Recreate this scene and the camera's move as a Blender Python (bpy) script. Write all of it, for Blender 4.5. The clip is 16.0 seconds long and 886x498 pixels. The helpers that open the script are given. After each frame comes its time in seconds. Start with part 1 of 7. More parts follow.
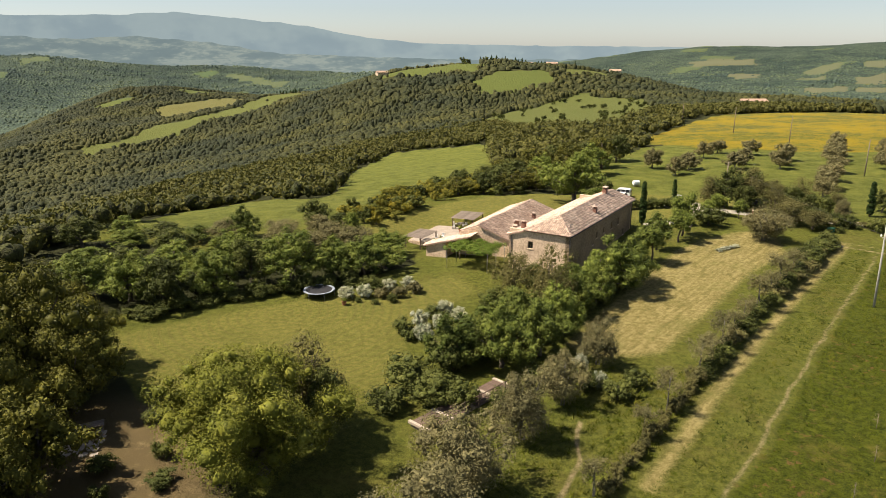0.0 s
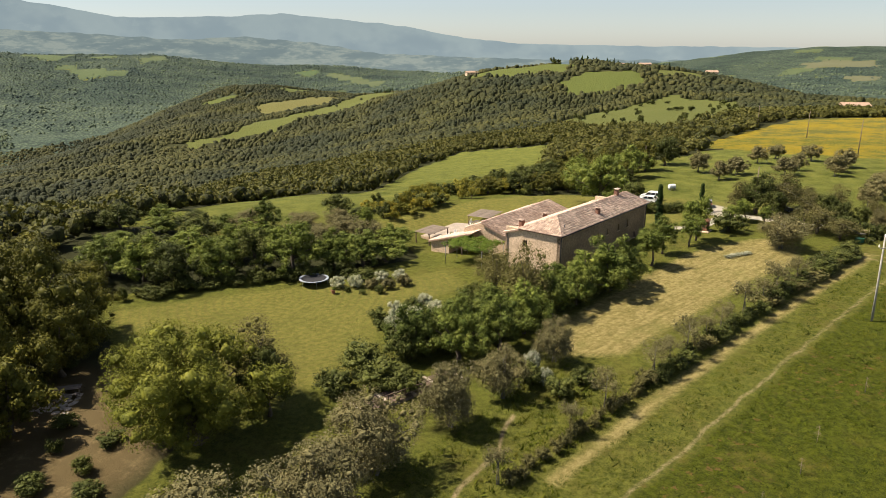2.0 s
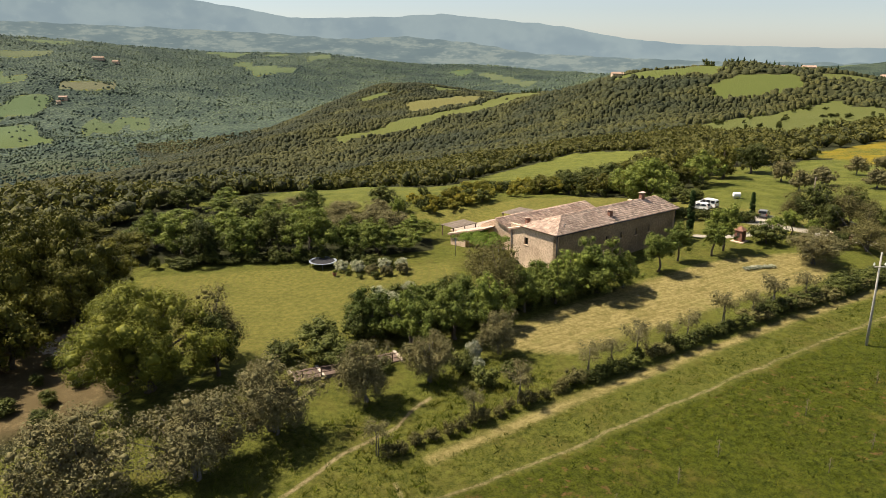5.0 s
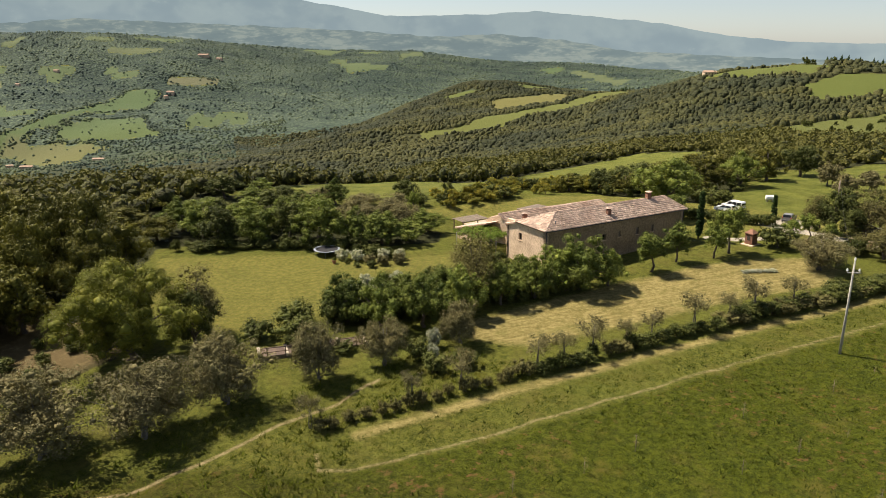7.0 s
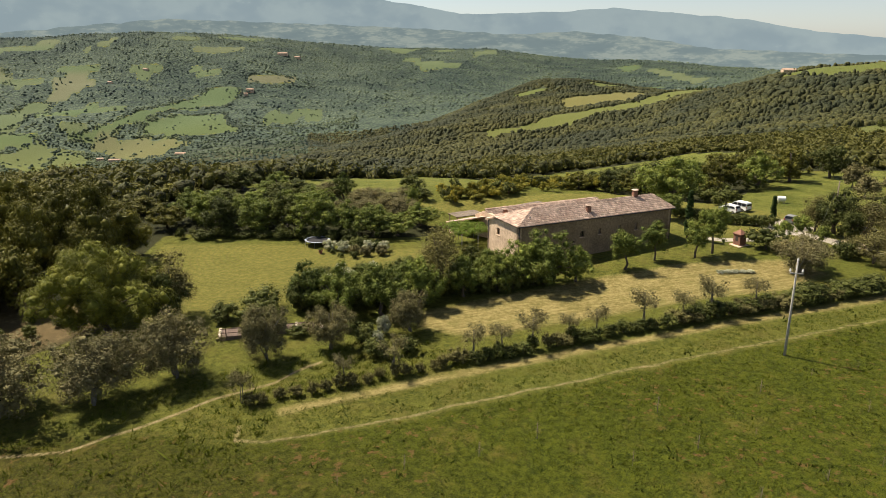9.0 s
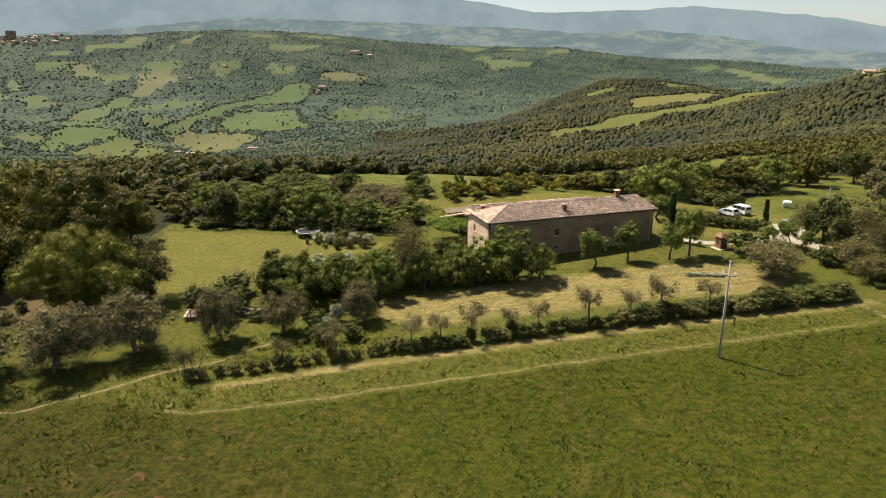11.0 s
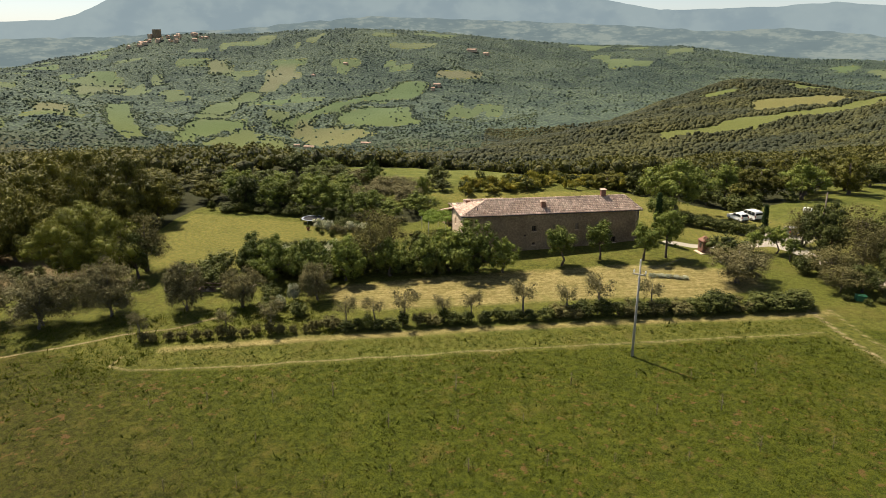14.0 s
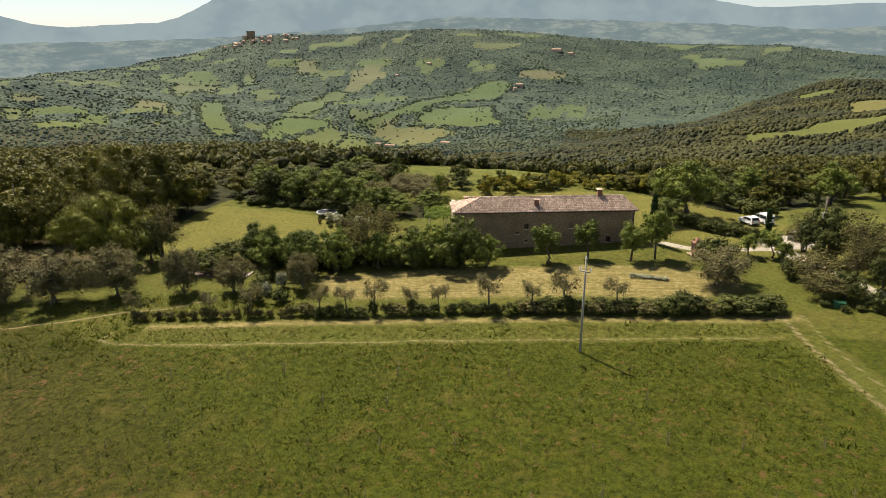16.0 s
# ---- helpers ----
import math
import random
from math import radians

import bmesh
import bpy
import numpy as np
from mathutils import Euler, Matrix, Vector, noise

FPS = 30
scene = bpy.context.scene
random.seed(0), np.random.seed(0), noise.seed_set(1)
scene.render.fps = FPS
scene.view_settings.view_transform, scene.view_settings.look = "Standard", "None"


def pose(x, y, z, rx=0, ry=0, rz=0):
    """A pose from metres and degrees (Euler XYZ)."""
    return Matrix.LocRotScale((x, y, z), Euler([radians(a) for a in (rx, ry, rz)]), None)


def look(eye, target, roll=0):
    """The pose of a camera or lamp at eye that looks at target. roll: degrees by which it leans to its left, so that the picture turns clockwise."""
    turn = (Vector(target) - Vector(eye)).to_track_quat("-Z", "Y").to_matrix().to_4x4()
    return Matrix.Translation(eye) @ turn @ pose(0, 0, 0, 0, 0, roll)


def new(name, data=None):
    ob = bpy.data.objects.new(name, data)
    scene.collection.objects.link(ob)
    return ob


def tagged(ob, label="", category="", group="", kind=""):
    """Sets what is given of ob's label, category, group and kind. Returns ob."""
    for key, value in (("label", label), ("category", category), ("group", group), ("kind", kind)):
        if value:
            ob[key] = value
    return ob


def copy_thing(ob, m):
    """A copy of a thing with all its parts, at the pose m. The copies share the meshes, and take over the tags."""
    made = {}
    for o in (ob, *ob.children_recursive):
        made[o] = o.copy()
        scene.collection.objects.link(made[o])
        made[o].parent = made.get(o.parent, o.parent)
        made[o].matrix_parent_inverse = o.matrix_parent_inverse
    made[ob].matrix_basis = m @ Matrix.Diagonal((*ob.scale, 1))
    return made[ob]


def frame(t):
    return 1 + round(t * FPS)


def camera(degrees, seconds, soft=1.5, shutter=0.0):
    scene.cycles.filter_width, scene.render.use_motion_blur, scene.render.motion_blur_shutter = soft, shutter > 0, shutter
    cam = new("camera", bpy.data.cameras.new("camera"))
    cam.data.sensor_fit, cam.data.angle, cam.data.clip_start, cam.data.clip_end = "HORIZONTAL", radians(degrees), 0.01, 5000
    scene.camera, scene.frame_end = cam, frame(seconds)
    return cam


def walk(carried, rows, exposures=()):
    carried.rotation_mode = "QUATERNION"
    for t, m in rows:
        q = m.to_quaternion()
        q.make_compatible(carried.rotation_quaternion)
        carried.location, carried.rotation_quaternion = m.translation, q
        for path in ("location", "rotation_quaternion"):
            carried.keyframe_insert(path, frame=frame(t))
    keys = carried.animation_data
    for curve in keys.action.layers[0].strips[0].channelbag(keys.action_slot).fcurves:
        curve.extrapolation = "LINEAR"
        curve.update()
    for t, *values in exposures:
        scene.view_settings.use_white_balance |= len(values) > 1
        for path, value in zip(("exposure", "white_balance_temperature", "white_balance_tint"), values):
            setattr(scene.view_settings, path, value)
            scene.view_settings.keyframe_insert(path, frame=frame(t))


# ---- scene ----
cam = camera(64.1, 16.0, soft=0.5)
# seconds, x, y, z, yaw, pitch, roll
PATH = [
    (0.0, -2.29, -0.56, 31.39, 1.93, -16.18, 0.14),
    (0.5, 0.94, -1.05, 31.46, 3.90, -16.20, 0.13),
    (1.0, 4.27, -1.46, 31.48, 5.94, -16.18, 0.12),
    (1.5, 7.58, -1.72, 31.49, 7.84, -16.16, 0.12),
    (2.0, 10.87, -1.82, 31.51, 9.67, -16.18, 0.12),
    (2.5, 14.15, -1.81, 31.51, 11.62, -16.19, 0.11),
    (3.0, 17.40, -1.63, 31.49, 13.45, -16.21, 0.21),
    (3.5, 20.71, -1.31, 31.42, 15.49, -16.21, 0.19),
    (4.0, 23.96, -0.81, 31.39, 17.76, -16.19, 0.26),
    (6.5, 40.14, 1.97, 31.75, 27.45, -16.40, 0.30),
    (7.0, 43.19, 3.03, 31.64, 29.28, -16.45, 0.30),
    (7.5, 46.34, 4.07, 31.68, 31.03, -16.50, 0.40),
    (8.0, 49.41, 5.20, 31.65, 32.39, -16.55, 0.22),
    (10.5, 64.73, 11.87, 31.95, 39.84, -16.69, 0.10),
    (11.0, 67.55, 13.53, 31.93, 41.07, -16.73, 0.13),
    (11.5, 70.43, 15.20, 31.90, 42.28, -16.80, 0.16),
    (12.0, 73.13, 16.88, 31.93, 43.66, -16.83, 0.18),
    (12.5, 75.82, 18.69, 31.96, 45.39, -16.83, 0.19),
    (13.0, 78.51, 20.54, 31.99, 47.07, -16.87, 0.10),
    (13.5, 81.10, 22.45, 32.03, 48.78, -16.85, 0.10),
    (14.0, 83.64, 24.47, 32.07, 50.50, -16.88, 0.11),
    (14.5, 86.22, 26.45, 32.12, 52.15, -16.90, 0.03),
    (15.0, 88.71, 28.63, 32.11, 53.85, -16.88, -0.06),
    (15.5, 91.18, 30.84, 32.11, 55.57, -16.89, -0.25),
    (16.0, 93.56, 33.04, 32.20, 57.37, -16.87, -0.24),
]
walk(cam, [(t, pose(x, y, z, 90 + pitch, 0, yaw) @ pose(0, 0, 0, 0, 0, roll)) for t, x, y, z, yaw, pitch, roll in PATH])

# ---- daylight: a clear late-spring afternoon, sun high in the west ----
SUN_HEIGHT, SUN_FROM = 54.0, -90.0  # degrees above the horizon; degrees clockwise from +y
world = bpy.data.worlds.new("sky")
scene.world = world
world.use_nodes = True
sky = world.node_tree.nodes.new("ShaderNodeTexSky")
sky.sky_type, sky.sun_disc = "NISHITA", False
sky.sun_elevation, sky.sun_rotation = radians(SUN_HEIGHT), radians(SUN_FROM)
sky.air_density, sky.dust_density, sky.ozone_density, sky.altitude = 1.0, 0.35, 4.5, 400
backing = world.node_tree.nodes["Background"]
haze = world.node_tree.nodes.new("ShaderNodeHueSaturation")
haze.inputs["Saturation"].default_value = 0.6
world.node_tree.links.new(sky.outputs[0], haze.inputs["Color"])
world.node_tree.links.new(haze.outputs[0], backing.inputs["Color"])
backing.inputs["Strength"].default_value = 0.0525
to_sun = Vector((math.sin(radians(SUN_FROM)) * math.cos(radians(SUN_HEIGHT)), math.cos(radians(SUN_FROM)) * math.cos(radians(SUN_HEIGHT)), math.sin(radians(SUN_HEIGHT))))
sun = new("sun", bpy.data.lights.new("sun", "SUN"))
sun.data.energy, sun.data.angle, sun.data.color = 5.0, radians(0.53), (1.0, 0.885, 0.73)
sun.matrix_world = look(to_sun * 60, (0, 0, 0))
scene.view_settings.exposure = 1.15
# ---- materials ----
def mix_rgb(nt, fac, a, b, kind="MIX"):
    n = nt.nodes.new("ShaderNodeMix")
    n.data_type, n.blend_type = "RGBA", kind
    for socket, value in ((n.inputs[0], fac), (n.inputs[6], a), (n.inputs[7], b)):
        if isinstance(value, bpy.types.NodeSocket):
            nt.links.new(value, socket)
        elif isinstance(value, tuple):
            socket.default_value = (*value, 1)
        else:
            socket.default_value = value
    return n.outputs[2]


def math_node(nt, kind, a, b=0.5, c=None):
    n = nt.nodes.new("ShaderNodeMath")
    n.operation = kind
    for socket, value in zip(n.inputs, (a, b, c)):
        if isinstance(value, bpy.types.NodeSocket):
            nt.links.new(value, socket)
        elif value is not None:
            socket.default_value = value
    return n.outputs[0]


def noise_node(nt, scale, detail=4.0, rough=0.6, vector=None):
    n = nt.nodes.new("ShaderNodeTexNoise")
    n.inputs["Scale"].default_value, n.inputs["Detail"].default_value, n.inputs["Roughness"].default_value = scale, detail, rough
    if vector is not None:
        nt.links.new(vector, n.inputs["Vector"])
    return n.outputs["Fac"]


def ramp(nt, fac, lo, hi):
    n = nt.nodes.new("ShaderNodeMapRange")
    n.interpolation_type = "SMOOTHSTEP"
    nt.links.new(fac, n.inputs[0])
    n.inputs[1].default_value, n.inputs[2].default_value = lo, hi
    return n.outputs[0]


def place(nt):
    return nt.nodes.new("ShaderNodeNewGeometry").outputs["Position"]


def bump(nt, height, strength, distance):
    n = nt.nodes.new("ShaderNodeBump")
    n.inputs["Strength"].default_value, n.inputs["Distance"].default_value = strength, distance
    nt.links.new(height, n.inputs["Height"])
    return n.outputs["Normal"]


def fresh(name):
    m = bpy.data.materials.new(name)
    m.use_nodes = True
    return m, m.node_tree, m.node_tree.nodes["Principled BSDF"]


def surface(name, dark, light, fine=8.0, coarse=0.6, rough=0.85, relief=0.3, depth=0.03, metal=0.0, island=0.0, each=0.0):
    """A worn surface: two colours mixed by fine grain and coarse stains, with relief; island and each vary the brightness piece by piece and object by object."""
    m, nt, p = fresh(name)
    where = nt.nodes.new("ShaderNodeTexCoord").outputs["Object"]
    grain, stain = noise_node(nt, fine, 5, 0.7, where), noise_node(nt, coarse, 4, 0.6, where)
    both = math_node(nt, "MULTIPLY_ADD", grain, 0.6, math_node(nt, "MULTIPLY", stain, 0.4))
    colour = mix_rgb(nt, ramp(nt, both, 0.32, 0.68), dark, light)
    if island:
        lot = nt.nodes.new("ShaderNodeNewGeometry").outputs["Random Per Island"]
        colour = mix_rgb(nt, 1.0, colour, mix_rgb(nt, lot, (1 - island,) * 3, (1 + island, 1 + island * 0.9, 1 + island * 0.8)), "MULTIPLY")
    if each:
        lot = nt.nodes.new("ShaderNodeObjectInfo").outputs["Random"]
        colour = mix_rgb(nt, 1.0, colour, mix_rgb(nt, lot, (1 - each,) * 3, (1 + each,) * 3), "MULTIPLY")
    nt.links.new(colour, p.inputs["Base Color"])
    p.inputs["Roughness"].default_value, p.inputs["Metallic"].default_value = rough, metal
    if relief:
        nt.links.new(bump(nt, grain, relief, depth), p.inputs["Normal"])
    return m


def leafy(name, dark, light, tip, through_light=0.06, gloss=0.5, each=0.25):
    """Leaves: tones that differ from leaf to leaf and tree to tree, some light shining through."""
    m, nt, p = fresh(name)
    lot = nt.nodes.new("ShaderNodeNewGeometry").outputs["Random Per Island"]
    tree = nt.nodes.new("ShaderNodeObjectInfo").outputs["Random"]
    patch, clump = noise_node(nt, 0.55, 3, 0.6, place(nt)), noise_node(nt, 1.5, 2, 0.5, place(nt))
    colour = mix_rgb(nt, math_node(nt, "MULTIPLY_ADD", lot, 0.45, math_node(nt, "MULTIPLY", ramp(nt, clump, 0.35, 0.65), 0.55)), dark, light)
    colour = mix_rgb(nt, math_node(nt, "MULTIPLY", ramp(nt, patch, 0.45, 0.75), 0.7), colour, tip)
    colour = mix_rgb(nt, 1.0, colour, mix_rgb(nt, tree, (1 - each, 1 - each, 1 - each), (1 + each, 1 + each * 0.8, 1 + each * 0.4)), "MULTIPLY")
    nt.links.new(colour, p.inputs["Base Color"])
    p.inputs["Roughness"].default_value = gloss
    p.inputs["Specular IOR Level"].default_value = 0.05
    t = nt.nodes.new("ShaderNodeBsdfTranslucent")
    nt.links.new(mix_rgb(nt, 1.0, colour, (1.15, 1.2, 0.55), "MULTIPLY"), t.inputs["Color"])
    blend = nt.nodes.new("ShaderNodeMixShader")
    blend.inputs[0].default_value = through_light
    nt.links.new(p.outputs[0], blend.inputs[1])
    nt.links.new(t.outputs[0], blend.inputs[2])
    nt.links.new(blend.outputs[0], nt.nodes["Material Output"].inputs["Surface"])
    return m


def canopy(name, dark, light, grain, relief, depth, gaps=0.45):
    """Tree crowns seen from afar: clumped foliage, shaded gaps and bright tufts painted in by noise."""
    m, nt, p = fresh(name)
    where = place(nt)
    lot = nt.nodes.new("ShaderNodeNewGeometry").outputs["Random Per Island"]
    speck, patch = noise_node(nt, grain, 3, 0.75, where), math_node(nt, "MULTIPLY_ADD", noise_node(nt, 0.012, 4, 0.65, where), 0.5, math_node(nt, "MULTIPLY", noise_node(nt, 0.0035, 3, 0.6, where), 0.5))
    colour = mix_rgb(nt, lot, dark, light)
    colour = mix_rgb(nt, ramp(nt, patch, 0.4, 0.6), mix_rgb(nt, 1.0, colour, (0.6, 0.68, 0.8), "MULTIPLY"), mix_rgb(nt, 1.0, colour, (1.3, 1.22, 0.92), "MULTIPLY"))
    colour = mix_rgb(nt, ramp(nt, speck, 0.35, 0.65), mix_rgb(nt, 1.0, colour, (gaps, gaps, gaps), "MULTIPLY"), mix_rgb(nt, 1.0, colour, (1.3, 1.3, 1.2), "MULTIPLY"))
    nt.links.new(colour, p.inputs["Base Color"])
    p.inputs["Roughness"].default_value = 0.8
    p.inputs["Specular IOR Level"].default_value = 0.15
    nt.links.new(bump(nt, speck, relief, depth), p.inputs["Normal"])
    return m


LEAF_OAK = leafy("oak_leaves", (0.08, 0.091, 0.015), (0.215, 0.222, 0.034), (0.28, 0.27, 0.044))
LEAF_HOLM = leafy("holm_leaves", (0.04, 0.044, 0.011), (0.115, 0.113, 0.022), (0.185, 0.172, 0.03))
LEAF_GREEN = leafy("broad_leaves", (0.06, 0.084, 0.019), (0.142, 0.172, 0.037), (0.19, 0.21, 0.046), each=0.34)
LEAF_DARK = leafy("dark_leaves", (0.04, 0.05, 0.015), (0.088, 0.1, 0.027), (0.108, 0.115, 0.032))
LEAF_OLIVE = leafy("olive_leaves", (0.086, 0.081, 0.038), (0.187, 0.168, 0.08), (0.19, 0.159, 0.068), 0.06, 0.6, 0.15)
LEAF_TWIG = leafy("twiggy_leaves", (0.075, 0.072, 0.028), (0.145, 0.132, 0.052), (0.13, 0.12, 0.042), 0.1, 0.7, 0.2)
LEAF_BLOOM = leafy("blossom_leaves", (0.13, 0.16, 0.08), (0.55, 0.54, 0.43), (0.4, 0.4, 0.27), 0.15, 0.7, 0.15)
LEAF_CYPRESS = leafy("cypress_needles", (0.02, 0.038, 0.012), (0.045, 0.07, 0.02), (0.05, 0.075, 0.024), 0.1, 0.7, 0.1)
LEAF_VINE = leafy("vine_leaves", (0.08, 0.125, 0.022), (0.16, 0.21, 0.038), (0.18, 0.23, 0.042), 0.3, 0.6, 0.1)
LEAF_WOOD = leafy("wood_leaves", (0.048, 0.052, 0.014), (0.11, 0.106, 0.028), (0.135, 0.118, 0.034), 0.08, 0.7, 0.0)
LEAF_BROOM = leafy("broom_leaves", (0.1, 0.105, 0.025), (0.2, 0.19, 0.04), (0.33, 0.26, 0.03), 0.25, 0.7, 0.3)
BARK = surface("bark", (0.045, 0.035, 0.025), (0.13, 0.105, 0.08), 9, 1.5, 0.95, 0.7, 0.05)
BARK_OLIVE = surface("olive_bark", (0.06, 0.055, 0.045), (0.17, 0.155, 0.13), 9, 1.5, 0.95, 0.7, 0.05)
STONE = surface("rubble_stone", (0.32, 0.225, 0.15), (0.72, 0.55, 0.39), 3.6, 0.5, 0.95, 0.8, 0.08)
# darker, stained copy of the rubble stone, painting shade onto the east wall
DARK_STONE = surface("dark_stone", (0.13, 0.09, 0.052), (0.34, 0.25, 0.155), 3.4, 0.3, 0.95, 0.7, 0.07)
BRICK = surface("brick", (0.15, 0.07, 0.045), (0.28, 0.135, 0.085), 6, 0.8, 0.9, 0.5, 0.03)
TILE = surface("roof_tile", (0.27, 0.18, 0.135), (0.6, 0.46, 0.365), 1.6, 0.3, 0.9, 0.4, 0.03, island=0.3)
TILE_BED = surface("tile_bed", (0.26, 0.165, 0.115), (0.42, 0.29, 0.21), 3, 0.5, 0.95)
PAVING = surface("pale_paving", (0.24, 0.195, 0.15), (0.4, 0.335, 0.265), 3, 0.5, 0.9, each=0.12)
OLD_WOOD = surface("grey_wood", (0.1, 0.075, 0.055), (0.24, 0.19, 0.15), 12, 1.2, 0.9, 0.4, each=0.2)
DARK_WOOD = surface("brown_wood", (0.055, 0.035, 0.025), (0.14, 0.09, 0.065), 12, 1.2, 0.85, 0.4, each=0.2)
CONCRETE = surface("concrete_pole", (0.24, 0.225, 0.195), (0.38, 0.355, 0.305), 10, 0.8, 0.9)
PORCELAIN = surface("porcelain", (0.6, 0.58, 0.53), (0.75, 0.73, 0.68), 5, 1, 0.3, 0.0)
WHITE_PAINT = surface("white_paint", (0.72, 0.72, 0.7), (0.8, 0.8, 0.78), 4, 0.8, 0.35, 0.0)
GREY_PAINT = surface("grey_paint", (0.12, 0.12, 0.125), (0.16, 0.16, 0.165), 4, 0.8, 0.3, 0.0)
DARK_PAINT = surface("dark_paint", (0.02, 0.02, 0.024), (0.035, 0.035, 0.04), 4, 0.8, 0.35, 0.0)
GREEN_PAINT = surface("green_paint", (0.02, 0.1, 0.045), (0.03, 0.14, 0.065), 4, 0.8, 0.5, 0.0)
GLASS = surface("dark_glass", (0.012, 0.014, 0.016), (0.02, 0.022, 0.025), 2, 0.5, 0.08, 0.0)
RUBBER = surface("rubber", (0.015, 0.015, 0.015), (0.03, 0.03, 0.03), 20, 2, 0.9)
STEEL = surface("steel", (0.3, 0.3, 0.3), (0.45, 0.45, 0.45), 10, 1, 0.4, 0.1, 0.01, 1.0)
PLUM_SHEET = surface("dark_mat", (0.008, 0.008, 0.01), (0.02, 0.02, 0.022), 10, 1, 1.0)
BLUE_PAD = surface("pale_blue_pad", (0.1, 0.12, 0.16), (0.34, 0.37, 0.42), 6, 1, 0.6, 0.1)
TERRACOTTA = surface("terracotta", (0.24, 0.1, 0.06), (0.36, 0.16, 0.1), 8, 1, 0.85)
RED_CLOTH = surface("red_enamel", (0.3, 0.03, 0.025), (0.4, 0.06, 0.04), 8, 1, 0.6)
# near-black colour painting the shade inside the niche and far window openings
SHADOW_HOLE = surface("hole_shade", (0.02, 0.016, 0.012), (0.05, 0.035, 0.025), 12, 2, 0.8)
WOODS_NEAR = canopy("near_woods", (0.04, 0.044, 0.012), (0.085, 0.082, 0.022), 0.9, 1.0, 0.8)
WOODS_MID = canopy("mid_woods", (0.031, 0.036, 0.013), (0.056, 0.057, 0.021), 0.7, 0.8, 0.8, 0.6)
# outer and far woods hold distance haze in paler, bluer base colours
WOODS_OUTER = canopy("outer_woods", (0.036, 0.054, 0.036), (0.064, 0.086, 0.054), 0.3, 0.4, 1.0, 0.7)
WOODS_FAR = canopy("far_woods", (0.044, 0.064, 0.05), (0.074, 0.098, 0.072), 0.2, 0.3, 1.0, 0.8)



def part(name, bm, material, parent=None, label=""):
    """Links a bmesh as one mesh object, under a thing or a part."""
    me = bpy.data.meshes.new(name)
    bm.to_mesh(me)
    bm.free()
    me.materials.append(material)
    ob = new(name, me)
    ob.parent = parent
    return tagged(ob, label)


def sheet(name, verts, faces, material, parent=None, label="", smooth=False):
    """Links vertex and face arrays as one mesh object."""
    me = bpy.data.meshes.new(name)
    verts, faces = np.asarray(verts, np.float32), np.asarray(faces, np.int32)
    me.vertices.add(len(verts))
    me.vertices.foreach_set("co", verts.ravel())
    n, k = faces.shape
    me.loops.add(n * k)
    me.loops.foreach_set("vertex_index", faces.ravel())
    me.polygons.add(n)
    me.polygons.foreach_set("loop_start", np.arange(0, n * k, k, dtype=np.int32))
    if smooth:
        me.polygons.foreach_set("use_smooth", np.ones(n, bool))
    me.update(calc_edges=True)
    me.materials.append(material)
    ob = new(name, me)
    ob.parent = parent
    return tagged(ob, label)


def thing(name, at, label, category, group="", kind="", turn=0.0):
    ob = new(name)
    ob.empty_display_size = 0.3
    ob.matrix_basis = pose(*at, 0, 0, turn)
    return tagged(ob, label, category, group, kind)


def box(bm, lo, hi, bevel=0.0):
    """Adds an upright box from corner to corner."""
    made = bmesh.ops.create_cube(bm, size=1.0)["verts"]
    lo, hi = Vector(lo), Vector(hi)
    for v in made:
        v.co = Vector([(a + b) / 2 + c * (b - a) for a, b, c in zip(lo, hi, v.co)])
    if bevel:
        edges = list({e for v in made for e in v.link_edges})
        bmesh.ops.bevel(bm, geom=edges, offset=bevel, segments=1, affect="EDGES")
    return bm


def boxed(lo, hi, bevel=0.0):
    return box(bmesh.new(), lo, hi, bevel)


def tube(points, radii, sides=7):
    """Vertices and faces of a tapered tube along points."""
    pts = [Vector(p) for p in points]
    verts, faces = [], []
    for k, p in enumerate(pts):
        along = (pts[min(k + 1, len(pts) - 1)] - pts[max(k - 1, 0)]).normalized()
        a = along.orthogonal().normalized()
        b = along.cross(a)
        verts += [p + radii[k] * (a * math.cos(6.2832 * s / sides) + b * math.sin(6.2832 * s / sides)) for s in range(sides)]
    for k in range(len(pts) - 1):
        for s in range(sides):
            faces.append((k * sides + s, k * sides + (s + 1) % sides, (k + 1) * sides + (s + 1) % sides, (k + 1) * sides + s))
    return verts, faces


def tubes(name, runs, material, parent=None, sides=7, label=""):
    """One mesh of several tapered tubes, ends closed."""
    bm = bmesh.new()
    for points, radii in runs:
        verts, faces = tube(points, radii, sides)
        made = [bm.verts.new(v) for v in verts]
        for f in faces:
            bm.faces.new([made[i] for i in f]).smooth = True
        bm.faces.new(made[:sides][::-1])
        bm.faces.new(made[-sides:])
    return part(name, bm, material, parent, label)


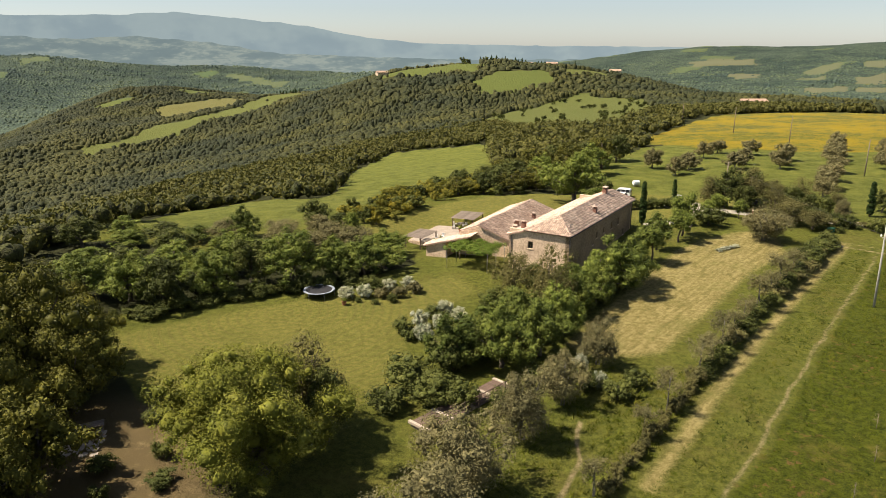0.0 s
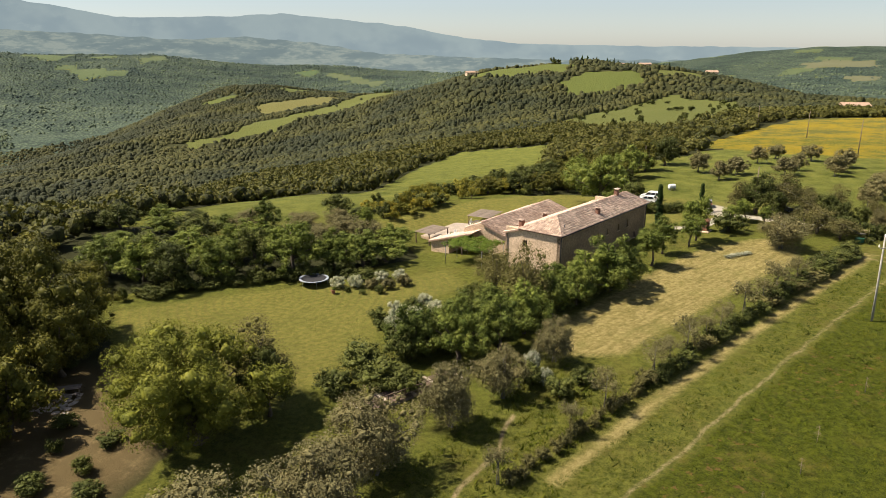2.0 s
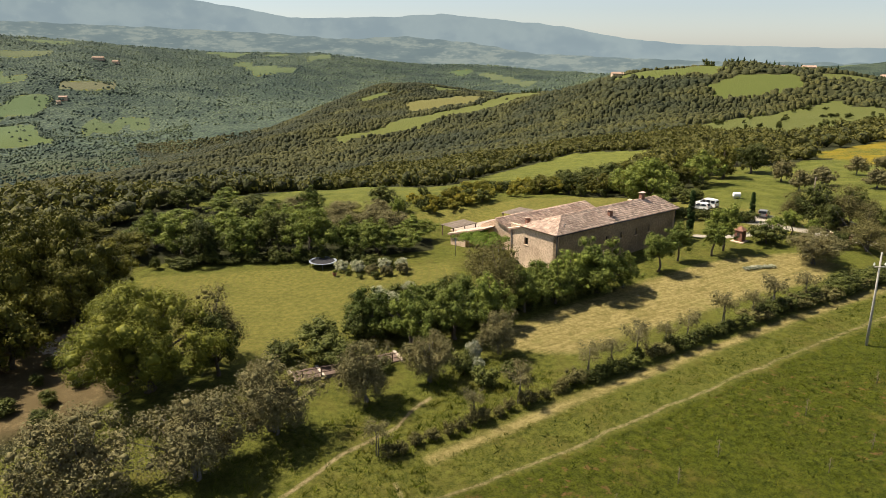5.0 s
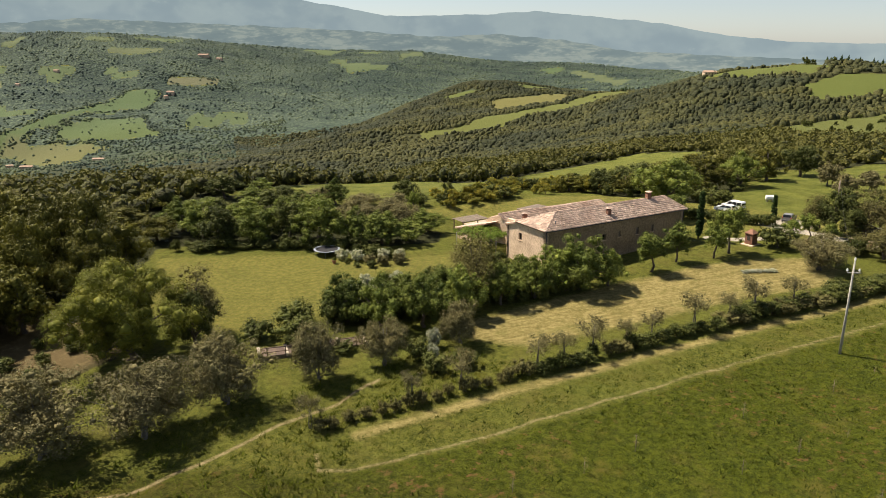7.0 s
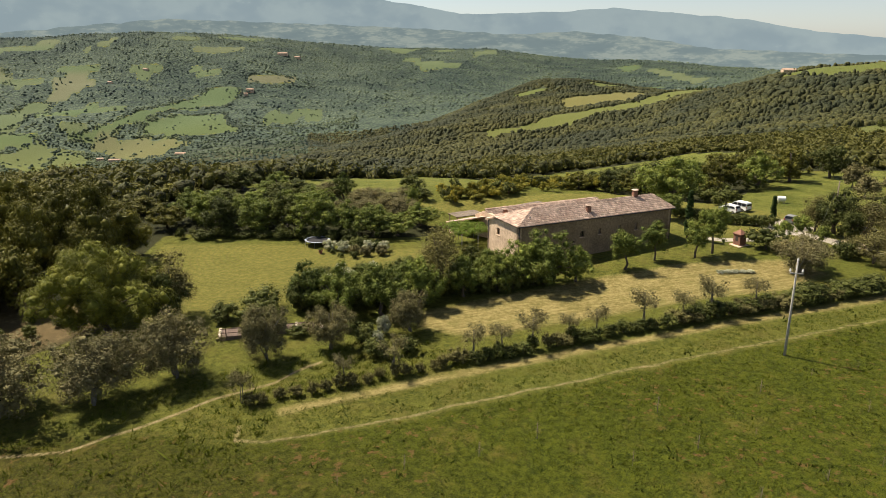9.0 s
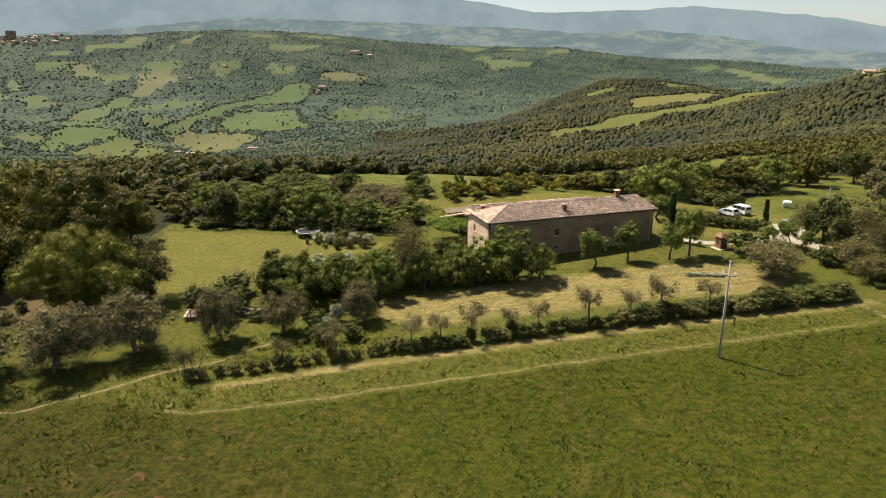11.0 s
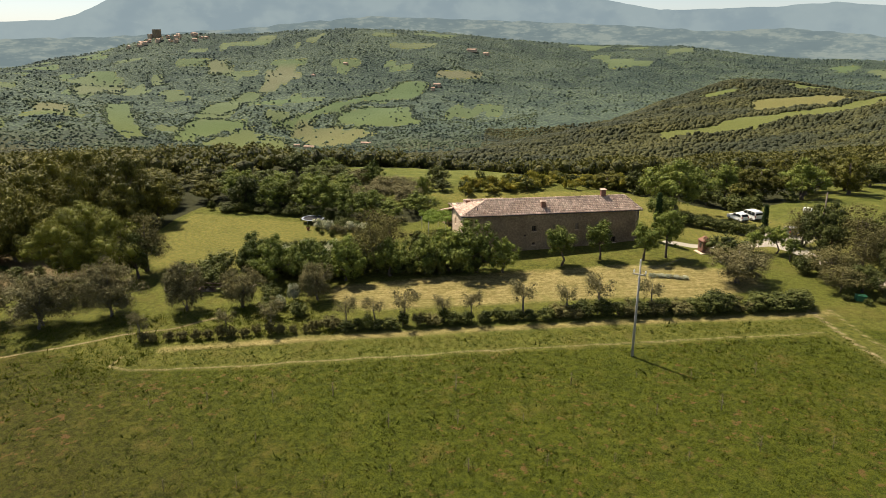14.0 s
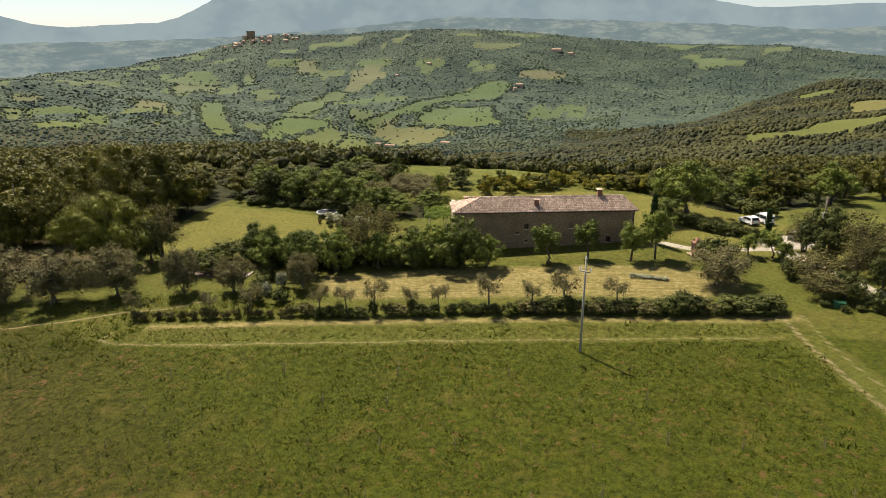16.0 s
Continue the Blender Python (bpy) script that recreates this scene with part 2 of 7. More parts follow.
# ---- the lie of the land ----
HUB = (45.0, 15.0)
REACH = (320, 700, 1000, 1400, 1800, 2500, 3400, 4200, 4950)
LAND = {
    -150: (-2, -20, -45, -80, -100, -110, -90, -60, -40),
    -45: (3, -22, -65, -100, -112, -105, -60, 62, 30),
    -28: (3, -17, -62, -102, -116, -98, -50, 60, 30),
    -22: (3, -17, -56, -100, -116, -100, -66, 8, 0),
    -16: (2, -18, -45, -95, -118, -104, -80, 56, 10),
    -11: (1, -20, -8, -80, -115, -120, -100, -24, -60),
    -7: (0, -26, 11, -60, -112, -125, -110, -60, -80),
    1: (-6, -30, 17, -60, -115, -120, -150, -140, -150),
    6: (-10, -33, 14, -54, -105, -14, -150, -150, -150),
    10: (-13, -38, 2, -50, -100, -60, -110, -150, -150),
    14: (-16, -48, -48, -50, -100, -130, -76, -140, -150),
    18: (-19, -58, -74, -66, -96, -130, -44, -140, -150),
    21: (-20, -66, -94, -80, -86, -140, -66, -130, -150),
    25: (-22, -76, -108, -94, -44, -150, -46, -120, -140),
    29: (-24, -84, -113, -100, -50, -165, -22, -100, -140),
    33: (-27, -94, -119, -106, -150, -170, 12, -60, -130),
    40: (-36, -112, -118, -150, -225, -165, -10, -60, -130),
    48: (-37, -110, -130, -200, -230, -150, 50, -30, -120),
    56: (-35, -106, -152, -222, -226, -132, 92, -10, -110),
    64: (-29, -98, -152, -214, -228, -140, 64, -40, -108),
    72: (-26, -93, -140, -192, -220, -140, 24, -70, -105),
    80: (-20, -76, -118, -162, -180, -84, -96, -150, -170),
    86: (-18, -72, -118, -146, -140, -68, -170, -180, -190),
    94: (-16, -72, -116, -140, -110, -134, -185, -190, -190),
}


def smooth_step(a, b, v):
    s = np.clip((v - a) / (b - a), 0, 1)
    return s * s * (3 - 2 * s)


def land_grid():
    """The profiles, blended into a smooth sheet over azimuth and log distance."""
    angles = sorted(LAND)
    rows = np.array([LAND[a] for a in angles], float)
    turn = np.arange(-180, 180, 1.0)
    logs = np.linspace(math.log(200), math.log(4960), 120)
    wide = np.array(angles + [angles[0] + 360], float)
    rows = np.vstack([rows, rows[:1]])
    fine = np.array([np.interp(logs, np.log(REACH), row) for row in rows])
    sheet = np.array([np.interp((turn - wide[0]) % 360 + wide[0], wide, fine[:, k]) for k in range(len(logs))]).T
    for _ in range(14):
        sheet = (np.roll(sheet, 1, 0) + 2 * sheet + np.roll(sheet, -1, 0)) / 4
    for _ in range(10):
        pad = np.pad(sheet, ((0, 0), (1, 1)), "edge")
        sheet = (pad[:, :-2] + 2 * pad[:, 1:-1] + pad[:, 2:]) / 4
    return logs, sheet


LOGS, SHEET = land_grid()


def waves(x, y, scale, seed, octaves=4):
    """Cheap rolling noise, about -1 to 1, from turned sine waves."""
    rng = np.random.RandomState(seed)
    total, gain, size = 0.0, 1.0, 2 * math.pi / scale
    for _ in range(octaves):
        for _ in range(3):
            a, p, q = rng.uniform(0, 6.283, 3)
            total = total + gain * np.sin(size * (x * math.cos(a) + y * math.sin(a)) + p + 1.7 * np.sin(size * 0.6 * (y * math.cos(a) - x * math.sin(a)) + q))
        gain, size = gain * 0.5, size * 2.1
    return total / 3.6


def ground_z(x, y):
    x, y = np.asarray(x, float), np.asarray(y, float)
    dx, dy = x - HUB[0], y - HUB[1]
    r = np.hypot(dx, dy)
    turn = np.degrees(np.arctan2(-dx, dy))
    u = (turn + 180) % 360
    i = np.floor(u).astype(int) % 360
    f = u - np.floor(u)
    v = np.clip((np.log(np.maximum(r, 1)) - LOGS[0]) / (LOGS[1] - LOGS[0]), 0, len(LOGS) - 1.001)
    j = v.astype(int)
    g = v - j
    far = ((1 - f) * ((1 - g) * SHEET[i, j] + g * SHEET[i, j + 1]) + f * ((1 - g) * SHEET[(i + 1) % 360, j] + g * SHEET[(i + 1) % 360, j + 1]))
    capped = 130 - np.logaddexp(0, (130 - y) / 12) * 12
    capped = np.where(y < 40, y, capped)
    near = -2.2 + 0.045 * np.maximum(capped, -40) + 0.004 * x
    near = near - 1.0 * np.exp(-(((x + 9) / 9) ** 2 + ((y - 104) / 12) ** 2))
    near = near - 1.4 * np.exp(-(((x + 6) / 9) ** 2 + ((y - 114) / 9) ** 2))
    near = near - 0.75 * smooth_step(122, 133, y) * smooth_step(10, 20, x) * (1 - smooth_step(42, 60, x))
    near = near - 4.5 * smooth_step(118, 175, y) * smooth_step(36, -6, x) - 0.05 * np.maximum(0, -12 - x) * smooth_step(96, 130, y)
    w = smooth_step(140, 330, r)
    rough = smooth_step(250, 1200, r)
    return near * (1 - w) + far * w + rough * 9 * waves(x, y, 620, 5) + 24 * smooth_step(1200, 1900, r) * (1 - smooth_step(2700, 3300, r)) * smooth_step(28, 38, turn) * waves(x, y, 900, 12, 3) + 20 * np.exp(-(((x + 3085) / 170) ** 2 + ((y - 1085) / 210) ** 2)) + (0.05 + 0.25 * smooth_step(60, 160, r)) * waves(x, y, 23, 9, 2)


# ---- fields, lawns, tracks and woods: what covers the land where ----
def inside(poly, x, y):
    hit = np.zeros(np.shape(x), bool)
    for (x0, y0), (x1, y1) in zip(poly, poly[1:] + poly[:1]):
        cross = (y0 > y) != (y1 > y)
        hit ^= cross & (x < (x1 - x0) * (y - y0) / (y1 - y0 + 1e-9) + x0)
    return hit


def off_line(line, x, y):
    best = np.full(np.shape(x), 1e9)
    for (x0, y0), (x1, y1) in zip(line, line[1:]):
        ex, ey = x1 - x0, y1 - y0
        s = np.clip(((x - x0) * ex + (y - y0) * ey) / (ex * ex + ey * ey), 0, 1)
        best = np.minimum(best, np.hypot(x - x0 - s * ex, y - y0 - s * ey))
    return best


def zone(poly, x, y, soft):
    d = off_line(poly + poly[:1], x, y)
    return np.clip(0.5 + np.where(inside(poly, x, y), d, -d) / soft, 0, 1)


def strip(line, x, y, half, soft):
    return np.clip(0.5 + (half - off_line(line, x, y)) / soft, 0, 1)


OVAL_LAWN = [(-41, 69), (-30, 76), (-21, 80.5), (-12, 83), (-4, 90), (-1, 84), (-6, 76), (-9, 68), (-7, 62), (-11, 56), (-20, 53), (-31, 57)]
STRAW_LAWN = [(8.5, 69), (11.5, 65.4), (18, 67), (26, 77.5), (36, 91), (44, 99), (46, 106), (42, 110), (36, 107), (29, 100.5), (22, 90.5), (14.5, 79)]
CROP = [(11.8, 38.8), (19.8, 46.9), (29.4, 60.6), (40.2, 75.1), (49.6, 87.7), (57, 97.8), (70, 91), (110, 66), (120, 20), (60, -20), (-45, -20), (-24, 10), (-4, 30), (6, 37)]
EAST_CROP = [(58.5, 101.6), (65, 107), (95, 97.5), (140, 84), (130, 62), (84, 88), (70, 96)]
HEDGE_LINE = [(7.6, 43.8), (20.7, 62.1), (34.1, 80.2), (53.1, 104.8)]
HEDGE_PATH = [(11.5, 45.5), (22.0, 60.9), (35.4, 78.9), (54.6, 103.6)]
FIELD_PATH = [(10.2, 41.6), (11.6, 39.9), (14, 41.2), (19.2, 47.5), (28.8, 61.2), (39.6, 75.7), (49, 88.3), (56.4, 98.4)]
FOOT_PATH = [(-22, 12), (-10, 22), (0.9, 31), (3.4, 38), (4.6, 43.5), (6.6, 48.4), (7.6, 54)]
FARM_TRACK = [(53.5, 104.2), (60, 99.4), (68.1, 94.5), (84, 85), (110, 70)]
GRAVEL_ROAD = [(37.5, 131), (38.6, 123.5), (44.2, 121.9), (50, 119.2), (57.2, 116.2), (66.2, 113.6), (95, 104), (140, 90)]
HOUSE_PATH = [(27.5, 113.6), (31, 114.4), (34.5, 116.5), (38.6, 123)]
SCRUB = [(-25, 113), (-22, 124), (-15, 145), (-6, 165), (-2, 176), (12, 184), (6, 150), (-10, 128), (-17, 113)]
MEADOW = [(-62, 113), (-60, 120), (-59, 131), (-61, 150), (-60, 172), (-50, 172), (-38, 146), (-33, 152), (-36, 186), (-44.3, 264.7), (-38, 330), (8.1, 305), (4, 182), (-9.8, 143), (-21.4, 127), (-27, 117), (-33, 112), (-40, 107), (-51, 108)]
BACK_GARDEN = [(-24, 107), (-14.4, 120), (4, 138), (22, 140), (48, 136), (52, 124), (40, 119), (24, 116), (6, 122), (-8, 111)]
ORCHARD = [(22, 138), (34, 190), (52, 215), (70, 205), (120, 190), (160, 150), (150, 100), (95, 106), (57, 119), (46, 132)]
GOLD_FIELD = [(50, 228), (82.7, 283), (112, 330), (142, 345), (300, 420), (330, 300), (200, 205), (114, 192), (85.5, 194), (62.9, 204)]
BUSHY_SLOPE = [(2.9, 513), (50.6, 659), (118, 765), (160, 660), (125, 470), (86, 360), (58, 300), (40, 345), (20, 386)]
# far fields: the tone of each (0 green, 1 straw, beyond that bare soil) and its corners
HILL_FIELDS = [
    (0.3, [(-150, 1010), (-110, 950), (-65, 900), (6, 880), (20, 940), (10, 1040), (-80, 1060)]),
    (0.25, [(-1, 810), (33, 872), (89, 885), (92, 809), (50, 765), (11, 760)]),
    (0.5, [(104, 905), (140, 930), (175, 960), (165, 860), (118, 870)]),
]
SPUR_FIELDS = [
    (0.45, [(-562, 945), (-535, 968), (-499, 1029), (-500, 1120), (-429, 1180), (-419, 1393), (-410, 1500), (-330, 1490), (-300, 1230), (-330, 1157), (-395, 1133), (-427, 1063), (-469, 999), (-518, 934)]),
    (0.3, [(-755, 1399), (-699, 1467), (-674, 1453), (-704, 1376)]),
    (0.35, [(-640, 1560), (-560, 1640), (-520, 1600), (-600, 1520)]),
    (1.9, [(-562, 1268), (-587, 1339), (-557, 1402), (-513, 1510), (-440, 1440), (-450, 1290), (-517, 1197)]),
]
FAR_FIELDS = [
    (0.9, [(-2352, 1213), (-2366, 1302), (-2206, 1281), (-2077, 1102), (-2121, 1062)]),
    (0.3, [(-1886, 2452), (-1832, 2499), (-1603, 2459), (-1574, 2396), (-1694, 2352)]),
    (0.3, [(-2124, 2589), (-2037, 2816), (-1950, 2533)]),
    (0.5, [(-1009, 2922), (-899, 2880), (-754, 2707), (-614, 2570), (-697, 2522), (-946, 2815)]),
    (0.5, [(-2604, 1442), (-2675, 1594), (-2743, 1706), (-2624, 1585), (-2569, 1442)]),
    (0.6, [(-2363, 1707), (-2434, 1862), (-2260, 2021), (-2280, 1844)]),
    (0.4, [(-1775, 2816), (-1709, 2917), (-1612, 2766), (-1672, 2682)]),
]
VALLEY_FIELDS = [
    (0.1, [(-1736, 859), (-1734, 939), (-1795, 1113), (-1867, 1300), (-1955, 1507), (-1961, 1614), (-1863, 1566), (-1779, 1429), (-1825, 1306), (-1743, 1143), (-1692, 969)]),
    (0.15, [(-1669, 1069), (-1761, 1173), (-1714, 1377), (-1517, 1237), (-1446, 1214), (-1489, 1111), (-1599, 1061)]),
    (0.85, [(-1672, 928), (-1711, 997), (-1562, 1067), (-1467, 1078), (-1437, 994), (-1484, 911)]),
    (0.5, [(-1524, 749), (-1665, 858), (-1562, 877), (-1442, 810), (-1318, 669)]),
    (0.2, [(-1259, 731), (-1178, 818), (-883, 658), (-1010, 620), (-1188, 699)]),
    (1.3, [(-2008, 1691), (-1973, 1787), (-1819, 1824), (-1782, 1813), (-1897, 1690)]),
]
WEST_FIELDS = [
    (0.1, [(-1654, 600), (-1836, 703), (-1872, 750), (-1802, 823), (-1742, 865), (-1694, 744), (-1643, 632)]),
    (0.3, [(-1908, 772), (-1980, 827), (-2123, 1022), (-2082, 1065), (-1887, 887), (-1862, 823)]),
    (0.2, [(-2061, 565), (-2101, 650), (-1840, 583), (-1649, 550), (-1603, 482), (-1759, 492)]),
    (0.6, [(-2322, 546), (-2400, 600), (-2409, 728), (-2280, 675), (-2185, 531)]),
    (0.4, [(-2515, 836), (-2489, 874), (-2294, 823), (-2339, 788)]),
    (0.7, [(-2522, 1050), (-2536, 1143), (-2383, 1086), (-2321, 985)]),
    (0.9, [(-2004, 373), (-1947, 462), (-1836, 436), (-1918, 370)]),
]
PLAIN_FIELDS = [
    (0.2, [(-1590, 107), (-1849, 241), (-1844, 303), (-1516, 191), (-1533, 113)]),
    (0.2, [(-1780, 338), (-1688, 390), (-1728, 334)]),
    (0.8, [(-2015, 93), (-2020, 168), (-1969, 143), (-1966, 95)]),
    (0.4, [(-1895, 68), (-1888, 119), (-1794, 106), (-1754, 61)]),
    (0.35, [(-1619, 653), (-1725, 823), (-1634, 897), (-1332, 759), (-1314, 615)]),
    (0.4, [(-923, 284), (-1321, 411), (-1347, 559), (-1000, 420)]),
    (0.6, [(-2843, 1382), (-2861, 1501), (-2742, 1441)]),
    (0.5, [(-1119, 110), (-890, 132), (-800, 90), (-1000, 60)]),
]
EAST_FIELDS = [
    (1.6, [(1023, 3519), (1324, 3478), (1269, 3231), (1005, 3280)]),
    (1.5, [(1033, 2959), (1171, 2942), (1031, 2635), (965, 2731)]),
    (0.8, [(1312, 2936), (1458, 3091), (1552, 3145), (1515, 2976), (1235, 2695)]),
    (0.9, [(1115, 2553), (1259, 2617), (1187, 2481), (1107, 2490)]),
    (1.6, [(995, 2212), (1207, 2354), (1071, 2083), (982, 2093)]),
    (0.7, [(850, 2039), (935, 2131), (949, 2053), (873, 1983)]),
    (0.9, [(1654, 3119), (1730, 3098), (1582, 2824), (1517, 2831)]),
    (1.2, [(1309, 2521), (1514, 2698), (1341, 2380), (1251, 2370)]),
    (1.6, [(1212, 2320), (1295, 2295), (1152, 2036), (1090, 2059)]),
]
OUTER_FIELDS = [*HILL_FIELDS, *SPUR_FIELDS, *FAR_FIELDS, *VALLEY_FIELDS, *WEST_FIELDS, *PLAIN_FIELDS, *EAST_FIELDS]
CLEARING = [(-40, 36), (-26, 33), (-21, 38), (-20, 46), (-24, 53), (-30, 57), (-36, 56), (-40, 48)]
HOME_WOOD = [(-46, 72), (-34, 81), (-24, 85), (-15, 88.5), (-9, 95), (-12, 101), (-22, 98), (-40, 98), (-58, 104), (-85, 90), (-85, 50), (-55, 28), (-30, 22), (-24, 24), (-20, 37), (-19, 45), (-24, 52), (-31, 56)]


def cells(x, y, size, seed):
    """Field patchwork: for each place the lot of its patch (0 to 1), and how far it is from the patch's edge."""
    wx = x + 0.35 * size * waves(x, y, size * 2.2, seed, 2)
    wy = y + 0.35 * size * waves(x, y, size * 2.2, seed + 1, 2)
    gx, gy = np.floor(wx / size), np.floor(wy / size)
    one, two, lot = np.full(np.shape(x), 1e9), np.full(np.shape(x), 1e9), np.zeros(np.shape(x))
    for i in (-1, 0, 1):
        for j in (-1, 0, 1):
            cx, cy = gx + i, gy + j
            h = np.sin(cx * 127.1 + cy * 311.7 + seed) * 43758.5453
            k = np.sin(cx * 269.5 + cy * 183.3 + seed) * 24634.6345
            h, k = h - np.floor(h), k - np.floor(k)
            d = np.hypot((cx + h) * size - wx, (cy + k) * size - wy)
            closer = d < one
            two = np.where(closer, one, np.minimum(two, d))
            lot = np.where(closer, (h * 7.31 + k * 3.17) % 1, lot)
            one = np.where(closer, d, one)
    return lot, two - one


def cover(x, y):
    """Woods (0 or 1) and the tone of the open fields (0 to 1) away from the farm."""
    r, turn = np.hypot(x - HUB[0], y - HUB[1]), np.degrees(np.arctan2(HUB[0] - x, y - HUB[1]))
    lot, rim = cells(x, y, 108.0, 3)
    share = 0.05 + 0.17 * smooth_step(50, 60, turn) * smooth_step(1700, 2200, r) * (1 - smooth_step(3100, 3300, r))
    field = (lot < share) & (r > 1900) & (rim > 7)
    field &= ~((turn > 24) & (turn < 45) & (r < 3300))
    tone = 0.1 + 0.35 * ((lot * 37.7) % 1)
    wood = ~field
    wobble = 6 * waves(x, y, 60, 21, 3)
    for poly, shade in ((MEADOW, 0.2), (GOLD_FIELD, 0.5), (ORCHARD, 0.2)):
        hit = inside(poly, x, y)
        wood, tone = wood & ~hit, np.where(hit, shade, tone)
    for shade, poly in ((0.45, BUSHY_SLOPE), *OUTER_FIELDS):
        hit = inside(poly, x + wobble, y + wobble)
        wood, tone = wood & ~hit, np.where(hit, shade, tone)
    home = (r < 120) | ((x > -64) & (y < 116)) | ((x > -34) & (y < 139)) | inside(BACK_GARDEN, x, y) | inside(SCRUB, x, y) | ((turn < 8) & (r < 180))
    open_east = (turn < -4) & (r < 400)
    hedges = ~inside(ORCHARD, x, y) & ~inside(GOLD_FIELD, x, y) & (turn < 6) & (r > 170) & (x > 20) & (y > 190)
    wood &= ~home & ~(open_east & ~hedges)
    return wood, tone


def build_ground():
    turns = np.concatenate([np.arange(-46, 106, 0.46), np.arange(106, 314, 5.0)])
    radii = [0.02, 1.5, 3.5, 6.0]
    while radii[-1] < 4900:
        radii.append(radii[-1] * (1.0075 if 40 < radii[-1] < 130 else 1.0095 if radii[-1] < 175 else 1.028))
    radii = np.array(radii)
    a, r = np.meshgrid(np.radians(turns), radii)
    x, y = HUB[0] - r * np.sin(a), HUB[1] + r * np.cos(a)
    x, y = np.append(x.ravel(), HUB[0]), np.append(y.ravel(), HUB[1])
    verts = np.stack([x, y, ground_z(x, y)], 1)
    m, n = len(radii), len(turns)
    i, j = np.meshgrid(np.arange(m - 1), np.arange(n), indexing="ij")
    i, j = i.ravel(), j.ravel()
    k = (j + 1) % n
    faces = np.stack([i * n + j, (i + 1) * n + j, (i + 1) * n + k, i * n + k], 1)[:, ::-1]
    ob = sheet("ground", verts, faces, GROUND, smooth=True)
    wood, tone = cover(x, y)
    r = np.hypot(x - HUB[0], y - HUB[1])
    bend = 0.5 * waves(x, y, 9, 31, 2)
    marks = {
        "straw": np.maximum(zone(STRAW_LAWN, x + bend, y + bend, 2.0), 0.95 * strip(HEDGE_PATH, x, y + 0.8 * bend, 0.8, 1.4)),
        "mown": np.maximum(zone(OVAL_LAWN, x + bend, y, 2.5), np.maximum(zone(BACK_GARDEN, x, y, 4), 0.25 * strip(FIELD_PATH, x - 1.8, y + 1.6, 2.2, 3.0))),
        "dirt": np.maximum.reduce([0.75 * strip(FOOT_PATH, x + 0.5 * bend, y, 0.3, 0.6), 0.67 * strip(FIELD_PATH, x + 0.7 * bend, y, 0.35, 0.8), 0.85 * strip(FARM_TRACK, x + 0.9 + 0.4 * bend, y + 1.1, 0.4, 0.9), 0.75 * strip(FARM_TRACK, x - 0.4 + 0.4 * bend, y - 0.5, 0.35, 0.9), 0.45 * strip([(-30, 40), (-33, 52), (-27, 50)], x + 2 * bend, y - bend, 2.6, 4.0)]),
        "gravel": np.maximum(strip(GRAVEL_ROAD, x + 0.3 * bend, y, 1.35, 0.8), np.maximum(strip(HOUSE_PATH, x, y, 0.8, 0.8), np.clip(1.4 - np.hypot((x - 37) / 4.5, (y - 128.5) / 6), 0, 1))),
        "crop": np.maximum(zone(CROP, x + bend, y, 2.0), zone(EAST_CROP, x + bend, y, 2.0)),
        "gold": zone(GOLD_FIELD, x, y, 8),
        "south_dark": zone(CROP, x, y, 3.0) * smooth_step(50, 28, y - 0.08 * x + 3 * bend),
        "wood": np.maximum(wood.astype(float), 0.9 * zone(HOME_WOOD, x, y, 3)),
        "litter": zone(CLEARING, x, y, 4),
        "tone": tone,
        "open": (~wood & (r > 235)).astype(float),
        "lush": np.maximum(zone(MEADOW, x, y, 4), zone(ORCHARD, x, y, 6)),
        # distance mask that paints haze into the ground colours
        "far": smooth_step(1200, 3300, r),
    }
    for name, values in marks.items():
        layer = ob.data.attributes.new(name, "FLOAT", "POINT")
        layer.data.foreach_set("value", np.asarray(values, np.float32))
    return tagged(ob, "rolling grassland, mown lawns, fields and valleys", "ground", kind="structure")


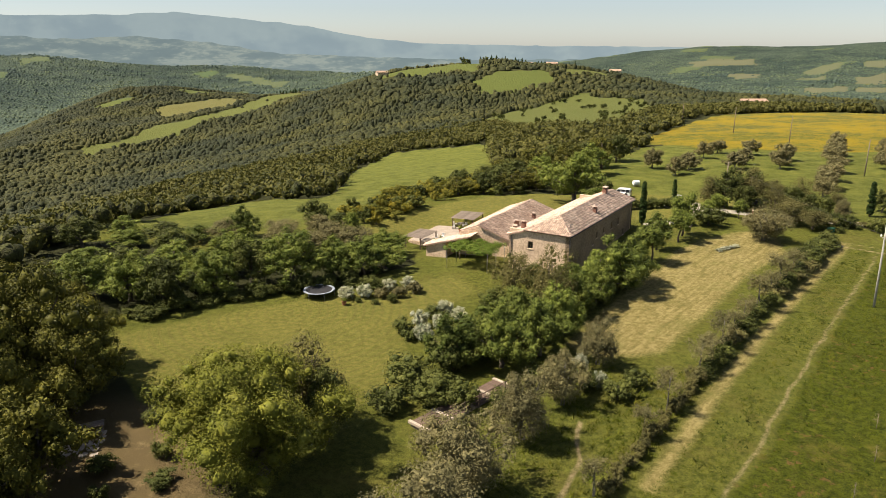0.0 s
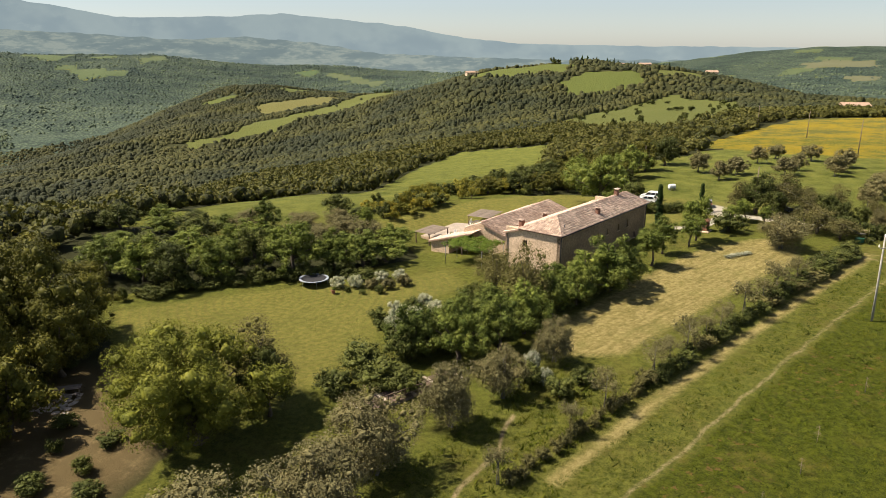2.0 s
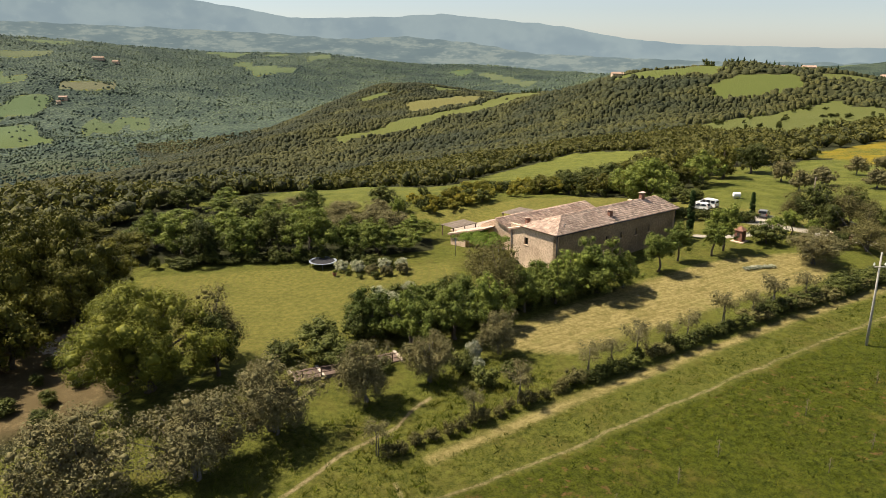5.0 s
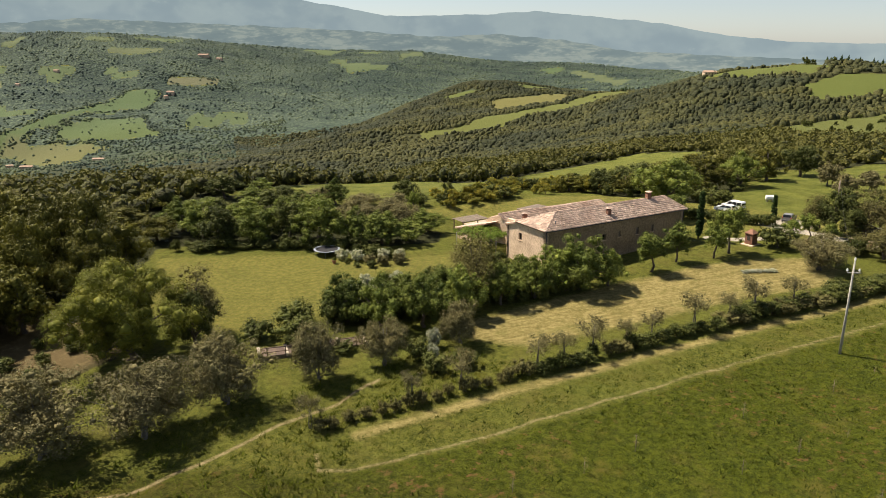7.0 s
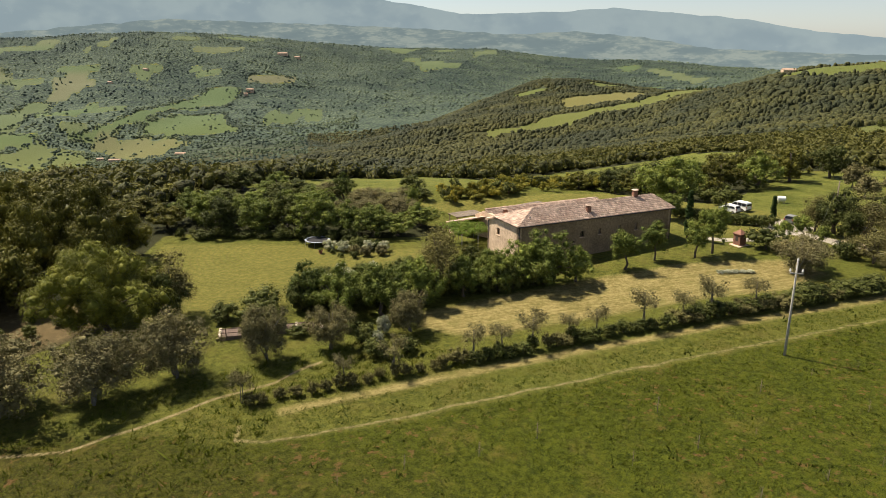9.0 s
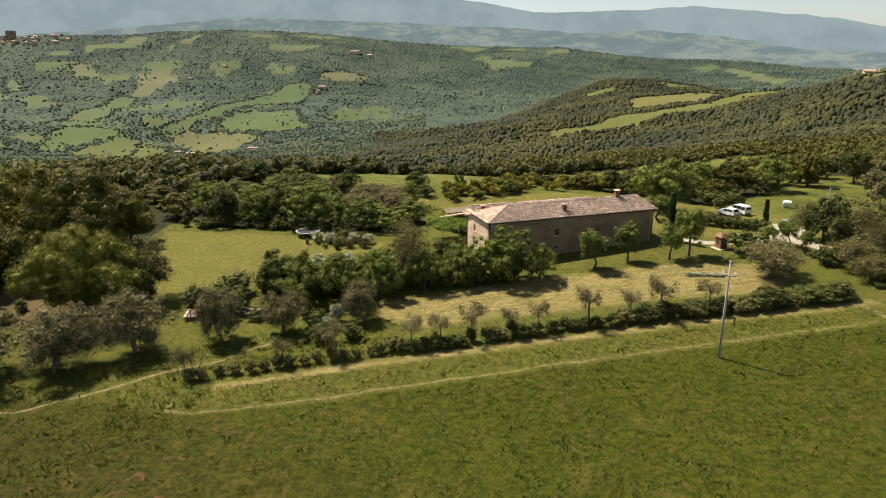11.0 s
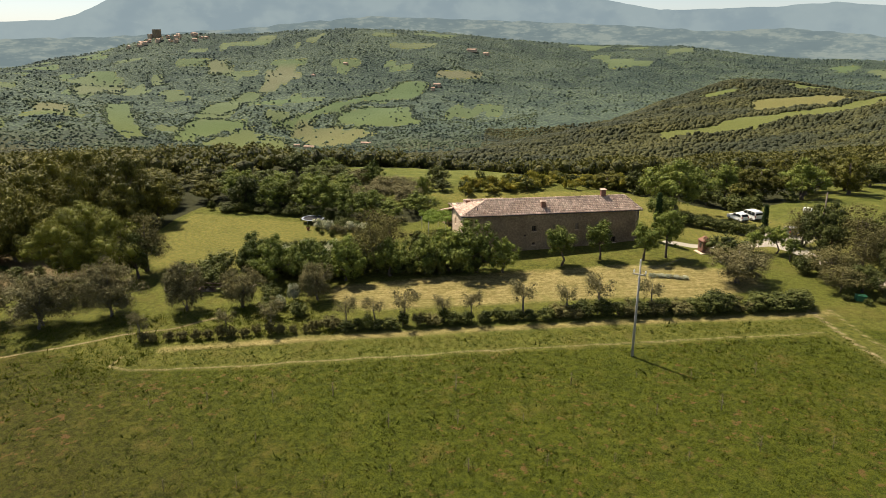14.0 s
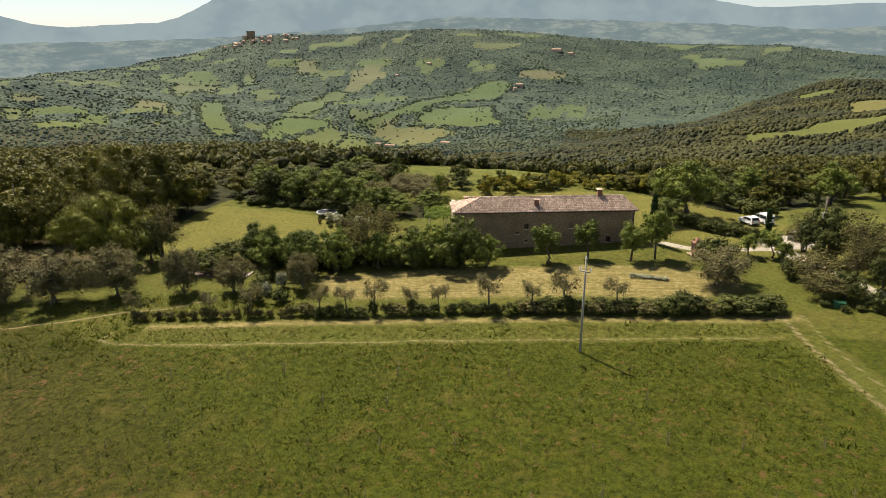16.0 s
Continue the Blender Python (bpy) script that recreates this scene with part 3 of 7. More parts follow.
def ground_material():
    m, nt, p = fresh("ground_cover")
    where = place(nt)

    def mark(name):
        n = nt.nodes.new("ShaderNodeAttribute")
        n.attribute_name = name
        return n.outputs["Fac"]

    blade, tuft, patch, broad = noise_node(nt, 9, 4, 0.75, where), noise_node(nt, 1.7, 5, 0.7, where), noise_node(nt, 0.25, 4, 0.65, where), noise_node(nt, 0.05, 3, 0.6, where)
    grain = math_node(nt, "MULTIPLY_ADD", blade, 0.5, math_node(nt, "MULTIPLY", tuft, 0.5))

    def edge(name, lo=0.3, hi=0.7, wild=0.5):
        return ramp(nt, math_node(nt, "ADD", mark(name), math_node(nt, "MULTIPLY_ADD", grain, wild, -wild / 2)), lo, hi)

    colour = mix_rgb(nt, ramp(nt, grain, 0.38, 0.62), (0.052, 0.06, 0.009), (0.155, 0.156, 0.028))
    colour = mix_rgb(nt, math_node(nt, "MULTIPLY", ramp(nt, patch, 0.45, 0.75), 0.55), colour, (0.14, 0.115, 0.03))
    colour = mix_rgb(nt, math_node(nt, "MULTIPLY", ramp(nt, broad, 0.4, 0.7), 0.35), colour, (0.105, 0.125, 0.02))
    colour = mix_rgb(nt, edge("crop", 0.3, 0.7, 0.4), colour, mix_rgb(nt, ramp(nt, grain, 0.4, 0.6), (0.033, 0.045, 0.004), (0.094, 0.106, 0.009)))
    # south end browner, and darkened in colour for the grass's own shade
    south_dark = mark("south_dark")
    colour = mix_rgb(nt, math_node(nt, "MULTIPLY", south_dark, 0.75), colour, mix_rgb(nt, ramp(nt, grain, 0.4, 0.6), (0.026, 0.026, 0.004), (0.08, 0.072, 0.012)))
    colour = mix_rgb(nt, math_node(nt, "MULTIPLY", math_node(nt, "MULTIPLY", mark("crop"), ramp(nt, patch, 0.52, 0.78)), 0.55), colour, (0.165, 0.13, 0.032))
    bare = math_node(nt, "MULTIPLY", ramp(nt, noise_node(nt, 1.1, 4, 0.65, where), 0.57, 0.66), ramp(nt, noise_node(nt, 0.07, 2, 0.5, where), 0.4, 0.56))
    colour = mix_rgb(nt, math_node(nt, "MULTIPLY", math_node(nt, "MULTIPLY", bare, mark("crop")), 0.7), colour, (0.16, 0.085, 0.036))
    fields = mix_rgb(nt, mark("tone"), (0.068, 0.09, 0.018), (0.118, 0.106, 0.035))
    fields = mix_rgb(nt, math_node(nt, "MULTIPLY", ramp(nt, patch, 0.3, 0.7), 0.3), fields, (0.06, 0.085, 0.02))
    # far fields turn bluer: haze put into their colour
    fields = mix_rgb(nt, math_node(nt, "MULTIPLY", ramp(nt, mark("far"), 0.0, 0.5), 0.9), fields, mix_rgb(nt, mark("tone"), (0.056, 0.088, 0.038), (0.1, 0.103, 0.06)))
    sharp = ramp(nt, math_node(nt, "ADD", mark("open"), math_node(nt, "MULTIPLY_ADD", noise_node(nt, 0.06, 3, 0.6, where), 0.9, -0.45)), 0.44, 0.56)
    colour = mix_rgb(nt, sharp, colour, fields)
    colour = mix_rgb(nt, mark("lush"), colour, mix_rgb(nt, ramp(nt, math_node(nt, "MULTIPLY_ADD", grain, 0.55, math_node(nt, "MULTIPLY", patch, 0.45)), 0.38, 0.62), (0.066, 0.082, 0.013), (0.16, 0.162, 0.034)))
    colour = mix_rgb(nt, math_node(nt, "MULTIPLY", ramp(nt, math_node(nt, "MULTIPLY_ADD", broad, 0.35, math_node(nt, "MULTIPLY_ADD", patch, 0.35, math_node(nt, "MULTIPLY", tuft, 0.3))), 0.42, 0.57), edge("gold", 0.3, 0.7, 0.8)), colour, (0.24, 0.175, 0.014))
    lawn = mix_rgb(nt, ramp(nt, grain, 0.38, 0.62), (0.108, 0.112, 0.021), (0.218, 0.194, 0.047))
    lawn = mix_rgb(nt, math_node(nt, "MULTIPLY", ramp(nt, patch, 0.42, 0.72), 0.4), lawn, mix_rgb(nt, ramp(nt, grain, 0.35, 0.65), (0.07, 0.085, 0.014), (0.14, 0.145, 0.03)))
    colour = mix_rgb(nt, edge("mown", 0.2, 0.8, 0.3), colour, lawn)
    # swaths of cut grass lie in arcs and lines
    swath = nt.nodes.new("ShaderNodeTexWave")
    swath.wave_type, swath.rings_direction = "RINGS", "Z"
    swath.inputs["Scale"].default_value, swath.inputs["Distortion"].default_value, swath.inputs["Detail"].default_value = 0.3, 0.7, 1.0
    shift = nt.nodes.new("ShaderNodeVectorMath")
    shift.operation = "SUBTRACT"
    nt.links.new(where, shift.inputs[0])
    shift.inputs[1].default_value = (-24, 76, 0)
    nt.links.new(shift.outputs[0], swath.inputs["Vector"])
    rows = nt.nodes.new("ShaderNodeMapping")
    rows.vector_type = "TEXTURE"
    rows.inputs["Rotation"].default_value, rows.inputs["Scale"].default_value = (0, 0, radians(52)), (9.0, 1.0, 1.0)
    nt.links.new(where, rows.inputs["Vector"])
    streak = noise_node(nt, 1.9, 4, 0.7, rows.outputs[0])
    hay = mix_rgb(nt, ramp(nt, math_node(nt, "MULTIPLY_ADD", streak, 0.28, math_node(nt, "MULTIPLY", grain, 0.72)), 0.42, 0.6), (0.158, 0.133, 0.04), (0.36, 0.292, 0.118))
    hay = mix_rgb(nt, math_node(nt, "MULTIPLY", ramp(nt, patch, 0.5, 0.72), 0.5), hay, (0.16, 0.16, 0.04))
    colour = mix_rgb(nt, math_node(nt, "MULTIPLY", math_node(nt, "MULTIPLY", mark("mown"), ramp(nt, swath.outputs["Fac"], 0.6, 1.0)), 0.3), colour, (0.12, 0.1, 0.03))
    colour = mix_rgb(nt, edge("straw", 0.2, 0.95, 0.8), colour, hay)
    colour = mix_rgb(nt, edge("dirt", 0.35, 0.75, 0.6), colour, mix_rgb(nt, ramp(nt, grain, 0.35, 0.65), (0.2, 0.15, 0.075), (0.36, 0.285, 0.16)))
    colour = mix_rgb(nt, edge("gravel", 0.35, 0.65, 0.3), colour, mix_rgb(nt, grain, (0.36, 0.32, 0.25), (0.5, 0.45, 0.37)))
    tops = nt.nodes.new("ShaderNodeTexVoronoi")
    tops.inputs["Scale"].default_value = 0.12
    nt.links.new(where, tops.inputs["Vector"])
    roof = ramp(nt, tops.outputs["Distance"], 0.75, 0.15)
    # far woods as ground colour, bluish with painted haze
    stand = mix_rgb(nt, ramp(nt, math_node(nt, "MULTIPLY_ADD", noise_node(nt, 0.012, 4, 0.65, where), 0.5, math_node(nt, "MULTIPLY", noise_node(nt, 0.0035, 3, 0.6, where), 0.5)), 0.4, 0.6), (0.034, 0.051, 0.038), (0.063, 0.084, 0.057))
    # lit tree-tops and shade between crowns painted by cell distance
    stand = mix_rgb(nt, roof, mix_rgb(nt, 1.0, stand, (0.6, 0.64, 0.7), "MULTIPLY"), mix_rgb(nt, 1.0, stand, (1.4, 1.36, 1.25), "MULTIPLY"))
    # near wood floor is dark outside the litter: tree shade put into its colour
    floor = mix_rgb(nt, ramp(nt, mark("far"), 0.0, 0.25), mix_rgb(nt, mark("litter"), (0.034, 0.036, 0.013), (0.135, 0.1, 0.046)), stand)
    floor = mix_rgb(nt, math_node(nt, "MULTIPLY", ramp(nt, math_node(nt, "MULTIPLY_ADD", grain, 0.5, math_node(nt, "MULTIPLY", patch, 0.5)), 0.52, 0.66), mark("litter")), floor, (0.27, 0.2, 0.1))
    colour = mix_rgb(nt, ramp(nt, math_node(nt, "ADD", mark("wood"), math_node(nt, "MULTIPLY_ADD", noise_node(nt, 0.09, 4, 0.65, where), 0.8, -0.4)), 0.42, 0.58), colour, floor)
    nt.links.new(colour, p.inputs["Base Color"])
    p.inputs["Roughness"].default_value = 0.95
    p.inputs["Specular IOR Level"].default_value = 0.1
    relief = math_node(nt, "ADD", math_node(nt, "MULTIPLY", grain, 0.6), math_node(nt, "MULTIPLY", math_node(nt, "MULTIPLY", roof, 5.0), math_node(nt, "MULTIPLY", mark("far"), mark("wood"))))
    nt.links.new(bump(nt, relief, 1.0, 1.0), p.inputs["Normal"])
    return m


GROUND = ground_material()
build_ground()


# ---- the mountains and hills on the horizon ----
def backdrop(name, label, skyline, foot, reach, pale, deep, seed, relief, grain, stretch, share):
    """A far range: its skyline (degrees of turn, metres) with slopes in front of it; share: how much of it lies in pale fields."""
    turns = np.arange(skyline[0][0], skyline[-1][0], 0.2)
    tops = np.interp(turns, *zip(*skyline))
    tops = tops + relief * waves(turns * 60, turns * 0, 160, seed, 4)
    steps = 22
    rows = []
    for k in range(steps):
        s = k / (steps - 1)
        a = np.radians(turns)
        r = reach - 120 * (1 - s) + 30 * waves(turns * 40, turns * 0 + s * 300, 260, seed + 2, 3) * s * (1 - s)
        z = foot + (tops - foot) * s ** 1.2 + relief * 1.3 * waves(turns * 45, turns * 0 + s * 420, 170, seed + 1, 3) * s * (1 - s) * 2
        rows.append(np.stack([HUB[0] - r * np.sin(a), HUB[1] + r * np.cos(a), z], 1))
    n = len(turns)
    i, j = np.meshgrid(np.arange(steps - 1), np.arange(n - 1), indexing="ij")
    i, j = i.ravel(), j.ravel()
    faces = np.stack([i * n + j, i * n + j + 1, (i + 1) * n + j + 1, (i + 1) * n + j], 1)
    m, nt, p = fresh(name)
    where = place(nt)
    flat = nt.nodes.new("ShaderNodeMapping")
    flat.inputs["Scale"].default_value = (1.0, 1.0, stretch)
    nt.links.new(where, flat.inputs["Vector"])
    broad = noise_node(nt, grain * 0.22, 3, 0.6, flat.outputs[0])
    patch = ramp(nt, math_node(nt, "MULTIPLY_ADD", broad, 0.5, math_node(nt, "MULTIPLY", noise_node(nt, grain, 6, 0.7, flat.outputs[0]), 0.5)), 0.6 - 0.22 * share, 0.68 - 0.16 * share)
    # aerial haze is painted in: blue-grey colours that glow on their own
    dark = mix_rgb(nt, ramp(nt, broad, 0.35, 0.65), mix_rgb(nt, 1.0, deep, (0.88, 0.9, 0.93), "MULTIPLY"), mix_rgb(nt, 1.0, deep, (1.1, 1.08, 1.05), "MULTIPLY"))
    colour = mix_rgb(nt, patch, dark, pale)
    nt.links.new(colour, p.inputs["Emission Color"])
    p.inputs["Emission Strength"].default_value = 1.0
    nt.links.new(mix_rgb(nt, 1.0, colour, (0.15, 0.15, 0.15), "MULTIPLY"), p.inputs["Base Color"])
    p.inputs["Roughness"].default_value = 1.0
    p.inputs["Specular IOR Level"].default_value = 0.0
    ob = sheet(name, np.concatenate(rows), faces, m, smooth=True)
    return tagged(ob, label, "mountains", kind="structure")


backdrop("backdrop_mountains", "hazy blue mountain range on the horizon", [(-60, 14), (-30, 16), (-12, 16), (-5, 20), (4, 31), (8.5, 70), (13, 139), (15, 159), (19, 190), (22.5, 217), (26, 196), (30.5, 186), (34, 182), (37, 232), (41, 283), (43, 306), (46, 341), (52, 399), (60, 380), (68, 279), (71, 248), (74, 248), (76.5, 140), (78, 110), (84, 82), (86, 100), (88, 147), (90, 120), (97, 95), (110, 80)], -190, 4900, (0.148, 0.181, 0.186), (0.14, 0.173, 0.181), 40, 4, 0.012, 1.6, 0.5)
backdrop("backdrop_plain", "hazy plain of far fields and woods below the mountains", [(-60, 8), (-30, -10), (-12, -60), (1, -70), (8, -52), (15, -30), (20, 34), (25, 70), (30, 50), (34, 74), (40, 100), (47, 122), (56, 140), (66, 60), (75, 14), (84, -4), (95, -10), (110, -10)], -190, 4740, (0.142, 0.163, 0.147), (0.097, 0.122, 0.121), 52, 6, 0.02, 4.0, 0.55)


# ---- woods beyond the farm: crowns too many to count ----
def crowns(name, label, material, count, near, far, span, size, tall, lumps, seed, only=None):
    rng = np.random.RandomState(seed)
    bm = bmesh.new()
    if lumps:
        bmesh.ops.create_icosphere(bm, subdivisions=lumps, radius=1.0)
    else:
        bmesh.ops.create_cone(bm, segments=5, radius1=0.95, radius2=0.7, depth=1.2, cap_ends=False)
        top = bm.verts.new((0.1, 0, 0.95))
        ring = [v for v in bm.verts if v.co.z > 0.5 and v is not top]
        ring.sort(key=lambda v: math.atan2(v.co.y, v.co.x))
        for k in range(5):
            bm.faces.new((ring[k], ring[(k + 1) % 5], top))
        bmesh.ops.triangulate(bm, faces=bm.faces[:])
    bm.verts.index_update()
    ball = np.array([v.co[:] for v in bm.verts])
    tris = np.array([[v.index for v in f.verts] for f in bm.faces])
    bm.free()
    a = np.radians(rng.uniform(span[0], span[1], count))
    r = np.sqrt(rng.uniform(near ** 2, far ** 2, count))
    x, y = HUB[0] - r * np.sin(a), HUB[1] + r * np.cos(a)
    stray = rng.uniform(0, 1, count) < 0.008
    keep = (cover(x, y)[0] | (stray & (r > 1250))) & ball_gap(x, y, rng) if only is None else only(x, y, rng)
    x, y = x[keep], y[keep]
    n = len(x)
    wide = size * rng.uniform(0.65, 1.35, n) * (1 + 0.25 * waves(x, y, 120, seed, 2))
    high = tall * rng.uniform(0.7, 1.3, n) * (1 + 0.3 * waves(x, y, 150, seed + 1, 2))
    bulge = 1 + rng.uniform(-0.28, 0.28, (n, len(ball), 1))
    spin = rng.uniform(0, 6.283, n)
    c, s = np.cos(spin)[:, None], np.sin(spin)[:, None]
    bx, by = ball[None, :, 0] * c - ball[None, :, 1] * s, ball[None, :, 0] * s + ball[None, :, 1] * c
    shape = np.stack([bx * wide[:, None], by * wide[:, None], np.broadcast_to(ball[None, :, 2], bx.shape) * high[:, None]], 2) * bulge
    shape += np.stack([x, y, ground_z(x, y) + high * 0.75], 1)[:, None, :]
    faces = (tris[None] + (np.arange(n) * len(ball))[:, None, None]).reshape(-1, 3)
    ob = sheet(name, shape.reshape(-1, 3), faces, material, smooth=True)
    return tagged(ob, label, "woods", kind="stuff")


def ball_gap(x, y, rng):
    return (np.hypot(x - HUB[0], y - HUB[1]) > 128) & ~((x > -12) & (y < 200))


def near_woods(name, label, count, near, far, span, seed, leaf, each):
    """Crowns of the woods nearest the farm: a dark lumpy core each, and loose leaf sprays standing out of it."""
    rng = np.random.RandomState(seed)
    a = np.radians(rng.uniform(span[0], span[1], count))
    r = np.sqrt(rng.uniform(near ** 2, far ** 2, count))
    x, y = HUB[0] - r * np.sin(a), HUB[1] + r * np.cos(a)
    keep = cover(x, y)[0] & ball_gap(x, y, rng)
    x, y = x[keep], y[keep]
    n = len(x)
    wide, high = rng.uniform(1.5, 3.0, n), rng.uniform(1.6, 3.0, n) * (1 + 0.3 * waves(x, y, 70, seed, 2))
    centres = np.stack([x, y, ground_z(x, y) + high * 0.75], 1)
    bm = bmesh.new()
    bmesh.ops.create_icosphere(bm, subdivisions=1, radius=1.0)
    ball = np.array([v.co[:] for v in bm.verts])
    tris = np.array([[v.index for v in f.verts] for f in bm.faces])
    bm.free()
    size = np.stack([wide, wide, high], 1)
    core = ball[None] * size[:, None] * 0.72 * (1 + rng.uniform(-0.2, 0.2, (n, len(ball), 1))) + centres[:, None]
    ob = sheet(name, core.reshape(-1, 3), (tris[None] + (np.arange(n) * len(ball))[:, None, None]).reshape(-1, 3), WOODS_NEAR)
    tagged(ob, label, "woods", kind="stuff")
    which = np.repeat(np.arange(n), each)
    way = rng.normal(size=(n * each, 3))
    way[:, 2] = np.abs(way[:, 2]) - 0.3
    way /= np.linalg.norm(way, axis=1)[:, None]
    pos = centres[which] + way * size[which] * rng.uniform(0.78, 1.12, (n * each, 1))
    normal = way + rng.normal(size=way.shape) * 0.55
    normal /= np.linalg.norm(normal, axis=1)[:, None]
    t = np.cross(normal, rng.normal(size=way.shape))
    t /= np.linalg.norm(t, axis=1)[:, None]
    b = np.cross(normal, t)
    s = leaf * rng.uniform(0.6, 1.4, (n * each, 1)) * (0.75 + r[keep][which][:, None] / 500)
    verts = np.stack([pos - t * s, pos + b * s, pos + t * s * 0.7 - b * s * 0.6], 1).reshape(-1, 3)
    ob = sheet(name + "_foliage", verts, np.arange(len(verts)).reshape(-1, 3), LEAF_WOOD)
    return tagged(ob, label, "woods", kind="stuff")


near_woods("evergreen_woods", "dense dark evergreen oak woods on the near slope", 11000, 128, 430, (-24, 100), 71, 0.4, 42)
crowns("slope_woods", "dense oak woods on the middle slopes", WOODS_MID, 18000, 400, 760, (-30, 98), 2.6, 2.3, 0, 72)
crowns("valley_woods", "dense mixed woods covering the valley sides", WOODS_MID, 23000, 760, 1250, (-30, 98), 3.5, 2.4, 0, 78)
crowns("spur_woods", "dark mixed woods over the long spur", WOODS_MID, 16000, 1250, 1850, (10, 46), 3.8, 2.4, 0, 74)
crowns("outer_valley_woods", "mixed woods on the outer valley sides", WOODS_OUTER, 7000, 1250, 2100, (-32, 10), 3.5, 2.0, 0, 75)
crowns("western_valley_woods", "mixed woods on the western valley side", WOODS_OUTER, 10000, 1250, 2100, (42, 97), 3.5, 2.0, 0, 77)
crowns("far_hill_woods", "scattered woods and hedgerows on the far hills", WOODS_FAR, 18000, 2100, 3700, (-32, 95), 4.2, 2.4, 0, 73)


def hedgerow(x, y, rng):
    edge = np.full(np.shape(x), 1e9)
    for tone, field in (*VALLEY_FIELDS, *WEST_FIELDS, *PLAIN_FIELDS):
        edge = np.minimum(edge, off_line(field + field[:1], x, y) + 7 * waves(x, y, 90, 17, 2))
    lone = (rng.uniform(0, 1, np.shape(x)) < 0.09) & ~cover(x, y)[0] & (waves(x, y, 140, 19, 2) > 0.1)
    return (edge < 8) | lone


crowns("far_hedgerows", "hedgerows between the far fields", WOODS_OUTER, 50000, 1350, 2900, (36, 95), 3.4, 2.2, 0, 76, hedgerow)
# ---- the farmhouse ----
HOUSE_AT, HOUSE_TURN = (11.17, 87.52, 1.74), 60.29  # south-east eave corner; local x along the ridge, local y to the west


def wall_panel(name, length, height, thick, openings, material, parent, at, turn, gable=0.0, label=""):
    """A wall in its own plane (x along, z up), outer face at y = 0, with openings (x0, x1, z0, z1) cut through; gable adds a peak."""
    xs = sorted({0, length, *(v for o in openings for v in o[:2])})
    zs = sorted({-1.2, height, *(v for o in openings for v in o[2:])})
    solid = lambda i, k: not any(o[0] <= (xs[i] + xs[i + 1]) / 2 <= o[1] and o[2] <= (zs[k] + zs[k + 1]) / 2 <= o[3] for o in openings)
    bm = bmesh.new()

    def quad(*points):
        bm.faces.new([bm.verts.new(p) for p in points])

    for i in range(len(xs) - 1):
        for k in range(len(zs) - 1):
            if not solid(i, k):
                continue
            x0, x1, z0, z1 = xs[i], xs[i + 1], zs[k], zs[k + 1]
            quad((x0, 0, z0), (x1, 0, z0), (x1, 0, z1), (x0, 0, z1))
            quad((x1, thick, z0), (x0, thick, z0), (x0, thick, z1), (x1, thick, z1))
            if i == 0 or not solid(i - 1, k):
                quad((x0, thick, z0), (x0, 0, z0), (x0, 0, z1), (x0, thick, z1))
            if i == len(xs) - 2 or not solid(i + 1, k):
                quad((x1, 0, z0), (x1, thick, z0), (x1, thick, z1), (x1, 0, z1))
            if k == 0 or not solid(i, k - 1):
                quad((x0, thick, z0), (x1, thick, z0), (x1, 0, z0), (x0, 0, z0))
            if k == len(zs) - 2 or not solid(i, k + 1):
                quad((x0, 0, z1), (x1, 0, z1), (x1, thick, z1), (x0, thick, z1))
    if gable:
        a, b, c = (0, 0, height), (length, 0, height), (length / 2, 0, height + gable)
        d, e, f = [(p[0], thick, p[2]) for p in (a, b, c)]
        quad(a, b, c)
        quad(e, d, f)
        quad(b, e, f, c)
        quad(d, a, c, f)
    bmesh.ops.remove_doubles(bm, verts=bm.verts, dist=1e-4)
    ob = part(name, bm, material, parent, label)
    ob.matrix_basis = pose(*at, 0, 0, turn)
    return ob


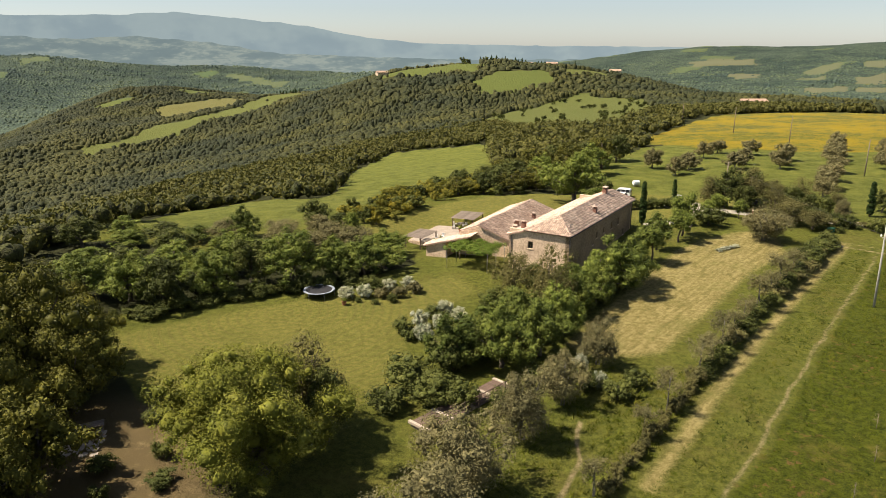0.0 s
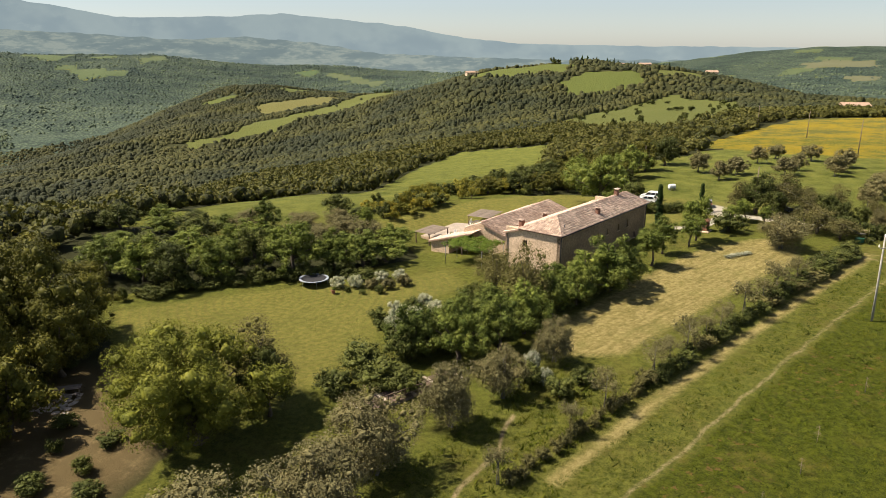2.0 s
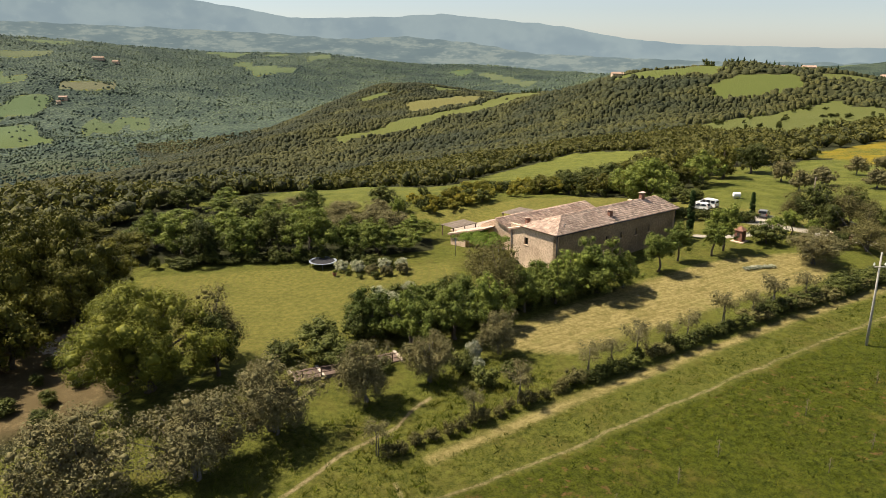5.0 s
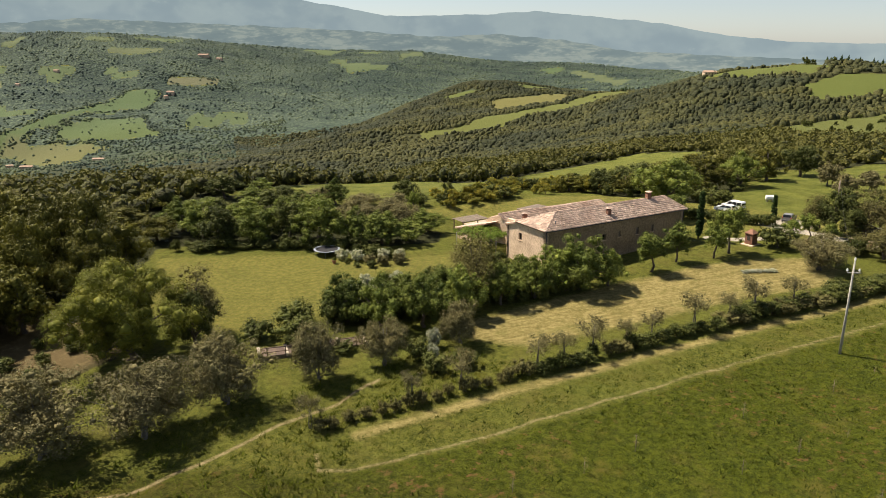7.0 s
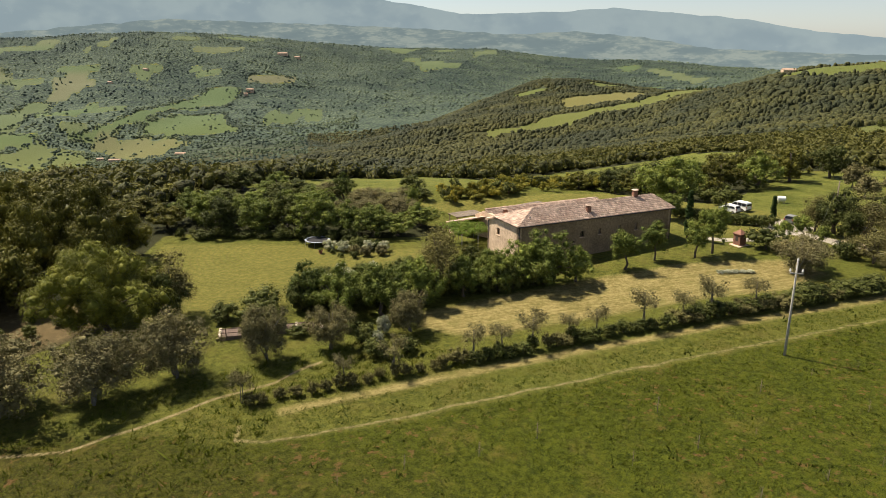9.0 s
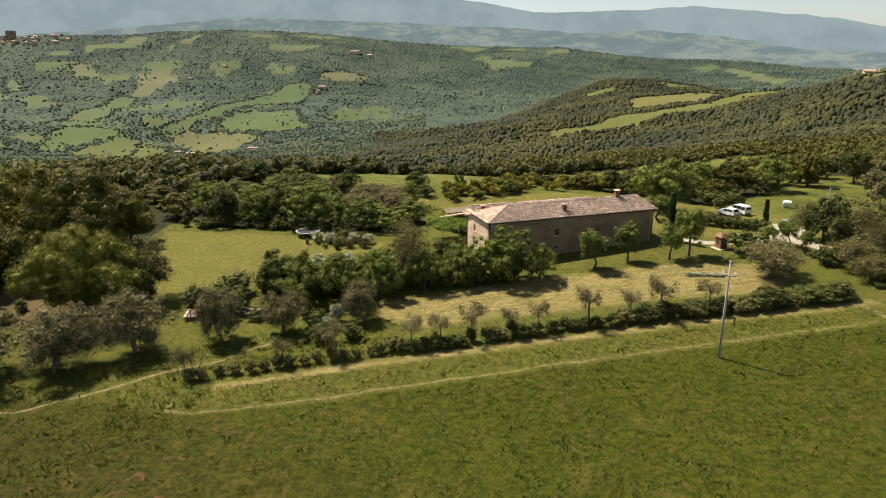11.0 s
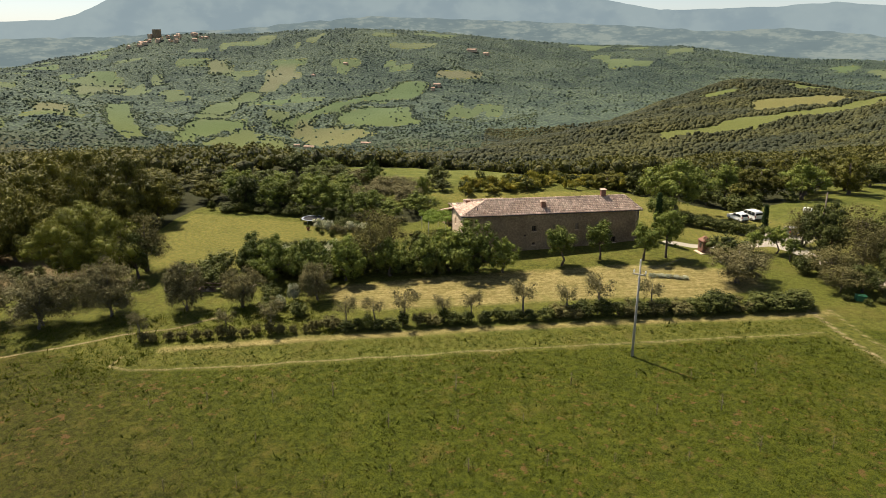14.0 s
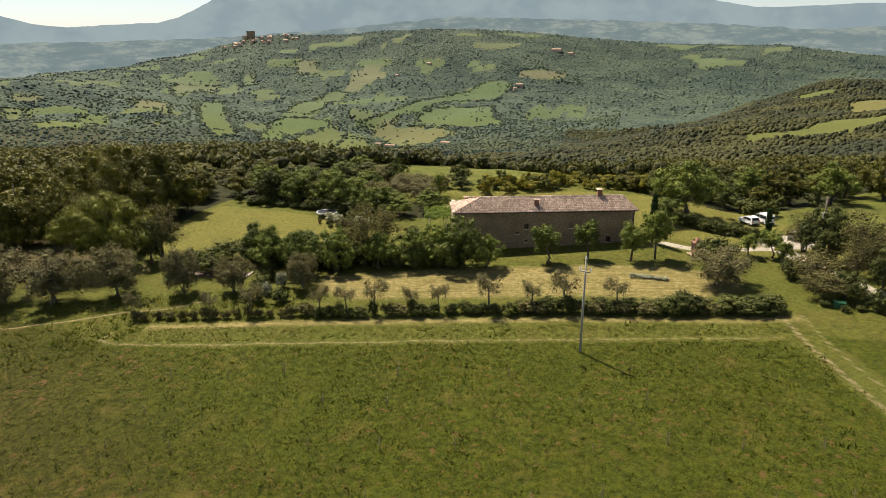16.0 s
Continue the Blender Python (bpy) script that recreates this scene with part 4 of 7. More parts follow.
def tiled_slope(parent, corners, seed, label=""):
    """One roof slope: a boarded bed and rows of curved cover tiles. Corners: two at the eave, then those at the top."""
    rng = np.random.RandomState(seed)
    pts = [np.array(c, float) for c in corners]
    ex = (pts[1] - pts[0]) / np.linalg.norm(pts[1] - pts[0])
    n = np.cross(ex, pts[2] - pts[0])
    n /= np.linalg.norm(n)
    if n[2] < 0:
        n = -n
    up = np.cross(n, ex)
    if up[2] < 0:
        up = -up
    flat = [((p - pts[0]) @ ex, (p - pts[0]) @ up) for p in pts]
    bm = bmesh.new()
    top = [bm.verts.new(p) for p in pts]
    low = [bm.verts.new(p - n * 0.16) for p in pts]
    bm.faces.new(top)
    bm.faces.new(low[::-1])
    for a in range(len(pts)):
        b = (a + 1) % len(pts)
        bm.faces.new((top[b], top[a], low[a], low[b]))
    bmesh.ops.recalc_face_normals(bm, faces=bm.faces)
    bed = part("roof", bm, TILE_BED, parent)
    wide, long = 0.27, 0.42
    us = np.arange(min(f[0] for f in flat) + wide / 2, max(f[0] for f in flat), wide)
    vs = np.arange(-0.06, max(f[1] for f in flat), long)
    u, v = [g.ravel() for g in np.meshgrid(us, vs)]
    keep = inside([tuple(f) for f in flat], u, np.maximum(v + 0.12, 0.02))
    u, v = u[keep] + rng.uniform(-0.02, 0.02, keep.sum()), v[keep]
    k = len(u)
    arc = np.radians([-80, -35, 35, 80])
    verts = []
    for end, half, rise in ((0.0, 0.125, 0.075), (long + 0.05, 0.1, 0.02)):
        tilt = rng.uniform(-0.012, 0.012, k)
        for a in arc:
            p = pts[0] + (u + half * math.sin(a) + tilt)[:, None] * ex + (v + end)[:, None] * up + (rise + half * 0.75 * math.cos(a) - 0.01 + rng.uniform(-0.012, 0.012, k))[:, None] * n
            verts.append(p)
    verts = np.stack(verts, 1).reshape(-1, 3)
    base = np.arange(k)[:, None] * 8
    faces = np.concatenate([base + np.array([[a, a + 1, a + 5, a + 4]]) for a in range(3)] + [base + np.array([[3, 2, 1, 0]])])
    tiles = sheet("tiles", verts, faces, TILE, bed)
    return tagged(tiles, "faded terracotta cover tiles", kind="stuff")


def ridge_run(parent, a, b, name="ridge_tiles"):
    a, b = Vector(a), Vector(b)
    steps = max(2, int((b - a).length / 0.42))
    runs = []
    for k in range(steps):
        p, q = a.lerp(b, k / steps), a.lerp(b, (k + 1.12) / steps)
        runs.append(([p + Vector((0, 0, 0.04)), q + Vector((0, 0, 0.0))], [0.15, 0.12]))
    return tubes(name, runs, TILE, parent, 6)


def chimney(parent, x, y, z, height, width=0.62, deep=0.5):
    body = part("chimney", boxed((x - width / 2, y - deep / 2, z - 0.9), (x + width / 2, y + deep / 2, z + height), 0.02), BRICK, parent, "brick chimney stack with tiled cap")
    part("flue_wall", boxed((x - width / 2 + 0.05, y - deep / 2 + 0.05, z + height), (x + width / 2 - 0.05, y - deep / 2 + 0.15, z + height + 0.25)), BRICK, body)
    part("flue_wall", boxed((x - width / 2 + 0.05, y + deep / 2 - 0.15, z + height), (x + width / 2 - 0.05, y + deep / 2 - 0.05, z + height + 0.25)), BRICK, body)
    bm = bmesh.new()
    w, d = width / 2 + 0.12, deep / 2 + 0.12
    base = [bm.verts.new((x + a * w, y + b * d, z + height + 0.25)) for a, b in ((-1, -1), (1, -1), (1, 1), (-1, 1))]
    peak = [bm.verts.new((x + a * w * 0.5, y, z + height + 0.43)) for a in (-1, 1)]
    for f in ((base[0], base[1], peak[1], peak[0]), (base[1], base[2], peak[1]), (base[2], base[3], peak[0], peak[1]), (base[3], base[0], peak[0]), base[::-1]):
        bm.faces.new(f)
    part("cap", bm, TILE, body)
    return body


def window(parent, at, turn, w, h, shut=False):
    frame_bm = bmesh.new()
    box(frame_bm, (0, 0, 0), (0.07, 0.06, h))
    box(frame_bm, (w - 0.07, 0, 0), (w, 0.06, h))
    box(frame_bm, (0.07, 0, 0), (w - 0.07, 0.06, 0.07))
    box(frame_bm, (0.07, 0, h - 0.07), (w - 0.07, 0.06, h))
    box(frame_bm, (w / 2 - 0.03, 0.005, 0.07), (w / 2 + 0.03, 0.055, h - 0.07))
    ob = part("window", frame_bm, DARK_WOOD if not shut else OLD_WOOD, parent, "small wooden window in a stone wall")
    ob.matrix_basis = pose(*at, 0, 0, turn) @ pose(0, 0.22, 0)
    part("pane", boxed((0.07, 0.02, 0.07), (w - 0.07, 0.04, h - 0.07)), GLASS if not shut else OLD_WOOD, ob)
    part("sill", boxed((-0.1, -0.3, -0.1), (w + 0.1, -0.02, -0.01), 0.01), STONE, ob)
    return ob


def farmhouse():
    home = thing("farmhouse", HOUSE_AT, "long rubble-stone farmhouse with faded terracotta tiled roof", "house", turn=HOUSE_TURN)
    length, width, eave, rise = 27.0, 6.7, 5.86, 1.5
    # east wall, its shade painted in by darker stone, with its few small windows
    holes = [(10.1, 10.75, 3.2, 4.05), (8.9, 9.3, 2.5, 2.8), (10.2, 10.65, 1.2, 1.55), (13.2, 13.65, 3.3, 4.1), (16.6, 17.15, 3.2, 4.2), (19.6, 20.15, 3.2, 4.2), (22.3, 22.95, 1.0, 1.9)]
    wall_panel("wall", 26.3, eave - 0.05, 0.5, holes, DARK_STONE, home, (0.35, 0.35, 0), 0, label="stained stone wall, shade put into its darker colour")
    for k, (x0, x1, z0, z1) in enumerate(holes):
        window(home, (0.35 + x0, 0.35, z0), 0, x1 - x0, z1 - z0, k in (3, 4, 5))
    wall_panel("wall", 8.6, eave - 0.05, 0.5, [(2.75, 3.5, 3.35, 4.35)], STONE, home, (0.35, 8.95, 0), -90)
    window(home, (0.35, 8.95 - 2.75, 3.35), -90, 0.75, 1.0)
    wall_panel("wall", 8.6, eave - 0.05, 0.5, [(3.2, 4.0, 3.2, 4.3)], STONE, home, (26.65, 0.35, 0), 90)
    window(home, (26.65, 0.35 + 3.2, 3.2), 90, 0.8, 1.1)
    wall_panel("wall", 26.3, 4.9, 0.5, [], STONE, home, (26.65, 8.95, 0), 180)
    part("floor_slab", boxed((0.86, 0.86, 2.9), (26.1, 8.4, 3.1)), OLD_WOOD, home)
    # hipped roof of the main block
    a, b, c, d = (0, 0, eave), (length, 0, eave), (length, width, eave), (0, width, eave)
    p, q = (4.4, width / 2, eave + rise), (length - 1.5, width / 2, eave + rise)
    tiled_slope(home, [a, b, q, p], 1)
    tiled_slope(home, [c, d, p, q], 2)
    tiled_slope(home, [d, a, p], 3)
    tiled_slope(home, [b, c, q], 4)
    ridge_run(home, p, q)
    for corner, top in ((a, p), (d, p), (b, q), (c, q)):
        ridge_run(home, corner, top, "hip_tiles")
    # lower strip of roof along the west side
    tiled_slope(home, [(length - 0.4, 9.25, 4.95), (0.1, 9.25, 4.95), (0.1, width + 0.02, 5.72), (length - 0.4, width + 0.02, 5.72)], 5)
    chimney(home, 12.3, 1.35, eave + 0.55, 0.75)
    chimney(home, 22.1, width / 2, eave + rise, 0.75, 0.7, 0.6)
    chimney(home, 2.6, 7.9, 5.4, 0.8)
    # rainwater gutter and downpipes on the shaded side
    tubes("gutter", [([(0.0, -0.06, eave - 0.06), (length, -0.06, eave - 0.06)], [0.07, 0.07])], DARK_PAINT, home, 6, "dark metal rain gutter")
    for x in (0.42, 26.55):
        tubes("downpipe", [([(x, 0.27, eave - 0.1), (x, 0.27, 0.0)], [0.05, 0.05])], DARK_PAINT, home, 6)
    tubes("downpipe", [([(0.27, 8.6, 4.9), (0.27, 8.6, 0.1)], [0.05, 0.05])], DARK_PAINT, home, 6)
    tubes("roof_pipe", [([(2.55, 1.1, eave + 0.3), (2.55, 1.1, eave + 0.95), (2.55, 0.9, eave + 1.0)], [0.07, 0.07, 0.07])], DARK_PAINT, home, 7)
    return home


def annex():
    """The lower gabled building to the west, its own ridge slightly askew."""
    wing = thing("farm_annex", (-0.31, 98.27, 1.75), "low stone outbuilding with tiled gable roof and open porch", "house", turn=66.3)
    ridge, right, left = 4.6, 2.3, 1.55
    back = 23.0
    # local x along the ridge, y to the west; gable front at x = 0
    bm = bmesh.new()
    for y0, y1, t0, t1, mat_x in ((-6.0, 0.0, 2.35, 4.5, 0.0), (0.0, 3.2, 4.5, 3.25, 0.0)):
        pts = [(0, y0, -1.2), (0, y1, -1.2), (0, y1, t1), (0, y0, t0)]
        front = [bm.verts.new(v) for v in pts]
        rear = [bm.verts.new((0.5, v[1], v[2])) for v in pts]
        bm.faces.new(front[::-1])
        bm.faces.new(rear)
        for k in range(4):
            bm.faces.new((front[k], front[(k + 1) % 4], rear[(k + 1) % 4], rear[k]))
    part("gable_wall", bm, STONE, wing)
    bm = bmesh.new()
    pts = [(0.6, 0.0, -1.2), (0.6, 4.4, -1.2), (0.6, 4.4, 2.2), (0.6, 0.0, 3.4)]
    front, rear = [bm.verts.new(v) for v in pts], [bm.verts.new((1.0, v[1], v[2])) for v in pts]
    bm.faces.new(front[::-1])
    bm.faces.new(rear)
    for k in range(4):
        bm.faces.new((front[k], front[(k + 1) % 4], rear[(k + 1) % 4], rear[k]))
    part("porch_wall", bm, BRICK, wing, "red brick wall inside the porch")
    for name, x0, x1, y0, y1, z0, z1 in (("wing_wall", -2.2, -1.75, 4.4, 7.6, 2.1, 1.15), ("side_wall", -1.75, 0.7, 7.15, 7.6, 1.3, 1.15), ("terrace_wall", 1.0, back - 1.0, 2.75, 3.2, 2.7, 2.5), ("back_of_wing", 0.3, 0.7, 4.8, 7.15, 2.0, 1.3), ("inner_wall", -1.75, 0.6, 4.4, 4.8, 2.1, 2.0), ("rear_wall", back - 1.5, back - 1.0, -6.0, 2.7, 1.6, 2.5), ("east_wall", 0.5, back - 1.5, -6.0, -5.55, 1.7, 1.8)):
        bm = bmesh.new()
        box(bm, (x0, y0, -1.6), (x1, y1, 1.0))
        for v in bm.verts:
            if v.co.z > 0:
                v.co.z = z0 if abs(v.co.y - y0) < 0.01 else z1
        part(name, bm, STONE, wing)
    tiled_slope(wing, [(back - 0.7, -6.4, right - 0.45), (-0.3, -6.4, right), (-0.3, 0, ridge), (back - 0.7, 0, ridge - 0.65)], 11)
    tiled_slope(wing, [(0.95, 3.5, 3.2), (back - 0.7, 3.5, 2.6), (back - 0.7, 0, ridge - 0.65), (0.95, 0, ridge - 0.04)], 12)
    tiled_slope(wing, [(-2.5, 7.95, 1.2), (0.9, 7.95, 1.2), (0.9, 0.6, 3.35), (-2.5, 0.6, 3.35)], 13)
    ridge_run(wing, (-0.3, 0, ridge + 0.04), (back - 0.7, 0, ridge - 0.61))
    for x, y in ((4.0, -3.9), (6.6, -3.2), (13.5, -3.6)):
        chimney(wing, x, y, ridge + y * (ridge - right) / 6.4 - 0.028 * x, 0.75)
    tubes("post", [([(-2.1, 2.2, -1), (-2.1, 2.2, 2.75)], [0.12, 0.11])], OLD_WOOD, wing, 8)
    return wing


def slatted_pergola(at, turn, size, high, label):
    ob = thing("slatted_pergola", at, label, "pergola", "terrace pergolas", turn=turn)
    w, d = size
    for x in (0.1, w - 0.1):
        for y in (0.1, d - 0.1):
            part("post", boxed((x - 0.07, y - 0.07, -1.5), (x + 0.07, y + 0.07, high), 0.01), DARK_WOOD, ob)
    for y in (0.1, d - 0.1):
        part("beam", boxed((-0.2, y - 0.06, high), (w + 0.2, y + 0.06, high + 0.16), 0.01), DARK_WOOD, ob)
    mesh = None
    for k in range(int(w / 0.24) + 1):
        if mesh is None:
            first = part("slat", boxed((-0.08, -0.25, high + 0.165), (0.08, d + 0.25, high + 0.2), 0.008), OLD_WOOD, ob)
            mesh = first.data
        else:
            more = new("slat", mesh)
            more.parent = ob
            more.location.x = k * 0.24
    return ob


farmhouse()
annex()
slatted_pergola((-9.2, 103.2, 0.75), 64, (5.2, 2.8), 2.0, "grey timber slatted pergola beside the terrace")
slatted_pergola((-1.2, 113.9, 1.0), 71, (5.6, 3.7), 2.1, "dark timber slatted pergola over outdoor table")


def terrace():
    ob = thing("terrace", (-2.7, 100.0, 1.25), "pale stone paved terrace", "terrace", turn=66.3)
    part("edge_wall", boxed((3.6, 0.9, -1.6), (19.0, 11.2, 0.1), 0.03), STONE, ob)
    bed = None
    for i in range(20):
        for j in range(13):
            if bed is None:
                first = part("slab", boxed((0, 0, 0), (0.74, 0.76, 0.05), 0.012), PAVING, ob)
                bed = first.data
                first.location = (3.65, 0.95, 0.1)
            else:
                s = new("slab", bed)
                s.parent = ob
                s.location = (3.65 + 0.765 * i, 0.95 + 0.775 * j, 0.1)
    return ob


terrace()
# ---- trees and shrubs near the house ----
def leaf_cloud(rng, centres, sizes, leaves, leaf, narrow=0.55, droop=0.0):
    """Small pointed leaf sprays scattered over the skin of clumps, thickest on their upper sides."""
    k, leaves, leaf, narrow = len(centres), leaves * 3, leaf * 0.6, narrow + 0.15
    share = sizes ** 2 / (sizes ** 2).sum()
    which = rng.choice(k, leaves, p=share)
    way = rng.normal(size=(leaves, 3))
    way[:, 2] += 0.2
    way /= np.linalg.norm(way, axis=1)[:, None]
    far = rng.uniform(0.42, 1.18, leaves) ** 0.5
    pos = centres[which] + way * (sizes[which] * far)[:, None]
    normal = way * 1.0 + rng.normal(size=(leaves, 3)) * 0.55 + np.array([0, 0, 0.3])
    normal /= np.linalg.norm(normal, axis=1)[:, None]
    t = np.cross(normal, rng.normal(size=(leaves, 3)))
    t /= np.linalg.norm(t, axis=1)[:, None]
    b = np.cross(normal, t)
    size = leaf * rng.uniform(0.6, 1.4, leaves)[:, None]
    t, b = t * size, b * size * narrow
    bend = normal * size * 0.18
    verts = np.stack([pos - t - bend, pos + b * 1.2, pos + t * 0.8 - b - bend], 1).reshape(-1, 3)
    verts[:, 2] -= droop * rng.uniform(0, 1, len(verts))
    faces = np.arange(leaves * 3).reshape(-1, 3)
    return verts, faces


def dense_hearts(rng, centres, sizes):
    """Small uneven bodies for twigs and leaves, added inside clumps to block light."""
    bm = bmesh.new()
    bmesh.ops.create_icosphere(bm, subdivisions=1, radius=1.0)
    ball = np.array([v.co[:] for v in bm.verts])
    tris = np.array([[v.index for v in f.verts] for f in bm.faces])
    bm.free()
    n = len(centres)
    verts = ball[None] * sizes[:, None, None] * (1 + rng.uniform(-0.4, 0.4, (n, len(ball), 1))) + centres[:, None]
    return verts.reshape(-1, 3), (tris[None] + (np.arange(n) * len(ball))[:, None, None]).reshape(-1, 3)


def tree_kind(name, label, category, leaf_mat, bark, seed, wide, high, bare, clumps, leaves, leaf, lump=0.26, lobes=0.25, stems=1, thick=0.05, narrow=0.55, top=0.85, filled=0.55):
    """Builds one tree at the origin: trunk with limbs, and a crown of leaf clumps, wide and high as given, bare trunk below."""
    rng = np.random.RandomState(seed)
    ob = thing(name, (0, 0, 0), label, category)
    r, up = wide / 2, (high - bare) / 2
    mid = np.array([0, 0, bare + up])
    way = rng.normal(size=(clumps * 3, 3))
    way /= np.linalg.norm(way, axis=1)[:, None]
    way = way[way[:, 2] > -0.9][:clumps]
    k = len(way)
    ring = np.arctan2(way[:, 1], way[:, 0])
    p1, p2, p3 = rng.uniform(0, 6.28, 3)
    reach = 1 + lobes * (np.sin(3 * ring + p1) * 0.6 + np.sin(5 * ring + p2) * 0.4 + 0.6 * np.sin(4 * way[:, 2] + p3))
    depth = rng.uniform(0.5, 1.0, k) ** 0.5 * top
    sizes = lump * r * rng.uniform(0.6, 1.25, k)
    centres = mid + way * np.stack([r * reach, r * reach, up * (1 + 0.4 * (reach - 1))], 1) * depth[:, None]
    heart = (mid + (centres - mid) * rng.uniform(0.3, 0.66, (k, 1)))[: k // 2]
    within = np.full(len(heart), lump * r)
    verts, faces = leaf_cloud(rng, np.vstack([centres, heart]), np.concatenate([sizes, within * 0.8]), leaves, leaf, narrow)
    inner, inner_faces = dense_hearts(rng, np.vstack([centres, heart]), np.concatenate([sizes * max(0.9 * filled, 0.25), within * max(filled, 0.05)]))
    verts, faces = np.vstack([verts, inner]), np.vstack([faces, inner_faces + len(verts)])
    verts[:, 2] = np.maximum(verts[:, 2], 0.03)
    runs = []
    for s in range(stems):
        lean = rng.uniform(-0.12, 0.12, 2) * high + (rng.normal(size=2) * 0.12 * r if stems > 1 else 0)
        foot = np.array([*(rng.normal(size=2) * 0.05 * r * (stems > 1)), -0.6])
        crotch = np.array([lean[0] * 0.3, lean[1] * 0.3, bare + up * 0.35])
        t = thick * high ** 0.9 * (1.0 if stems == 1 else 0.6)
        runs.append(([foot, foot * 0.5 + crotch * 0.5 + rng.normal(size=3) * 0.03 * high * np.array([1, 1, 0]), crotch, mid + np.array([lean[0] * 0.5, lean[1] * 0.5, up * 0.5])], [t * 1.25, t, t * 0.75, t * 0.2]))
        for c in rng.choice(k, min(k, 6 if high > 3.5 else 2), replace=False):
            elbow = crotch * 0.5 + centres[c] * 0.5 + np.array([0, 0, 0.08 * up])
            runs.append(([crotch, elbow, centres[c]], [t * 0.45, t * 0.28, t * 0.08]))
    tubes("trunk", runs, bark, ob, 5)
    sheet("crown", verts, faces, leaf_mat, ob)
    return ob


MASTERS = {}


def plant(kind, x, y, wide, high, turn=0.0, group="", label=""):
    """Sets a tree of a kind at a place, at its own width and height."""
    key, build, w0, h0 = kind
    m = pose(x, y, float(ground_z(x, y)), 0, 0, turn) @ Matrix.Diagonal((wide / w0, wide / w0, high / h0, 1))
    if key not in MASTERS:
        ob = build()
        MASTERS[key] = ob
        ob.matrix_basis = m
        MASTERS[key + "/inverse"] = Matrix.Diagonal((w0 / wide, w0 / wide, h0 / high, 1))
    else:
        ob = copy_thing(MASTERS[key], m @ MASTERS[key + "/inverse"])
    if group:
        ob["group"] = group
    if label:
        ob["label"] = label
    return ob


def kinds(name, label, category, mat, bark, wide, high, bare, clumps, leaves, leaf, count, seed, **more):
    def maker(s):
        return lambda: tree_kind(name, label, category, mat, bark, s, wide, high, bare, clumps, leaves, leaf, **more)
    return [(f"{name}{seed + k}", maker(seed + k), wide, high) for k in range(count)]


OAK = kinds("oak_tree", "spreading oak with bright yellow-green spring leaves", "tree", LEAF_OAK, BARK, 14, 11, -0.6, 130, 24000, 0.13, 1, 100, lump=0.165, lobes=0.3)
WOOD_OAK = kinds("oak_tree", "dark spreading oak with yellow-green shoots", "tree", LEAF_HOLM, BARK, 14, 11, 0.6, 85, 6800, 0.215, 3, 110, lump=0.2, lobes=0.36)
BROAD = kinds("broadleaf_tree", "leafy green deciduous tree at the wood's edge", "tree", LEAF_GREEN, BARK, 8, 8.5, 0.2, 70, 3500, 0.185, 4, 200, lump=0.2, lobes=0.38)
EVERGREEN = kinds("holm_oak", "dark evergreen holm oak", "tree", LEAF_DARK, BARK, 7, 7, 0.2, 50, 2100, 0.2, 3, 300, lump=0.23)
OLIVE = kinds("olive_tree", "silvery grey-green olive tree in rough grass", "olive tree", LEAF_OLIVE, BARK_OLIVE, 6.5, 6, 0.1, 80, 6400, 0.13, 4, 400, lump=0.225, lobes=0.28, stems=3, thick=0.04, narrow=0.4, filled=0.36)
YOUNG_OLIVE = kinds("young_olive", "small open-crowned olive tree in the field hedge", "olive tree", LEAF_OLIVE, BARK_OLIVE, 2.8, 3.4, 1.2, 22, 560, 0.12, 3, 500, lump=0.3, lobes=0.35, stems=2, thick=0.03, narrow=0.35, filled=0)
FRUIT = kinds("fruit_tree", "slender fruit tree with fresh green leaves on the lawn", "tree", LEAF_GREEN, BARK, 4.2, 6, 1.5, 55, 2600, 0.13, 3, 600, lump=0.28, lobes=0.35, thick=0.03)
TWIGGY = kinds("bare_tree", "half-bare twiggy tree with brownish new leaves", "tree", LEAF_TWIG, BARK, 6, 8.5, 1.2, 70, 2300, 0.15, 2, 700, lump=0.3, lobes=0.4, stems=3, thick=0.03, filled=0)
SHRUB = kinds("shrub", "dense dark green garden shrub", "shrub", LEAF_DARK, BARK, 4, 2.8, 0.05, 26, 720, 0.17, 3, 800, lump=0.36, lobes=0.2, stems=3, thick=0.03)
LAUREL = kinds("hedge_bush", "low leafy hedge bush along the field's edge", "bush", LEAF_TWIG, BARK, 2.2, 1.7, 0.02, 26, 620, 0.11, 3, 850, lump=0.34, stems=3, thick=0.03)
GREEN_BUSH = kinds("field_bush", "rounded green bush along the field's edge", "bush", LEAF_DARK, BARK, 2.6, 2.0, 0.02, 30, 760, 0.125, 3, 870, lump=0.34, stems=3, thick=0.03)
BLOOMING = kinds("flowering_shrub", "round garden shrub covered in pale blossom", "shrub", LEAF_BLOOM, BARK, 2.2, 1.5, 0.02, 60, 1500, 0.08, 2, 900, lump=0.22, lobes=0.08, stems=3, thick=0.03)
LAVENDER = kinds("grey_shrub", "low grey-green garden shrub", "shrub", LEAF_OLIVE, BARK, 2.0, 1.2, 0.02, 40, 900, 0.09, 2, 930, lump=0.25, lobes=0.1, stems=3, thick=0.03)


